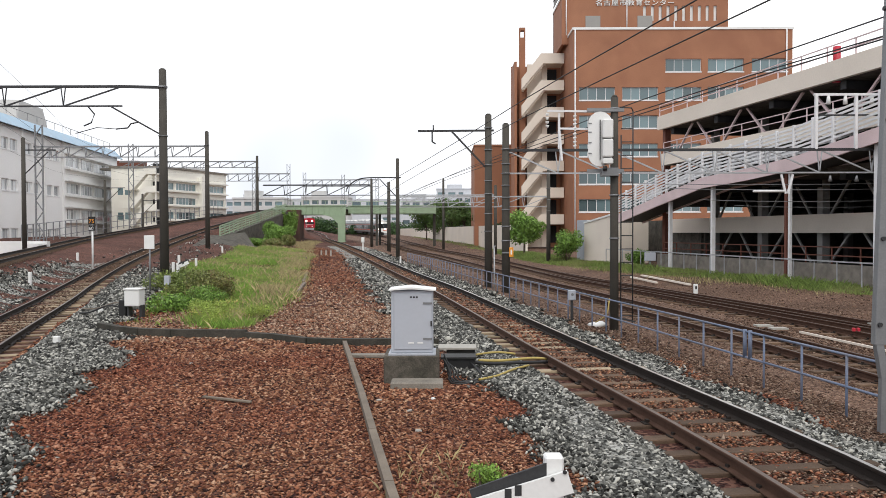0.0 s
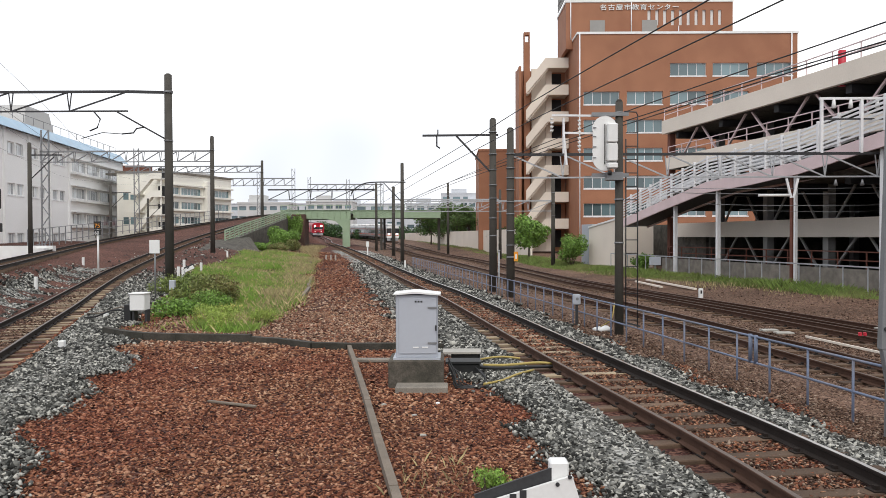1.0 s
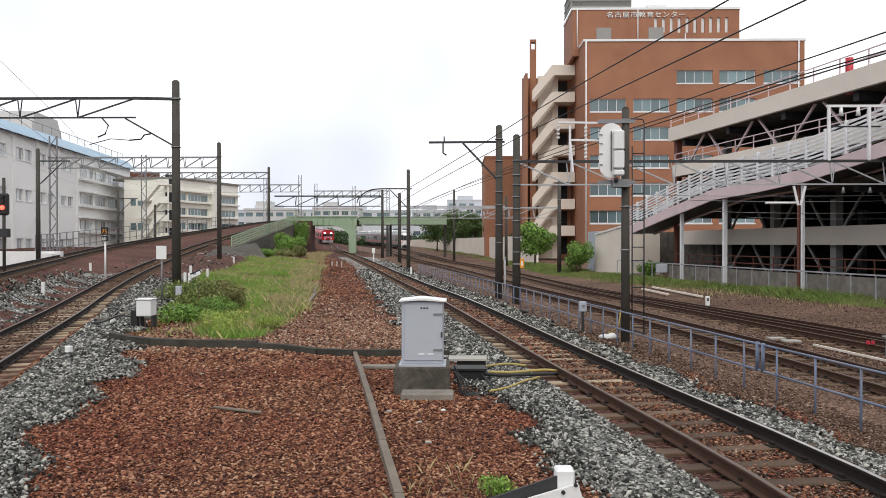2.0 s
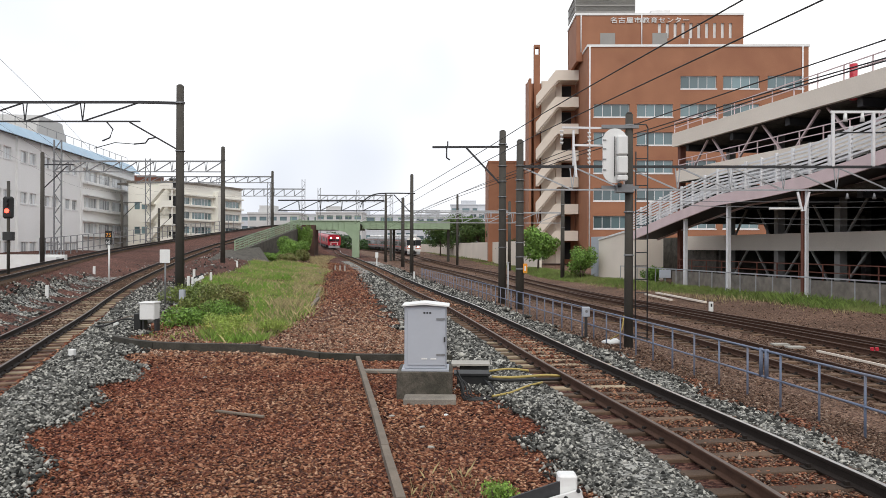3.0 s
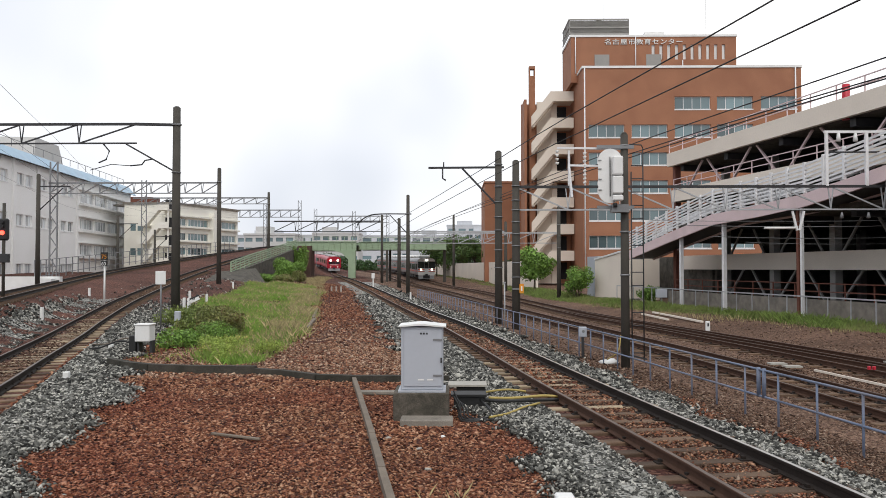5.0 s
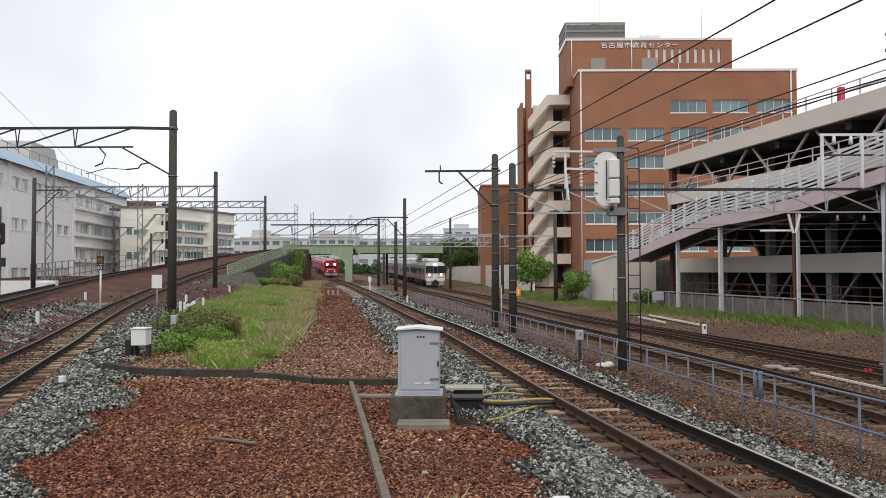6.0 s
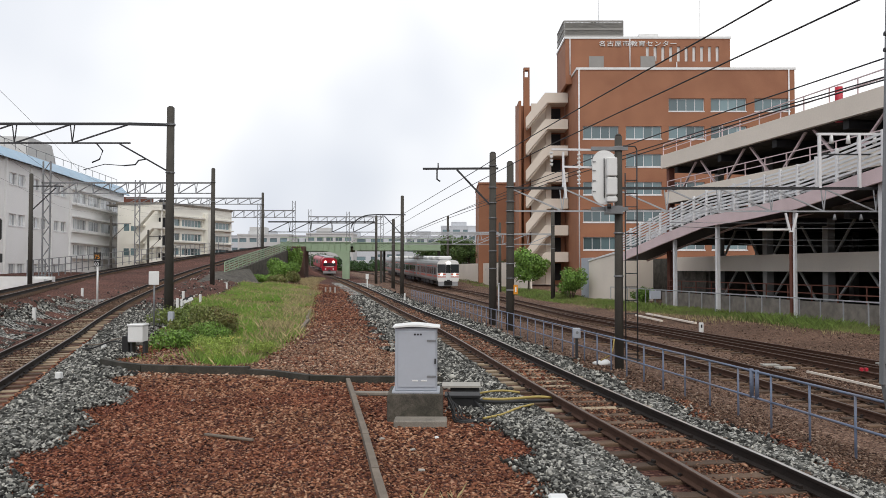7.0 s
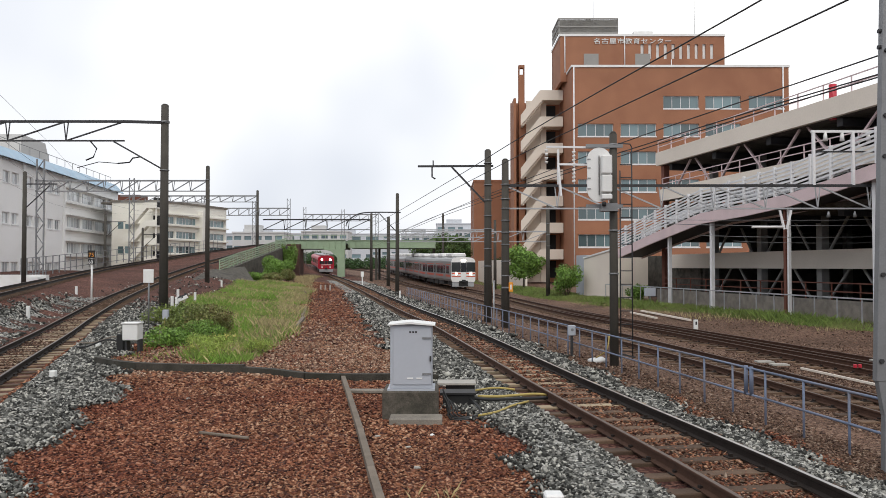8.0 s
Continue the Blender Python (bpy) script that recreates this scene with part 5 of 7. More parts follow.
for ln, dz in ((LINE_BRANCH, 5.2), (LINE_BRANCH, 6.2), (LINE_UPPER, 5.2), (LINE_UPPER, 6.3)):
    q = [p + Vector((0, 0, dz)) for p in smooth_line(ln, 4.0) if 3 < p.y < 120]
    wire(q, 0.0045, "thin overhead line above a curving track")

# ---- the green bridge and its ramp ----


def build_bridge():
    t = thing("railway_bridge", (0, 0, 0), "pale green plate-girder railway bridge with stiffeners", "bridge")
    for y in (118.0, 124.0):
        part("girder", bbox(-25.8, y, 4.9, -15.0, y + 0.3, 6.25), "green_steel", t)
        part("girder", bbox(-15.0, y + 3, 5.1, -1.2, y + 3.3, 6.3), "green_steel", t)
        part("flange", bbox(-25.8, y - 0.15, 6.25, -15, y + 0.45, 6.33), "green_steel", t)
        part("flange", bbox(-15, y + 2.85, 6.3, -1.2, y + 3.45, 6.38), "green_steel", t)
    for k in range(12):
        x = -25.6 + 0.9 * k
        part("stiffener", bbox(x, 117.85, 4.95, x + 0.07, 117.998, 6.24), "green_steel", t)
    for k in range(14):
        x = -14.8 + 0.95 * k
        part("stiffener", bbox(x, 120.85, 5.15, x + 0.07, 120.998, 6.29), "green_steel", t)
    part("deck", bbox(-25.8, 118.3, 5.6, -15, 124, 5.8), "dark_steel", t)
    part("deck", bbox(-15, 121.3, 5.6, -1.2, 127, 5.8), "dark_steel", t)
    for x0, x1 in ((-16.2, -15.1), (-25.9, -25.2)):
        part("column", bbox(x0, 117.7, 0.2, x1, 118.5, 4.9), "green_steel", t)
    part("portal_brace", prism(bmesh.new(), [(-16.2, 3.5), (-16.2, 4.9), (-18.6, 4.9), (-17.2, 4.5)], 117.8, 118.2), "green_steel", t)
    for x0, y in ((-10.7, 121), (-10.7, 127)):
        part("column", bbox(x0, y, -0.2, x0 + 0.35, y + 0.35, 5.1), "pole_concrete", t)
    part("column", bbox(-1.7, 123.5, -0.3, -1.25, 124, 5.1), "pole_concrete", t)
    for k in range(19):
        x = -25.6 + 1.25 * k
        part("railing_post", bar(bmesh.new(), (x, 118.1 if x < -15 else 121.1, 6.3), (x, 118.1 if x < -15 else 121.1, 7.0), 0.05), "green_steel", t)
    part("railing", bar(bmesh.new(), (-25.8, 118.1, 7.0), (-15, 118.1, 7.0), 0.06), "green_steel", t)
    part("railing", bar(bmesh.new(), (-15, 121.1, 7.0), (-1.2, 121.1, 7.0), 0.06), "green_steel", t)
    a = thing("bridge_abutment", (0, 0, 0), "dark rust-stained abutment and retaining wall of the ramp", "retaining wall", kind="structure")
    part("abutment", bbox(-25.2, 116.5, 0, -21.8, 120, 5.6), "old_brick", a)
    w = bmesh.new()
    prism(w, [(70, -0.4), (116.4, 0.2), (116.4, 5.3), (100, 3.9), (82, 2.35), (70, 1.2)], 0, 0.5)
    bmesh.ops.rotate(w, verts=w.verts, cent=(0, 0, 0), matrix=Matrix.Rotation(radians(90), 3, "Z"))
    ob = part("retaining_wall", w, "dark_concrete", a)
    ob.matrix_basis = pose(-17.7, 0, 0, 0, 0, 2.85)
    r = thing("ramp_railing", (0, 0, 0), "pale green panelled railing along the climbing track", "railing")
    ys = [74 + 2.0 * k for k in range(22)]
    wx = lambda y: -17.85 - 0.05 * y
    zt = lambda y: float(np.interp(y, [70, 82, 100, 116.4], [1.2, 2.35, 3.9, 5.3]))
    for y0, y1 in zip(ys, ys[1:]):
        part("railing_post", bar(bmesh.new(), (wx(y0), y0, zt(y0) - 0.1), (wx(y0), y0, zt(y0) + 1.25), 0.09), "green_steel", r)
        for dz in (0.25, 0.5, 0.75, 1.0, 1.22):
            part("railing_bar", bar(bmesh.new(), (wx(y0), y0, zt(y0) + dz), (wx(y1), y1, zt(y1) + dz), 0.05, 0.13), "green_steel", r)


build_bridge()


def build_apron():
    """A sloping grey concrete apron between the ramp wall and the grass."""
    t = thing("concrete_apron", (0, 0, 0), "sloping grey concrete apron beside the climbing track", "apron", kind="structure")
    b = bmesh.new()
    q = [(-20.6, 63, 1.15), (-19.0, 66, 0.55), (-19.2, 78, 0.75), (-21.2, 82, 2.2), (-22.0, 72, 1.9)]
    top = [b.verts.new(p) for p in q]
    low = [b.verts.new((x, y, z - 1.2)) for x, y, z in q]
    b.faces.new(top)
    b.faces.new(low[::-1])
    for k in range(5):
        b.faces.new((low[k], low[(k + 1) % 5], top[(k + 1) % 5], top[k]))
    bmesh.ops.recalc_face_normals(b, faces=b.faces)
    part("slab", b, "dark_concrete", t)


build_apron()

# ---- left-hand buildings ----


def build_white_block():
    """White works building: plain bays with paired windows, then a wing with ribbon windows."""
    t = thing("white_building", (-47.3, 60.5, 0), "long white rendered works building with pale blue eaves", "building")
    ang = math.atan2(1, -0.119)
    # local x runs along the face away from the viewer, local -y is outwards
    t.matrix_basis = pose(-47.3, 60.5, -0.2, 0, 0, math.degrees(ang))
    L1, L2, H = 47.0, 71.5, 15.0
    holes = []
    for k in range(7):
        x = 1.2 + 6.6 * k
        for z in (1.6, 7.4, 12.2):
            holes += [(x, z, x + 1.9, z + 1.35), (x + 2.4, z, x + 4.3, z + 1.35)]
    windowed_wall("wall", L1, H, 0.4, holes, "white_wall", t)
    for x0, z0, x1, z1 in holes:
        window(t, x0, 0.2, z0, x1 - x0, z1 - z0, 3, "white_steel", "pale_window")
    holes2 = []
    for z in (4.3, 8.0, 11.8):
        for k in range(4):
            holes2.append((0.8 + 5.9 * k, z, 0.8 + 5.9 * k + 5.3, z + 1.5))
    w2 = windowed_wall("wall", L2 - L1, H, 0.4, holes2, "white_wall", t, (L1, 0, 0))
    for x0, z0, x1, z1 in holes2:
        window(t, L1 + x0, 0.2, z0, x1 - x0, z1 - z0, 5, "white_steel", "pale_window")
    for z in (4.0, 7.7, 11.5):
        part("ledge", bbox(L1 + 0.2, -0.7, z - 0.2, L2, -0.003, z + 0.05), "white", t)
        part("ledge", bbox(L1 + 0.2, -0.7, z + 1.95, L2, -0.003, z + 2.1), "white", t)
    for k in range(8):
        part("pilaster", bbox(0.2 + 6.6 * k - 0.3, -0.25, 0, 0.2 + 6.6 * k + 0.1, -0.003, H), "white_wall", t)
    part("wall", bbox(L2 - 0.4, 0.4, 0, L2, 20, H), "white_wall", t)
    part("wall", bbox(0, 0.4, 0, 0.4, 20, H), "white_wall", t)
    part("wall", bbox(0.4, 19.6, 0, L2 - 0.4, 20, H), "white_wall", t)
    core = bmesh.new()
    box(core, 0.5, 3.0, 0.1, L2 - 0.5, 3.2, H - 0.2)
    part("partition", core, "grey_wall", t)
    part("roof", bbox(0, 0, H, L2, 20, H + 0.3), "concrete", t)
    e = bmesh.new()
    vs = [(-1, -0.9, H - 0.1), (L2 + 0.3, -0.9, H - 0.1), (L2 + 0.3, 0.5, H + 1.45), (-1, 0.5, H + 1.3)]
    q = [e.verts.new(v) for v in vs] + [e.verts.new((v[0], v[1] + 0.2, v[2] - 0.02)) for v in vs]
    for f in ((0, 1, 2, 3), (7, 6, 5, 4), (0, 4, 5, 1), (1, 5, 6, 2), (2, 6, 7, 3), (3, 7, 4, 0)):
        e.faces.new([q[k] for k in f])
    part("roof_edge", e, "blue_roof", t)
    for k in range(24):
        part("railing_post", bar(bmesh.new(), (1 + 3 * k, 0.8, H + 1.6), (1 + 3 * k, 0.8, H + 2.5), 0.06), "steel", t)
    part("railing", bar(bmesh.new(), (1, 0.8, H + 2.5), (70, 0.8, H + 2.5), 0.06), "steel", t)
    for x0, x1, h in ((20, 33, 4.0), (44, 56, 5.5)):
        g = bmesh.new()
        prism(g, [(x0, H + 0.3), (x1, H + 0.3), (x1, H + 1.0), (x1 - 3, H + h), (x0 + 1, H + h)], 5, 15)
        part("roof_house", g, "grey_wall", t)
    return t


def build_cream_block():
    """Cream offices: a plain end with an open zigzag stair, and a long receding face of ribbon windows."""
    t = thing("cream_building", (-51.0, 118, 0), "cream office building with ribbon windows and an outside stair", "building")
    W, H, L = 8.0, 12.1, 16.2
    part("wall", bbox(0, 0, 0, W, 0.4, H), "ivory", t)
    holes = []
    for z in (1.9, 4.3, 6.6, 8.85):
        holes += [(0.5, z, 2.6, z + 1.15), (3.0, z, 8.0, z + 1.15), (10.0, z, 15.7, z + 1.15)]
    face = windowed_wall("wall", L, H, 0.4, holes, "ivory", t)
    turn = math.degrees(math.atan2(15.0, 5.2))
    face.matrix_basis = pose(W, 0, 0, 0, 0, turn)
    for x0, z0, x1, z1 in holes:
        n = 2 if x1 - x0 < 3 else 6
        wi = windowed_wall("window", x1 - x0, z1 - z0, 0.06, [((x1 - x0 - 0.07) * k / n + 0.07, 0.07, (x1 - x0 - 0.07) * (k + 1) / n, z1 - z0 - 0.07) for k in range(n)], "white_steel", t)
        wi.matrix_basis = face.matrix_basis @ Matrix.Translation((x0, 0.2, z0))
        for k in range(n):
            part("pane", bbox((x1 - x0 - 0.07) * k / n + 0.07, 0.02, 0.07, (x1 - x0 - 0.07) * (k + 1) / n, 0.035, z1 - z0 - 0.07), "window", wi)
    for z in (1.7, 4.1, 6.4, 8.65, 10.35):
        part("ledge", bbox(0.2, -0.5, z - 0.12, 8.4, -0.003, z + 0.1), "ivory", face)
        part("ledge", bbox(9.7, -0.5, z - 0.12, L, -0.003, z + 0.1), "ivory", face)
    part("stair_shaft", bbox(8.4, -0.9, 0, 9.7, -0.003, H - 0.9), "ivory", face)
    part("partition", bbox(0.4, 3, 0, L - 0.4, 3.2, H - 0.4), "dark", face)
    part("wall", bbox(L - 0.4, 0.41, 0, L, 12, H), "ivory", face)
    part("roof", bbox(-0.2, -0.2, H + 0.002, L + 0.2, 12, H + 0.3), "concrete", face)
    part("roof_house", bbox(9, 2, H + 0.3, 14, 6, H + 0.9), "grey_wall", face)
    part("wall", bbox(0, 0.41, 0, 0.4, 12, H), "ivory", t)
    part("roof", bbox(-0.2, -0.2, H + 0.004, W - 0.3, 12, H + 0.32), "concrete", t)
    part("roof_house", bbox(0.3, 1.5, H + 0.33, 3.6, 5, H + 1.3), "rust_steel", t)
    for x in (1.0, 2.1):
        for z in (4.2, 8.0):
            part("window", bbox(x, -0.03, z, x + 0.8, -0.003, z + 1.1), "window", t)
    # the open stair on the end wall: flights rising to the landings, pale parapets on both
    storey = 2.75
    for k in range(4):
        z = 0.4 + storey * k
        s = bmesh.new()
        prism(s, [(2.9, z), (2.9, z + 1.05), (4.1, z + 1.05), (6.2, z + storey + 0.6), (7.8, z + storey + 0.6), (7.8, z + storey - 0.4), (6.3, z + storey - 0.4), (4.3, z)], -2.5, -2.3)
        part("stair_parapet", s, "ivory", t)
        part("landing", bbox(2.95, -2.29, z, 4.3, -0.003, z + 0.2), "ivory", t)
        part("landing", bbox(6.25, -2.29, z + storey - 0.4, 7.75, -0.003, z + storey - 0.2), "ivory", t)
        st = bmesh.new()
        prism(st, [(4.3, z), (4.3, z + 0.2), (6.25, z + storey - 0.2), (6.25, z + storey - 0.4)], -2.29, -1.25)
        part("flight", st, "ivory", t)
        # flat dark panel paints the unlit door opening
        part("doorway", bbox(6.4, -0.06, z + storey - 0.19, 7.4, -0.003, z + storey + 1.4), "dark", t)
    part("column", bbox(7.55, -2.28, 0, 7.75, -2.1, 11.8), "ivory", t)


build_white_block()
build_cream_block()


def far_building(x, y, w, d, h, material, label, floors=4, cols=5):
    t = thing("far_building", (x, y, 0), label, "building", "far buildings")
    holes = [(w * (c + 0.15) / cols, h * (r + 0.35) / floors, w * (c + 0.85) / cols, h * (r + 0.75) / floors) for r in range(floors) for c in range(cols)]
    windowed_wall("wall", w, h, 0.4, holes, material, t)
    part("wall", bbox(0, 0.9, 0, w, d, h - 0.002), material, t)
    for a, b, c, e in holes:
        part("window", bbox(a + 0.01, 0.3, b + 0.01, c - 0.01, 0.4, e - 0.01), "window", t)
    part("roof", bbox(-0.2, -0.2, h + 0.002, w + 0.2, d, h + 0.6), material, t)
    part("roof_house", bbox(w * 0.2, 2, h + 0.6, w * 0.5, 8, h + 3), material, t)


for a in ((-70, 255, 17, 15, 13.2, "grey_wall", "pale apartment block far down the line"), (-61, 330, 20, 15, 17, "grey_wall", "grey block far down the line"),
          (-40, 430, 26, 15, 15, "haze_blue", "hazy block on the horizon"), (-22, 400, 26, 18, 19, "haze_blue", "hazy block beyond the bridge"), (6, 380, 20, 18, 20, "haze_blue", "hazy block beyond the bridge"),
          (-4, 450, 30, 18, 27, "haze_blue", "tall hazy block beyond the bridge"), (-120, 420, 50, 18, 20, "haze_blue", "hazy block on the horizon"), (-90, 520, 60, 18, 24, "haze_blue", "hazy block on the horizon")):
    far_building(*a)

# ---- walls and fences along the yard ----


def build_yard_walls():
    t = thing("yard_wall", (0, 0, 0), "long pale concrete boundary wall beyond the main line", "wall", kind="structure")
    pts = [(10.0, 92), (8.2, 105), (5.0, 125), (0.5, 150), (-4, 175), (-12, 215)]
    for a, b in zip(pts, pts[1:]):
        z = ground_z(*a)
        part("wall_panel", bar(bmesh.new(), (*a, 1.3), (*b, 1.3), 0.2, 3.6), "cream", t)
    f = thing("yard_fence", (0, 0, 0), "weathered pale steel pipe fence beside the car park", "fence")
    f.matrix_basis = face_matrix(12.4, 58.5)
    for k in range(34):
        x = 1.5 * k
        part("post", bar(bmesh.new(), (x, 0, -0.6), (x, 0, 0.85), 0.045), "galv_light", f)
    part("rail", bar(bmesh.new(), (0, 0, 0.85), (49.5, 0, 0.85), 0.06), "galv_light", f)
    w = thing("conduit", (0, 0, 0), "white cable troughs lying beside the main line", "trough", kind="structure")
    part("trough", bar(bmesh.new(), (11.5, 44.5, -0.36), (11.9, 37, -0.38), 0.13, 0.08), "cream", w)
    part("trough", bar(bmesh.new(), (9.45, 20.3, -0.48), (10.1, 15.5, -0.48), 0.05, 0.05), "cream", w)
    part("trough", bar(bmesh.new(), (10.5, 43, -0.36), (10.7, 38.5, -0.38), 0.1, 0.08), "cream", w)
    for x, y in ((8.85, 21.2), (9.0, 20.6), (12.2, 21.5), (12.6, 20.6)):
        part("trough_lid", bbox(x - 0.22, y - 0.15, -0.44, x + 0.22, y + 0.15, -0.4), "trough", w)
    h = thing("left_fence", (0, 0, 0), "grey steel fence beside the climbing tracks", "fence")
    line = [p + Vector((-2.6, 0.6, -0.1)) for p in smooth_line(LINE_UPPER, 2.0) if 52 < p.y < 125]
    for a, b in zip(line, line[1:]):
        part("post", bar(bmesh.new(), a, a + Vector((0, 0, 1.5)), 0.07), "steel", h)
        for z in (0.3, 0.9, 1.5):
            part("rail", bar(bmesh.new(), a + Vector((0, 0, z)), b + Vector((0, 0, z)), 0.05), "steel", h)


build_yard_walls()
lw = thing("low_white_wall", (0, 0, 0), "low white concrete wall at the foot of the works building", "wall", kind="structure")
part("wall", bbox(-40, 54, 0.4, -27.9, 54.4, 1.62), "white", lw)
part("block", bbox(-29.2, 53.4, 0.6, -28.2, 53.95, 1.45), "white", lw)
pole("catenary_pole", 6.1, 90, 7.6, 0.17, bands=(6, 5))
for x, y, zt in ((-28.4, 52, 8.6), (-37, 84, 7.9), (-37.6, 96, 7.0)):
    p_ = pole("line_pole", x, y, zt, 0.14, "dark slender pole with a short crossarm")
    part("crossarm", bar(bmesh.new(), (0, 0, zt - ground_z(x, y) - 0.5), (2.2, 0, zt - ground_z(x, y) - 0.5), 0.08), "dark_steel", p_)
    part("strut", bar(bmesh.new(), (0, 0, zt - ground_z(x, y) - 2.2), (1.7, 0, zt - ground_z(x, y) - 0.6), 0.06), "dark_steel", p_)

# ---- plants ----


def leaf_cloud(centres, count, size, seed, squash=0.8):
    """Many small leaves round several centres (x, y, z, r); uneven outline with gaps."""
    rng = np.random.default_rng(seed)
    cs = np.array(centres, float)
    wts = cs[:, 3] ** 2
    idx = rng.choice(len(cs), count, p=wts / wts.sum())
    d = rng.normal(size=(count, 3))
    d /= np.linalg.norm(d, axis=1)[:, None]
    rad = cs[idx, 3] * rng.uniform(0.55, 1.08, count)
    p = cs[idx, :3] + d * rad[:, None] * np.array([1, 1, squash])
    nrm = d + rng.normal(scale=0.7, size=(count, 3))
    nrm /= np.linalg.norm(nrm, axis=1)[:, None]
    a = np.cross(nrm, rng.normal(size=(count, 3)))
    a /= np.linalg.norm(a, axis=1)[:, None]
    b = np.cross(nrm, a)
    s = size * rng.uniform(0.6, 1.4, count)[:, None]
    v = np.stack([p - a * s, p - b * s * 0.5, p + a * s, p + b * s * 0.5 + nrm * s * 0.2], 1).reshape(-1, 3)
    return v, np.arange(count * 4).reshape(-1, 4)


def mesh_from(name, v, f, material, parent=None):
    me = bpy.data.meshes.new(name)
    me.vertices.add(len(v))
    me.vertices.foreach_set("co", np.ascontiguousarray(v, dtype=np.float32).ravel())
    k = f.shape[1]
    me.loops.add(f.size)
    me.loops.foreach_set("vertex_index", np.ascontiguousarray(f, dtype=np.int32).ravel())
    me.polygons.add(len(f))
    me.polygons.foreach_set("loop_start", np.arange(0, f.size, k, dtype=np.int32))
    me.update(calc_edges=True)
    me.validate()
    me.materials.append(M[material])
    ob = new(name, me)
    if parent:
        ob.parent = parent
    return ob


def bush(x, y, r, h, count, size, seed, material, label, name="bush"):
    z = ground_z(x, y)
    t = thing(name, (x, y, z), label, "bush", "bushes")
    rng = np.random.default_rng(seed)
    st = bmesh.new()
    cs = []
    for k in range(9):
        a = rng.uniform(0, 6.28)
        q = rng.uniform(0, 0.75) * r
        cs.append((q * math.cos(a), q * math.sin(a), h * rng.uniform(0.25, 0.75), r * rng.uniform(0.3, 0.5)))
        rod(st, (0.1 * math.cos(a), 0.1 * math.sin(a), -0.1), (cs[-1][0], cs[-1][1], cs[-1][2]), 0.03, 0.01, 5)
    part("stem", st, "bark", t)
    v, f = leaf_cloud(cs, count, size, seed, h / (2 * r) + 0.3)
    v[:, 2] = np.maximum(v[:, 2], -0.05)
    mesh_from("foliage", v, f, material, t)
    return t


def tree(x, y, h, r, seed, material="leaf_dark", label="leafy green tree beyond the tracks", count=5000, z0=None):
    z = ground_z(x, y) if z0 is None else z0
    t = thing("tree", (x, y, z), label, "tree", "trees")
    rng = np.random.default_rng(seed)
    part("trunk", rod(bmesh.new(), (0, 0, -0.2), (0.1, 0, h * 0.6), 0.05 * h * 0.5, 0.02 * h * 0.5, 10), "bark", t)
    cs = []
    for k in range(14):
        a = rng.uniform(0, 6.28)
        q = rng.uniform(0.1, 0.8) * r
        c = (q * math.cos(a), q * math.sin(a), h * rng.uniform(0.4, 0.88), r * rng.uniform(0.28, 0.5))
        cs.append(c)
        part("limb", rod(bmesh.new(), (0.05, 0, h * rng.uniform(0.25, 0.5)), c[:3], 0.02 * h * 0.4, 0.01, 6), "bark", t)
    v, f = leaf_cloud(cs, count, 0.035 * r + 0.06, seed)
    mesh_from("crown", v, f, material, t)
    return t


bush(-10.4, 31.5, 1.6, 0.75, 5200, 0.05, 1, "leaf_olive", "leafy green bush at the foot of a catenary pole")
bush(-8.9, 27.2, 1.2, 0.65, 3400, 0.045, 2, "leaf_olive", "low leafy weeds at the edge of the grass")
bush(-8.0, 22.6, 0.9, 0.5, 2200, 0.045, 3, "leaf", "low yellow-green weeds by the relay box")
bush(-6.5, 21.4, 0.8, 0.42, 4200, 0.022, 4, "weed", "yellow-flowering weeds at the edge of the grass")
bush(-5.95, 19.7, 0.7, 0.4, 4200, 0.02, 41, "weed", "pale yellow-green flowering weeds behind the kerb")
bush(-5.1, 20.6, 0.55, 0.36, 3000, 0.02, 42, "weed", "pale yellow-green flowering weeds behind the kerb")
bush(-7.4, 24.3, 0.9, 0.6, 3600, 0.028, 43, "leaf", "leafy green weeds before the grass hump")
bush(-8.2, 26.6, 1.1, 1.0, 4600, 0.045, 44, "leaf_rust", "shaggy bush with reddish leaves on the hump's edge")
bush(-19.3, 90, 1.8, 2.7, 7000, 0.1, 5, "leaf", "large green bush before the retaining wall")
bush(-20.8, 97, 1.5, 2.4, 4500, 0.11, 6, "leaf", "green bush before the retaining wall")
bush(-22.6, 112, 1.3, 5.6, 5000, 0.11, 7, "leaf", "ivy-like growth climbing the abutment")
bush(-17.4, 86, 1.0, 1.4, 2600, 0.08, 51, "leaf_rust", "rust-tinged shrub beside the retaining wall")
bush(-20.4, 83, 1.5, 1.1, 3000, 0.09, 17, "leaf", "low green growth at the foot of the retaining wall")
bush(-18.2, 82, 1.8, 0.9, 3000, 0.09, 8, "leaf_rust", "dry brown brush beside the track")
bush(10.6, 66, 1.3, 2.6, 3000, 0.1, 9, "leaf", "young green shrub before the ramp foot")
bush(0.42, 6.9, 0.2, 0.28, 1500, 0.014, 10, "grass", "small bright green shrub in the gravel", "shrub")
bush(14.0, 55, 0.9, 1.2, 1800, 0.08, 14, "leaf", "green weeds by the yard fence")
tree(8.6, 82, 5.0, 2.5, 11, "leaf", "round green tree before the staircase", 6000)
tree(3.9, 140, 7.8, 3.2, 52, "leaf_mid", "green tree in front of the bridge end", 6000)
tree(7.6, 128, 7.4, 3.0, 53, "leaf_mid", "green tree in front of the bridge end", 6000)
tree(1.5, 150, 8.0, 4.5, 12, "leaf_mid", "dark green tree beside the bridge", 5000)
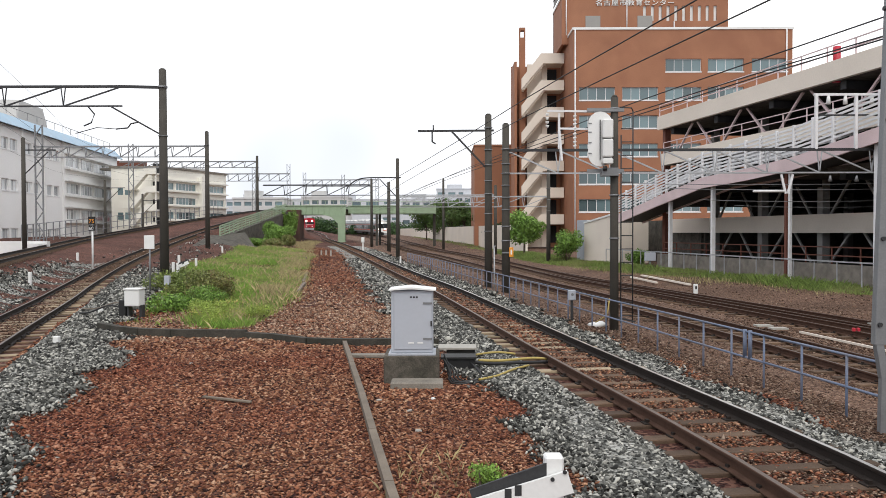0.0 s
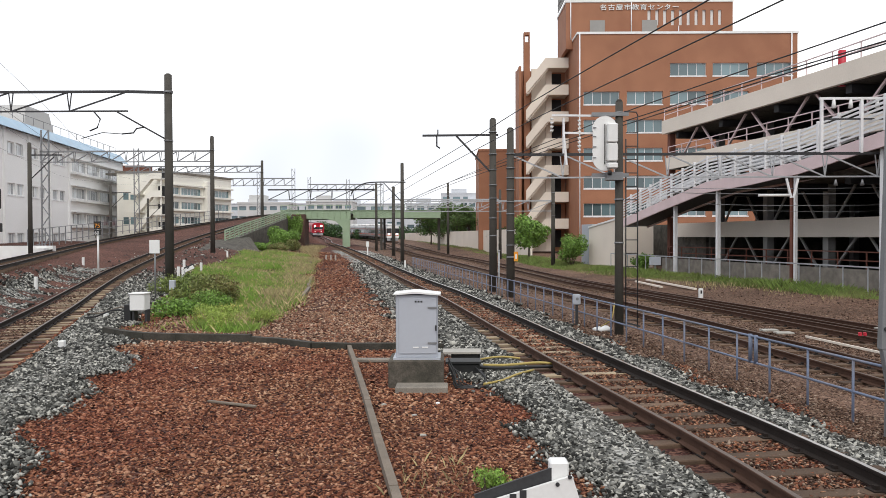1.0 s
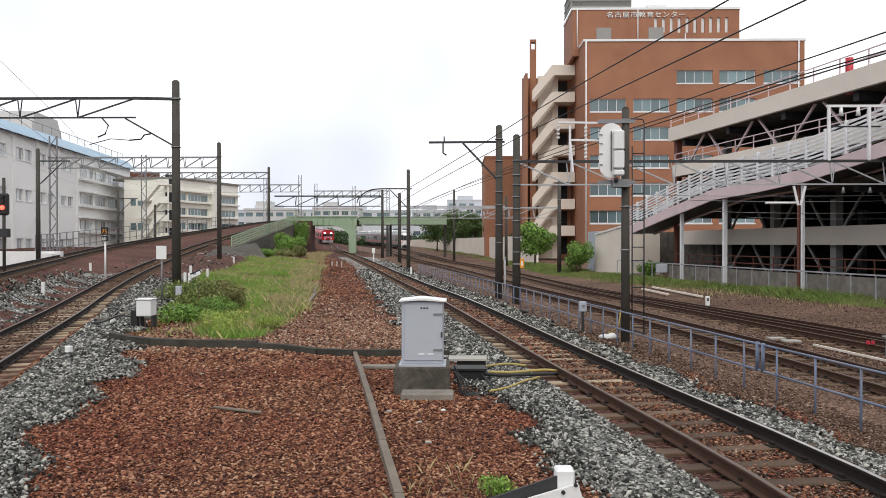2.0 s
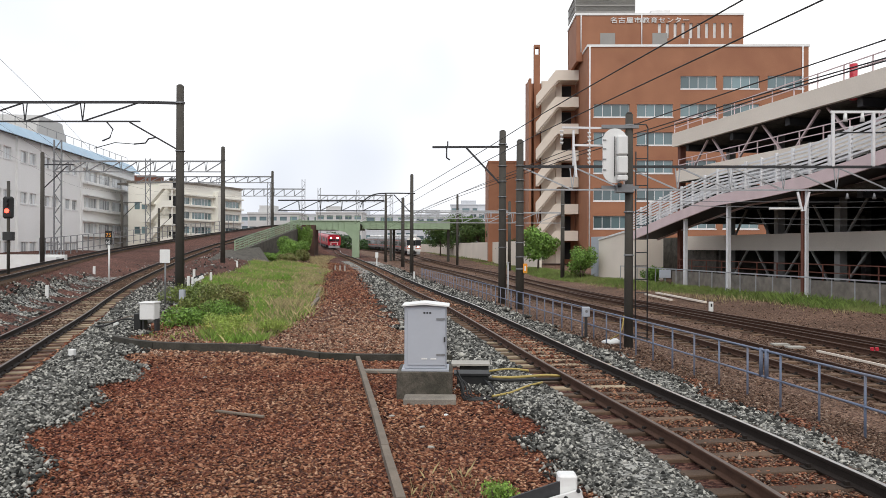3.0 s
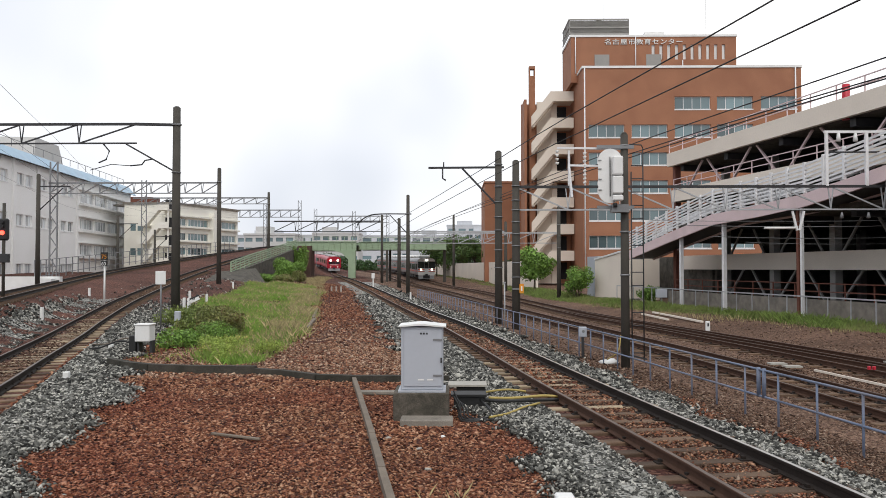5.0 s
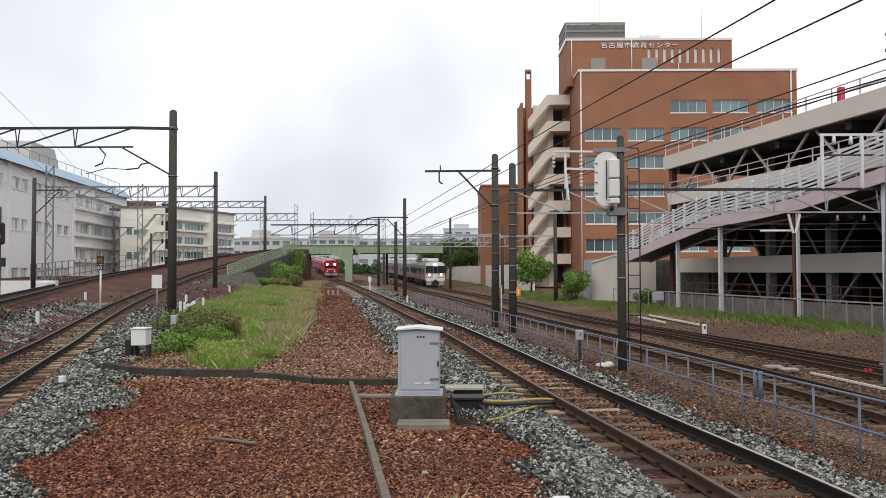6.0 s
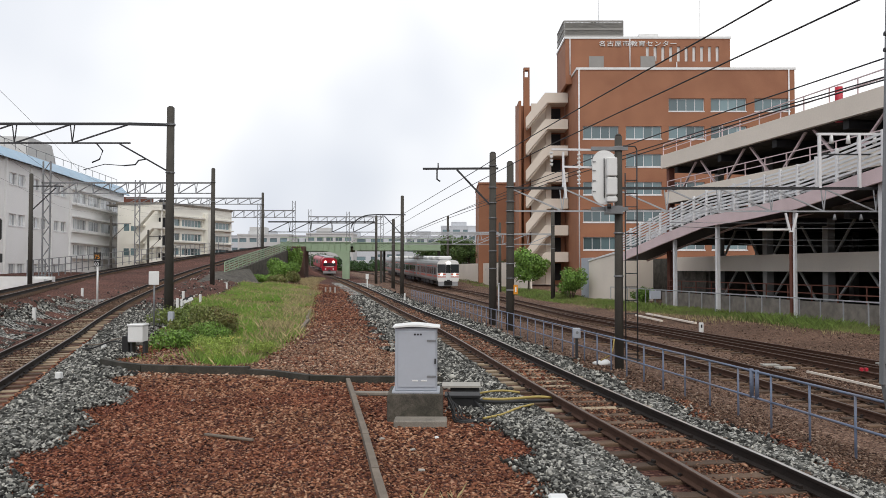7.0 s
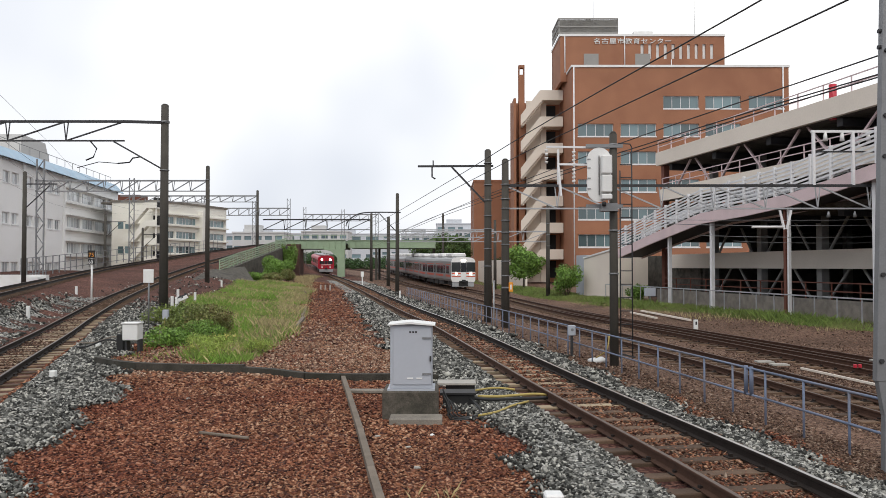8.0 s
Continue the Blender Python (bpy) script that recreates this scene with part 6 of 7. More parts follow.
tree(-3.5, 158, 7.0, 4.0, 13, "leaf_mid", "dark green tree beside the bridge", 5000)
tree(6.0, 146, 7.0, 3.6, 15, "leaf_mid", "dark green tree behind the boundary wall", 4500)
far = leaf_cloud([(x, 235 + 8 * math.sin(x), 2.0 + 1.6 * math.sin(x * 0.7) ** 2, 3.2 + math.sin(x * 1.3)) for x in range(-66, 2, 4)], 26000, 0.3, 61)
tagged(mesh_from("far_shrubs", *far, "leaf_dark"), "dark green belt of shrubs far behind the bridge", "shrubs", kind="stuff")
tree(7.5, 118, 3.8, 1.8, 16, "leaf_dark", "dark green tree behind the boundary wall", 3000)


def inside(poly, x, y):
    """Which points lie inside the polygon."""
    ok = np.zeros(len(x), bool)
    n = len(poly)
    for i in range(n):
        (x0, y0), (x1, y1) = poly[i], poly[(i + 1) % n]
        c = ((y0 > y) != (y1 > y)) & (x < (x1 - x0) * (y - y0) / (y1 - y0 + 1e-9) + x0)
        ok ^= c
    return ok


def scatter(poly, density, rng, zs=True):
    p = np.array(poly)
    lo, hi = p.min(0), p.max(0)
    n = int(density * (hi[0] - lo[0]) * (hi[1] - lo[1]))
    x, y = rng.uniform(lo[0], hi[0], n), rng.uniform(lo[1], hi[1], n)
    k = inside(poly, x + rng.normal(scale=0.22, size=n), y + rng.normal(scale=0.35, size=n))
    return x[k], y[k]


def blades(name, areas, height, width, material, label, seed):
    rng = np.random.default_rng(seed)
    X, Y = [], []
    for poly, dens in areas:
        a, b = scatter(poly, dens, rng)
        X.append(a)
        Y.append(b)
    x, y = np.concatenate(X), np.concatenate(Y)
    # tufts: thin out by a slow pattern
    keep = np.sin(x * 1.7 + 0.8 * np.sin(y * 1.1)) + np.cos(y * 1.3 + 0.6 * np.sin(x * 2.3)) + rng.normal(scale=0.9, size=len(x)) > -1.1
    x, y = x[keep], y[keep]
    z = ground_zs(x, y)
    n = len(x)
    a = rng.uniform(0, 6.28, n)
    h = height * rng.uniform(0.4, 1.3, n) * (1 + 0.4 * np.sin(x * 0.9 + y * 0.7))
    w = width * (1 + y / 40)
    lean = rng.normal(scale=0.35, size=(n, 2)) * h[:, None]
    dx, dy = np.cos(a) * w, np.sin(a) * w
    base = np.stack([x, y, z - 0.03], 1)
    v = np.stack([base - np.stack([dx, dy, 0 * x], 1), base + np.stack([dx, dy, 0 * x], 1),
                  base + np.stack([lean[:, 0] * 0.4 + dx * 0.6, lean[:, 1] * 0.4 + dy * 0.6, h * 0.6], 1), base + np.stack([lean[:, 0], lean[:, 1], h], 1)], 1).reshape(-1, 3)
    ob = mesh_from(name, v, np.arange(n * 4).reshape(-1, 4), material)
    return tagged(ob, label, "grass", kind="stuff")


HUMP = [(-6.9, 21.6), (-6.3, 19.5), (-5.4, 18.5), (-4.75, 19.2), (-5.0, 21.5), (-5.35, 25), (-6.2, 32), (-8.9, 48), (-11.2, 64), (-15.5, 80), (-19, 84), (-19.5, 74), (-16.5, 60), (-15.2, 46), (-12.8, 37), (-10.6, 29), (-8.2, 25.4), (-7.3, 23.4)]
blades("short_grass", [(HUMP, 480)], 0.12, 0.004, "grass", "short green undergrowth between the grass stalks", 24)
blades("grass", [(HUMP, 720)], 0.16, 0.0026, "grass", "green and straw-coloured grass on the hump", 21)
blades("dry_grass", [(HUMP, 30), ([(-6.3, 24), (-5.5, 20), (-4.7, 19.4), (-5.2, 24), (-5.9, 32), (-8.7, 48), (-11.0, 64), (-13.0, 64), (-10.2, 48), (-7.2, 32)], 130), ([(-9.8, 60), (-10.8, 64), (-16, 84), (-19.6, 100), (-19.6, 112), (-17.8, 112), (-15.3, 90), (-10.6, 62)], 60)],
       0.27, 0.003, "dry_grass", "dry straw-coloured grass stalks", 22)
blades("verge_grass", [([(14.4, 38), (17.0, 28), (18.9, 28), (11.8, 64), (9.8, 95), (6.3, 95), (8.1, 68), (11.0, 50)], 300), ([(9.5, 95), (6.5, 95), (0, 140), (-8, 190), (-5, 190), (3, 140)], 25)],
       0.2, 0.004, "verge", "green verge grass along the yard wall", 23)
blades("tall_weeds", [([(15.2, 33), (16.3, 29.5), (17.6, 29.5), (15.3, 40), (14.2, 40)], 260), ([(12.4, 46), (13.6, 46), (12.6, 56), (11.2, 56)], 220), ([(8.4, 70), (10.6, 64), (11.3, 64), (9.4, 84), (7.6, 84)], 160)],
       0.32, 0.004, "verge", "tall rank weeds at the foot of the yard wall", 26)
blades("dry_verge", [([(12.2, 40), (15.0, 30), (16.2, 30), (12.9, 44), (10.6, 58), (9.2, 58)], 40)], 0.2, 0.006, "dry_grass", "straw-coloured dry grass along the verge", 27)


# ---- more lineside clutter ----
for x, y in ((-14.1, 40), (-15.7, 45.5)):
    st = thing("stake", (x, y, ground_z(x, y) - 0.1), "short white marker stake beside the track", "stake", "marker stakes")
    part("post", bbox(-0.07, -0.05, 0, 0.07, 0.05, 0.65, bevel=0.015), "white", st)


def build_clutter():
    t = thing("grass_edging", (0, 0, 0), "dark rotten edging boards between grass and gravel", "edging", kind="structure")
    for a, b2 in (((-5.55, 29.0), (-6.2, 34.2)), ((-6.4, 35.0), (-7.6, 42.5)), ((-10.2, 57), (-11.2, 62))):
        za, zb = ground_z(*a), ground_z(*b2)
        part("edging_board", bar(bmesh.new(), (*a, za + 0.02), (*b2, zb + 0.02), 0.14, 0.22), "timber", t)
    t = thing("post_sign", (-8.4, 80, ground_z(-8.4, 80) - 0.1), "short white post with a narrow white plate", "sign")
    part("post", bbox(-0.06, -0.06, 0, 0.06, 0.06, 1.5, bevel=0.01), "white", t)
    part("plate", bbox(-0.16, -0.09, 1.05, 0.16, -0.061, 1.6, bevel=0.01), "white", t)
    t = thing("cable_rack", (-10.9, 68, ground_z(-10.9, 68)), "low pale rack of three short posts in the gravel", "rack")
    for k in range(3):
        part("post", bbox(0.42 * k, 0, -0.1, 0.42 * k + 0.12, 0.12, 0.4), "trough", t)
    part("bar", bbox(-0.05, 0.02, 0.401, 1.0, 0.1, 0.46), "rust_steel", t)
    t = thing("track_device", (10.3, 19.3, -0.34), "small red trackside detector on the far rail", "detector")
    for x in (0.0, 0.12):
        part("block", bbox(x, -0.04, 0, x + 0.07, 0.04, 0.09, bevel=0.01), "red", t)
    t = thing("span_wires", (0, 33, 0), "dark span wires and conduits crossing under the lattice beam", "overhead wire", "overhead wires")
    for x0, z, r in ((7.5, 4.28, 0.02), (9.5, 4.05, 0.026), (11.0, 3.55, 0.02), (12.5, 3.3, 0.014)):
        part("wire", tube(bmesh.new(), [(x0 + (20.5 - x0) * k / 10, 0.2 * math.sin(k), z - 0.1 * math.sin(math.pi * k / 10)) for k in range(11)], r * 0.6, 6), "steel", t)
    t = thing("meter_box", (13.6, 50.5, -0.45), "small grey box on a post by the yard fence", "box")
    part("post", bar(bmesh.new(), (0, 0, 0), (0, 0, 0.9), 0.08), "steel", t)
    part("box", bbox(-0.35, -0.15, 0.7, 0.35, 0.15, 1.25, bevel=0.02), "cabinet", t)
    # litter on the gravel
    rng = random.Random(5)
    for x, y, m in ((-0.15, 10.7, "white"), (-0.45, 10.0, "trough"), (-0.9, 10.6, "trough"), (-4.5, 13.6, "trough"), (-0.3, 9.0, "trough"), (-4.3, 17.2, "trough")):
        q = thing("pale_stone", (x, y, ground_z(x, y) + 0.02), "single pale stone lying on the red gravel", "stone", "pale stones", rz=rng.uniform(0, 180))
        b3 = bmesh.new()
        bmesh.ops.create_icosphere(b3, subdivisions=1, radius=1)
        for v in b3.verts:
            v.co = Vector((v.co.x * 0.045, v.co.y * 0.03, v.co.z * 0.02)) * rng.uniform(0.8, 1.2)
        part("stone", b3, m, q)


build_clutter()


def flowers(areas, label, seed):
    """Small pale flower heads standing at the height of the grass."""
    rng = np.random.default_rng(seed)
    pts = [np.stack(scatter(poly, dens, rng), 1) for poly, dens in areas]
    p = np.concatenate(pts)
    p = p[np.sin(p[:, 0] * 2.6 + 1) + np.cos(p[:, 1] * 1.9) + rng.normal(scale=0.7, size=len(p)) > 0]
    n = len(p)
    c = np.stack([p[:, 0], p[:, 1], ground_zs(p[:, 0], p[:, 1]) + rng.uniform(0.12, 0.3, n)], 1)
    r = rng.uniform(0.008, 0.018, n)[:, None]
    a = rng.uniform(0, 6.28, n)
    u = np.stack([np.cos(a), np.sin(a), rng.normal(scale=0.3, size=n)], 1) * r
    w = np.stack([-np.sin(a) * 0.5, np.cos(a) * 0.5, np.full(n, 0.8)], 1) * r
    v = np.stack([c - u, c - w, c + u, c + w], 1).reshape(-1, 3)
    ob = mesh_from("flowers", v, np.arange(n * 4).reshape(-1, 4), "flower")
    return tagged(ob, label, "flowers", kind="stuff")


flowers([([(-6.5, 19.6), (-5.2, 19.4), (-6.0, 23), (-7.2, 25)], 160), (HUMP, 14)], "small pale yellow wild flowers in the grass", 31)
blades("kerb_weeds", [([(-8.6, 19.4), (-8.0, 19.0), (-6.9, 19.2), (-7.2, 21.5), (-8.2, 23)], 26)], 0.13, 0.004, "grass", "sparse weeds on bare soil by the kerb", 32)
blades("gravel_stalks", [([(-0.5, 6.2), (0.3, 6.2), (0.3, 8.2), (-0.6, 8.2)], 130)], 0.2, 0.0022, "dry_grass", "thin dry stalks standing in the gravel", 33)

# ---- loose stones ----


def stone_field(name, x, y, size, flat, material, label, seed, dz=0.0):
    """Angular stones, each a bent octahedron or block of its own, lying on the ground at x, y."""
    rng = np.random.default_rng(seed)
    n = len(x)
    z = ground_zs(x, y) + dz
    base = np.array([(1, 0, 0), (-1, 0, 0), (0, 1, 0), (0, -1, 0), (0, 0, 1), (0, 0, -1), (0.62, 0.62, 0.55), (-0.62, -0.6, 0.5)], float)
    tri = np.array([(4, 6, 2), (4, 2, 1), (1, 7, 4), (4, 7, 3), (4, 3, 0), (0, 6, 4), (0, 2, 6), (1, 3, 7), (2, 0, 5), (1, 2, 5), (3, 1, 5), (0, 3, 5)])
    if flat < 0.6:
        base, tri = base[:6], np.array([(4, 0, 2), (4, 2, 1), (4, 1, 3), (4, 3, 0), (5, 2, 0), (5, 1, 2), (5, 3, 1), (5, 0, 3)])
    nv = len(base)
    s = size * rng.lognormal(0, 0.25, n)
    sc = np.stack([s * rng.uniform(0.75, 1.35, n), s * rng.uniform(0.6, 1.0, n), s * flat * rng.uniform(0.6, 1.2, n)], 1)
    p = base[None] * (1 + rng.normal(scale=0.16, size=(n, nv, 1))) * sc[:, None, :]
    a, tx, ty = rng.uniform(0, 6.28, n), rng.normal(scale=0.35, size=n), rng.normal(scale=0.35, size=n)
    zz = p[:, :, 2] + p[:, :, 0] * tx[:, None] + p[:, :, 1] * ty[:, None]
    c, sn = np.cos(a)[:, None], np.sin(a)[:, None]
    v = np.stack([p[:, :, 0] * c - p[:, :, 1] * sn + x[:, None], p[:, :, 0] * sn + p[:, :, 1] * c + y[:, None], zz + z[:, None] + rng.uniform(*((-0.1, 0.5) if flat < 0.6 else (-0.2, 0.6)), n)[:, None] * size], 2)
    f = tri[None] + (np.arange(n) * nv)[:, None, None]
    ob = mesh_from(name, v.reshape(-1, 3), f.reshape(-1, 3), material)
    return tagged(ob, label, "gravel", kind="stuff")


def near_line(line, x, y):
    """Signed sideways distance to a track's centre line (to its right is positive)."""
    ln = smooth_line(line, 1.0)
    P = np.array([(p.x, p.y) for p in ln])
    T = np.gradient(P, axis=0)
    T /= np.linalg.norm(T, axis=1)[:, None]
    out = np.empty(len(x))
    for i in range(0, len(x), 4000):
        d = np.stack([x[i:i + 4000, None] - P[None, :, 0], y[i:i + 4000, None] - P[None, :, 1]], 2)
        k = (d ** 2).sum(2).argmin(1)
        dd = d[np.arange(len(k)), k]
        out[i:i + 4000] = dd[:, 0] * T[k, 1] - dd[:, 1] * T[k, 0]
    return out


EDGE_LEFT = ([6, 7.8, 9.8, 11.1, 14.7, 21.6, 27, 43.8, 70, 95], [1.2, 1.12, 1.15, 0.75, 0.17, -1.3, -2.3, -4.9, -9.2, -14.6])
EDGE_RIGHT = ([6, 8.7, 10.1, 13.2, 19.6, 30.2, 47, 70, 95], [5.4, 4.9, 4.5, 4.0, 3.25, 1.95, -0.6, -4.6, -9.7])
EDGE_BRANCH = ([6, 7.8, 9.8, 11.1, 14.0, 19.0, 24, 40], [-3.75, -4.5, -5.3, -5.5, -6.0, -8.2, -9.4, -14])


def line_x(line, ys):
    ln = smooth_line(line, 1.0)
    return np.interp(ys, [p.y for p in ln], [p.x for p in ln])


def ballast_bed(y0, y1, inner, outer, label):
    """A shallow bed of grey stone between two lines, its rim uneven."""
    ys = np.arange(y0, y1, 0.7)
    a, b = inner(ys), outer(ys) + 0.12 * np.sin(ys * 1.9) + 0.1 * np.sin(ys * 4.7)
    rows = np.linspace(0, 1, 7)
    x = a[:, None] + (b - a)[:, None] * rows[None]
    y = np.repeat(ys[:, None], 7, 1)
    z = ground_zs(x.ravel(), y.ravel()) + np.tile([0.035, 0.045, 0.05, 0.05, 0.04, 0.025, -0.04], len(ys))
    v = np.stack([x.ravel(), y.ravel(), z], 1)
    k = np.arange(len(ys) - 1)[:, None] * 7 + np.arange(6)[None]
    f = np.stack([k, k + 1, k + 8, k + 7], 2).reshape(-1, 4)
    if (b < a).any():
        f = f[:, ::-1]
    ob = mesh_from("ballast_bed", v, f, "ballast_bed")
    tagged(ob, label, "ballast", kind="structure")


ballast_bed(7, 95, lambda y: line_x(LINE_PLATFORM, y) - 0.95, lambda y: np.interp(y, *EDGE_LEFT), "grey ballast shoulder sloping to the red gravel")
ballast_bed(7, 95, lambda y: line_x(LINE_PLATFORM, y) + 0.97, lambda y: np.interp(y, *EDGE_RIGHT), "grey ballast shoulder towards the blue railing")
ballast_bed(8, 38, lambda y: line_x(LINE_BRANCH, y) + 1.15, lambda y: np.interp(y, *EDGE_BRANCH), "grey ballast between branch track and red gravel")
ballast_bed(12, 46, lambda y: line_x(LINE_BRANCH, y) - 1.1, lambda y: line_x(LINE_BRANCH, y) - 2.3, "grey ballast beyond the branch track")


def lay_stones():
    rng = np.random.default_rng(77)
    # candidates, thinning with distance; stones grow a little where they are thinner
    rings = [(5.8, 10, 1350, 0.0208), (10, 15, 800, 0.0255), (15, 24, 340, 0.034), (24, 46, 90, 0.045), (46, 85, 26, 0.06)]
    for i, (y0, y1, dens, size) in enumerate(rings):
        w = 0.61 * y1 + 0.4
        n = int(dens * 2 * w * (y1 - y0))
        x, y = rng.uniform(-w, w, n), rng.uniform(y0, y1, n)
        k = np.abs(x) < 0.61 * y + 0.4
        if y0 > 40:
            k &= (x > -24) & (x < 4)
        x, y = x[k], y[k]
        dp, db, dn, df = (near_line(q, x, y) for q in (LINE_PLATFORM, LINE_BRANCH, LINE_MAIN_NEAR, LINE_MAIN_FAR))
        wob = 0.22 * np.sin(y * 1.9) + 0.15 * np.sin(y * 4.3 + x * 2) + rng.normal(scale=0.13, size=len(x))
        grey = (dp < -0.95) & (x > np.interp(y, *EDGE_LEFT) + wob)
        grey |= (dp > 0.95) & (x < np.interp(y, *EDGE_RIGHT) + wob * 0.7)
        grey |= (x < np.interp(y, *EDGE_BRANCH) + wob) & (db > 1.12)
        grey |= (db < -0.9) & (db > -2.3 + wob)
        # the branch climbs away on rust-red stone
        grey &= ~((x < -8) & (rng.random(len(x)) < np.clip((y - 36) / 9, 0, 0.93)))
        inner = (np.abs(dp) < 0.5)
        grass = inside(HUMP, x, y)
        # stones lie between the sleepers, lower than the rails
        g = grey & ~grass
        stone_field("ballast", x[g], y[g], size * 1.16, 0.8, "ballast", "grey crushed-stone ballast beside the rails", 100 + i, 0.03)
        inner_b = np.abs(db) < 0.45
        brown = (x > 6.4 - 0.163 * y + wob) | inner_b | (inner & (rng.random(len(x)) < 0.6))
        r = ~grey & ~grass & ((np.abs(dp) > 0.95) | inner) & ((np.abs(db) > 0.95) | (inner_b & (rng.random(len(x)) < 0.5))) & (x < 17)
        r &= (np.abs(np.abs(dn) - 0.5665) > 0.12) & (np.abs(np.abs(df) - 0.5665) > 0.12)
        # past the railing the bed is trodden fine: fewer loose stones, and none far off
        r &= ~brown | inner_b | inner | (rng.random(len(x)) < np.interp(y, [6, 14, 24, 30], [0.9, 0.55, 0.3, 0.1]))
        r &= (x > -9 - np.clip(y - 36, 0, 60) * 0.25) | (y < 26) | inner_b
        dz = np.where(inner | inner_b, 0.03, 0.0)
        # a paler, dustier gravel lies on the strip behind the kerb
        dusty = ~brown & ~inner & (x > -8) & (x < 1) & (rng.random(len(x)) < np.interp(y + 4 * wob, [15.5, 17.5, 26, 36], [0, 0.75, 0.7, 0.12]))
        red = r & ~brown & ~dusty
        stone_field("red_gravel", x[red], y[red], size * 1.1, 0.38, "red_stone", "flat red-brown crushed stones covering the ground", 200 + i, dz[red])
        if (r & dusty).sum() > 50:
            stone_field("dusty_gravel", x[r & dusty], y[r & dusty], size * 0.95, 0.45, "dusty_stone", "pale dusty pinkish gravel behind the kerb", 400 + i, dz[r & dusty])
        stone_field("brown_gravel", x[r & brown], y[r & brown], size * 0.9, 0.45, "brown_stone", "grey-brown gravel about the main line", 300 + i, dz[r & brown])


lay_stones()

# ---- trains ----
CARS = []


def train_body(w, h, l, z0, roof):
    """The outline of a car body, pushed along y: flat sides, rounded shoulders."""
    a = w / 2
    return [(-a + 0.12, z0), (a - 0.12, z0), (a, z0 + 0.25), (a, h - 0.45), (a - 0.12, h - 0.18), (a - 0.45, h), (0, h + roof), (-a + 0.45, h), (-a + 0.12, h - 0.18), (-a, h - 0.45), (-a, z0 + 0.25)]


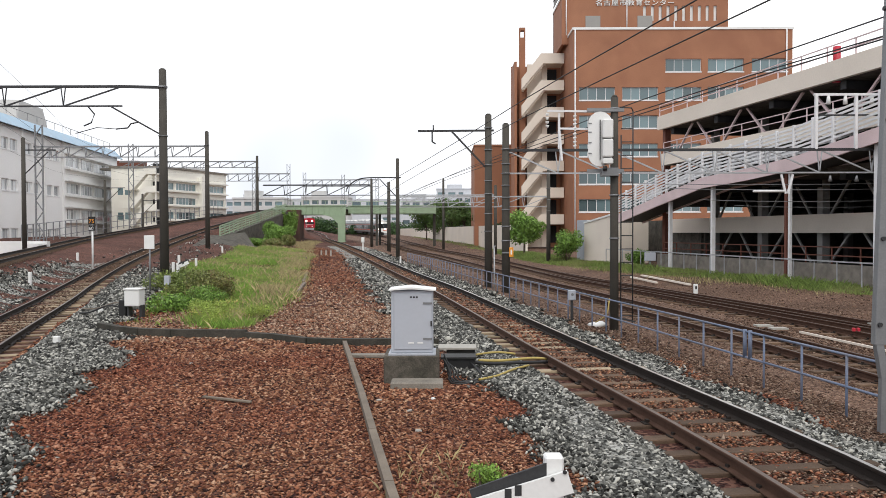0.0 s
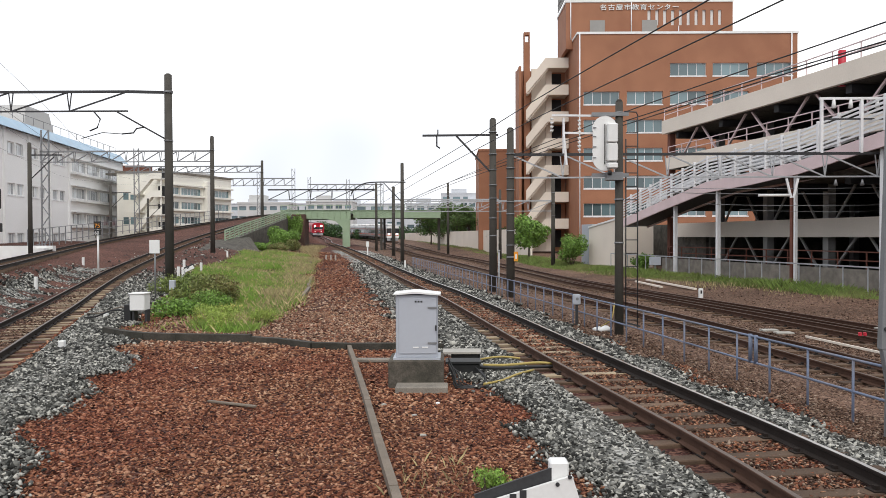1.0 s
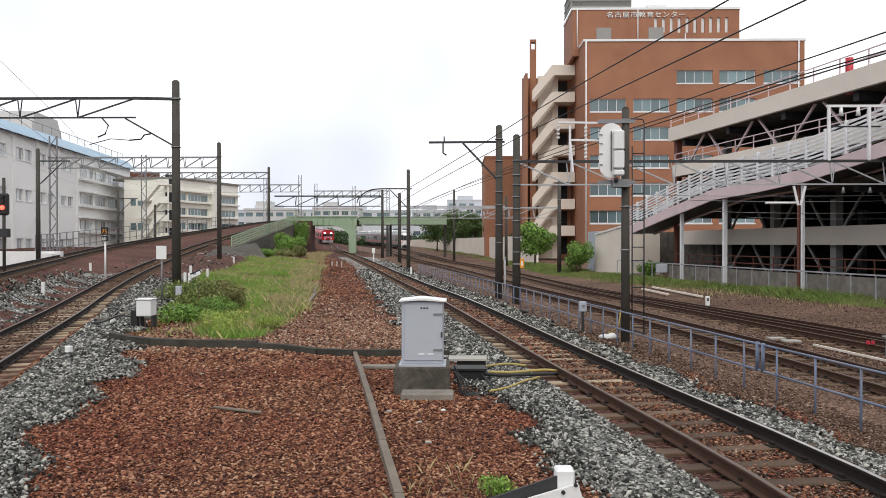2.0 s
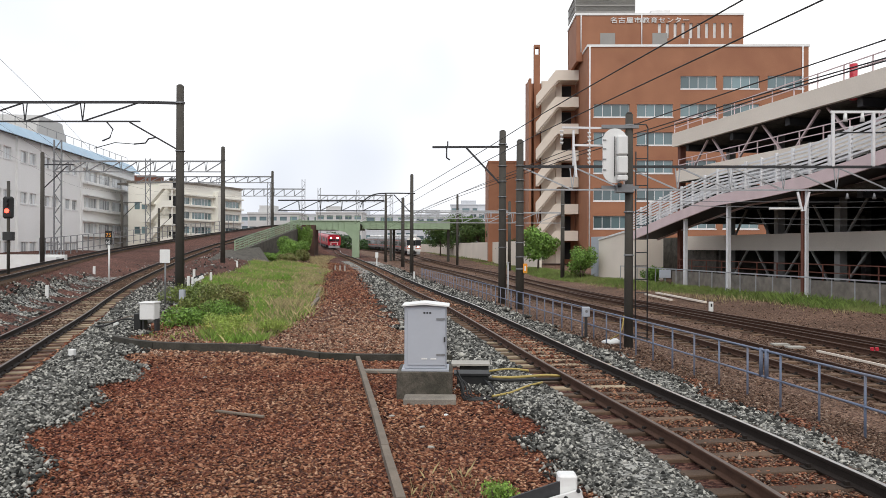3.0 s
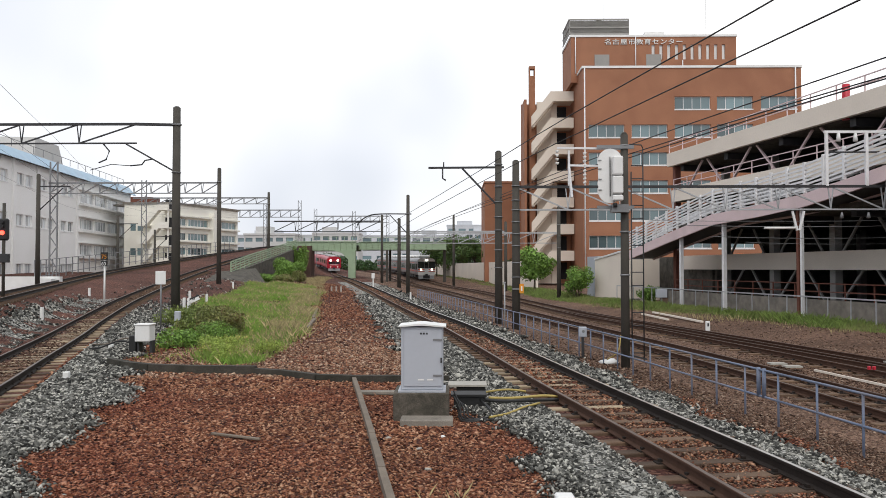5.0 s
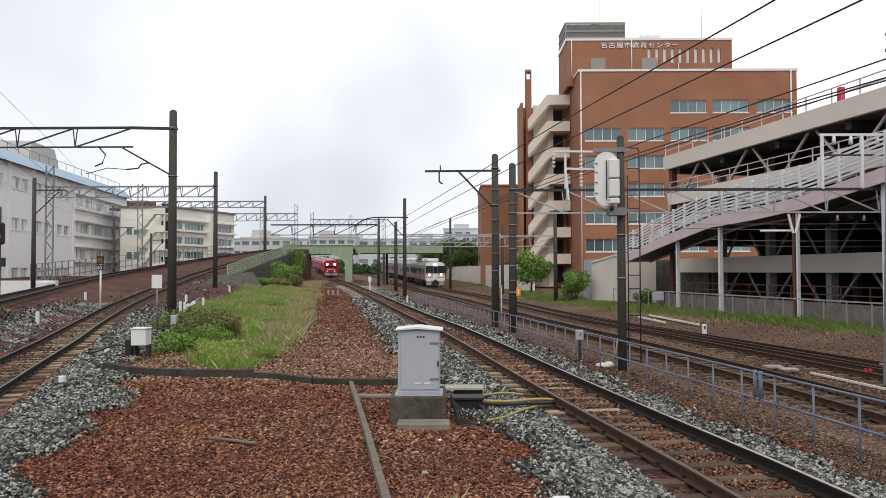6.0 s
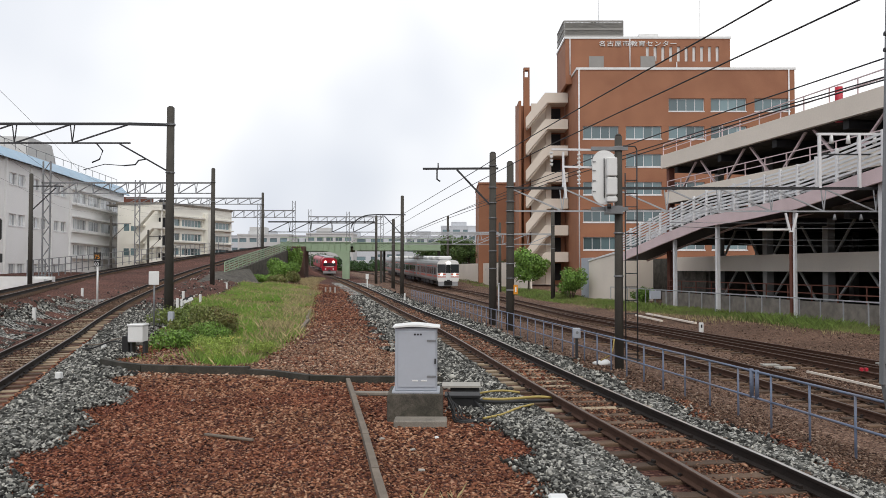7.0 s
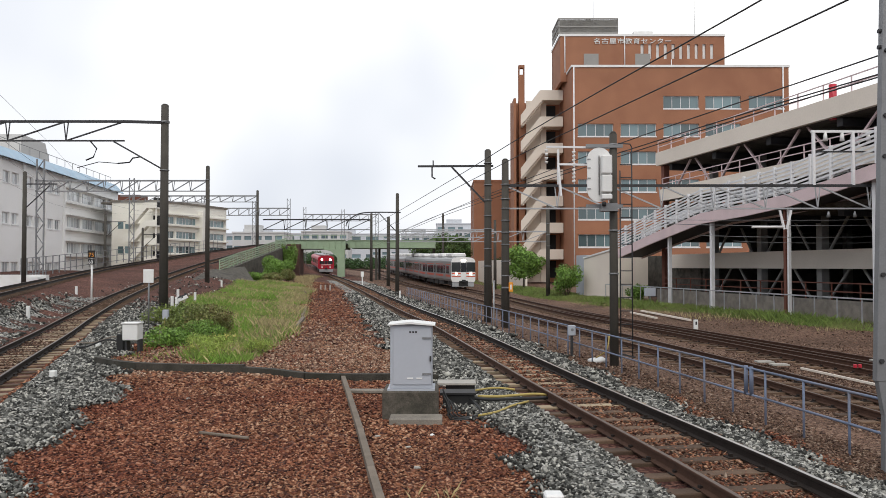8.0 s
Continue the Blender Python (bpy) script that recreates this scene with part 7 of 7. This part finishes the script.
def build_car(kind, index, lead):
    """One car: local +y is the way back along the train, the nose at y = 0."""
    silver = kind == "silver"
    L = 19.6 if silver else 18.4
    skin = "stainless" if silver else "train_red"
    if silver:
        t = thing("train_car", (0, 0, 0), "stainless commuter train car with red stripes and pale front" if lead else "stainless commuter train car with red stripes", "train", "silver train")
    else:
        t = thing("train_car", (0, 0, 0), "bright red electric train car with lit headlamps" if lead else "bright red electric train car", "train", "red train")
    w, h = (2.9, 3.62) if silver else (2.88, 3.12)
    body = bmesh.new()
    prism(body, train_body(w, h, L, 0.85, 0.12), 0.25 if lead else 0.1, L - 0.1)
    part("body", body, skin, t)
    under = bmesh.new()
    for y0, y1 in ((5.5, 8.2), (9, 11.5), (12.2, 14)):
        box(under, -1.2, y0, 0.35, 1.2, y1, 0.85)
    part("underframe", under, "dark_steel", t)
    for yc in (2.6, L - 3.2):
        bo = bmesh.new()
        box(bo, -1.0, yc - 1.5, 0.35, 1.0, yc + 1.5, 0.75)
        for y in (yc - 1.05, yc + 1.05):
            for x in (-0.6, 0.48):
                rod(bo, (x, y, 0.43), (x + 0.12, y, 0.43), 0.43, n=16)
        part("bogie", bo, "dark_steel", t)
    for y in (4.0, 9.5, 15):
        part("air_conditioner", bbox(-0.9, y - 1.6, h + 0.05, 0.9, y + 1.6, h + (0.55 if silver else 0.26), bevel=0.14), "white" if silver else "roof_grey", t)
    a = w / 2
    wz, wt = (1.75, 2.65) if silver else (1.6, 2.4)
    for s in (-1, 1):
        doors = (3.2, 9.3, 15.4) if silver else (5.0, 13.0)
        for y in doors:
            part("door", bbox(s * a - 0.02, y, 0.98, s * a + 0.02, y + 1.3, 2.95 if silver else 2.6), "stainless" if silver else "train_red", t)
            for q in (0.12, 0.72):
                part("window", bbox(s * (a + 0.005) - 0.03, y + q, wz, s * (a + 0.005) + 0.03, y + q + 0.46, wt + 0.05), "train_glass", t)
        spans = [(1.4, 2.8)] + [(d + 1.7, d + 3.2) for d in doors[:-1]] + [(d + 3.5, d + 5.6) for d in doors[:-1]] + [(doors[-1] + 1.7, L - 0.8)]
        for y0, y1 in spans:
            part("window", bbox(s * a - 0.018, y0, wz, s * a + 0.018, y1, wt), "train_glass", t)
        if silver:
            part("stripe", bbox(s * a - 0.012, 0.5, 1.36, s * a + 0.012, L - 0.2, 1.6), "jr_orange", t)
            part("stripe", bbox(s * a - 0.012, 0.5, 2.78, s * a + 0.012, L - 0.2, 2.88), "jr_orange", t)
    if lead:
        fr = bmesh.new()
        prism(fr, [(x * 0.985, z * 0.997) for x, z in train_body(w, h, 0.2, 0.8, 0.1)], 0.0, 0.25)
        nose = part("front", fr, "white" if silver else "train_red", t)
        if silver:
            part("windscreen", bbox(-1.42, -0.03, 1.98, -0.35, -0.002, 3.06, bevel=0.01), "train_glass", nose)
            part("windscreen", bbox(0.35, -0.03, 1.98, 1.42, -0.002, 3.06, bevel=0.01), "train_glass", nose)
            part("door", bbox(-0.33, -0.05, 0.9, 0.33, -0.013, 3.1, bevel=0.02), "white", nose)
            part("window", bbox(-0.31, -0.07, 1.95, 0.31, -0.051, 3.0), "train_glass", nose)
            part("stripe", bbox(-1.4, -0.012, 1.7, 1.4, -0.001, 1.86), "jr_orange", nose)
            part("window_band", bbox(-1.425, -0.012, 1.96, 1.425, -0.001, 3.08), "black", nose)
            part("stripe", bbox(-1.4, -0.012, 1.36, 1.4, -0.001, 1.48), "jr_orange", nose)
            part("skirt", bbox(-1.3, 0.05, 0.2, 1.3, 0.3, 0.8, bevel=0.05), "roof_grey", t)
            part("coupler", bbox(-0.2, -0.35, 0.75, 0.2, 0.05, 1.05, bevel=0.03), "dark_steel", t)
            part("coupler_pocket", bbox(-0.55, 0.0, 0.3, 0.55, 0.045, 0.95, bevel=0.02), "black", t)
            # the upper pair glows in place of the lit destination panel
            for x, z, r in ((-0.88, 1.75, 0.14), (0.88, 1.75, 0.14), (-0.15, 3.3, 0.1), (0.15, 3.3, 0.1)):
                part("front_lamp", rod(bmesh.new(), (x, -0.05, z), (x, 0.02, z), r, n=16), "lamp", nose)
        else:
            part("windscreen", bbox(-1.15, -0.03, 1.7, -0.3, -0.002, 2.24, bevel=0.01), "train_glass", nose)
            part("windscreen", bbox(0.3, -0.03, 1.7, 1.15, -0.002, 2.24, bevel=0.01), "train_glass", nose)
            part("window", bbox(-0.24, -0.03, 1.7, 0.24, -0.002, 2.24, bevel=0.01), "train_glass", nose)
            part("skirt", bbox(-1.2, 0.02, 0.25, 1.2, 0.3, 0.85, bevel=0.05), "roof_grey", t)
            part("coupler", bbox(-0.2, -0.35, 0.75, 0.2, 0.05, 1.05, bevel=0.03), "dark_steel", t)
            part("number_bar", bbox(-0.85, -0.012, 1.48, 0.85, -0.001, 1.58), "white", nose)
            for x, z in ((-0.74, 2.46), (0.74, 2.46)):
                part("front_lamp", rod(bmesh.new(), (x, -0.06, z), (x, 0.02, z), 0.19, n=16), "lamp", nose)
            for x in (-0.72, 0.72):
                part("marker_lamp", rod(bmesh.new(), (x, -0.04, 1.12), (x, 0.02, 1.12), 0.14, n=16), "white", nose)
    CARS.append((t, kind, index * (L + 0.4)))
    return t


for i in range(4):
    build_car("silver", i, i == 0)
for i in range(2):
    build_car("red", i, i == 0)

TRACK_RUN = {"silver": smooth_line(LINE_MAIN_FAR, 1.0), "red": smooth_line(LINE_PLATFORM, 1.0)}


def place_at(kind, y):
    """Index along the line at which it passes this far out."""
    ys = [p.y for p in TRACK_RUN[kind]]
    return float(np.interp(y, ys, range(len(ys))))


def on_line(kind, s):
    ln = TRACK_RUN[kind]
    i = min(max(int(s), 0), len(ln) - 2)
    return ln[i].lerp(ln[i + 1], s - i)


def motions():
    runs = {"silver": [(0, 189), (1.5, 171), (3, 152.5), (4.5, 133), (6.5, 107), (8, 89.5)], "red": [(0, 190), (2, 177), (4, 164), (6, 151.5), (8, 138)]}
    for car, kind, back in CARS:
        rows = []
        for k in range(17):
            t = k * 0.5
            far = float(np.interp(t, [r[0] for r in runs[kind]], [r[1] for r in runs[kind]]))
            s = place_at(kind, far) + back
            a, b = on_line(kind, s + 2.5), on_line(kind, s + 15.5)
            d = (b - a).normalized()
            p = on_line(kind, s)
            rows.append((t, Matrix.Translation(p) @ Euler((math.asin(d.z), 0, math.atan2(-d.x, d.y))).to_matrix().to_4x4()))
        walk(car, rows)


motions()
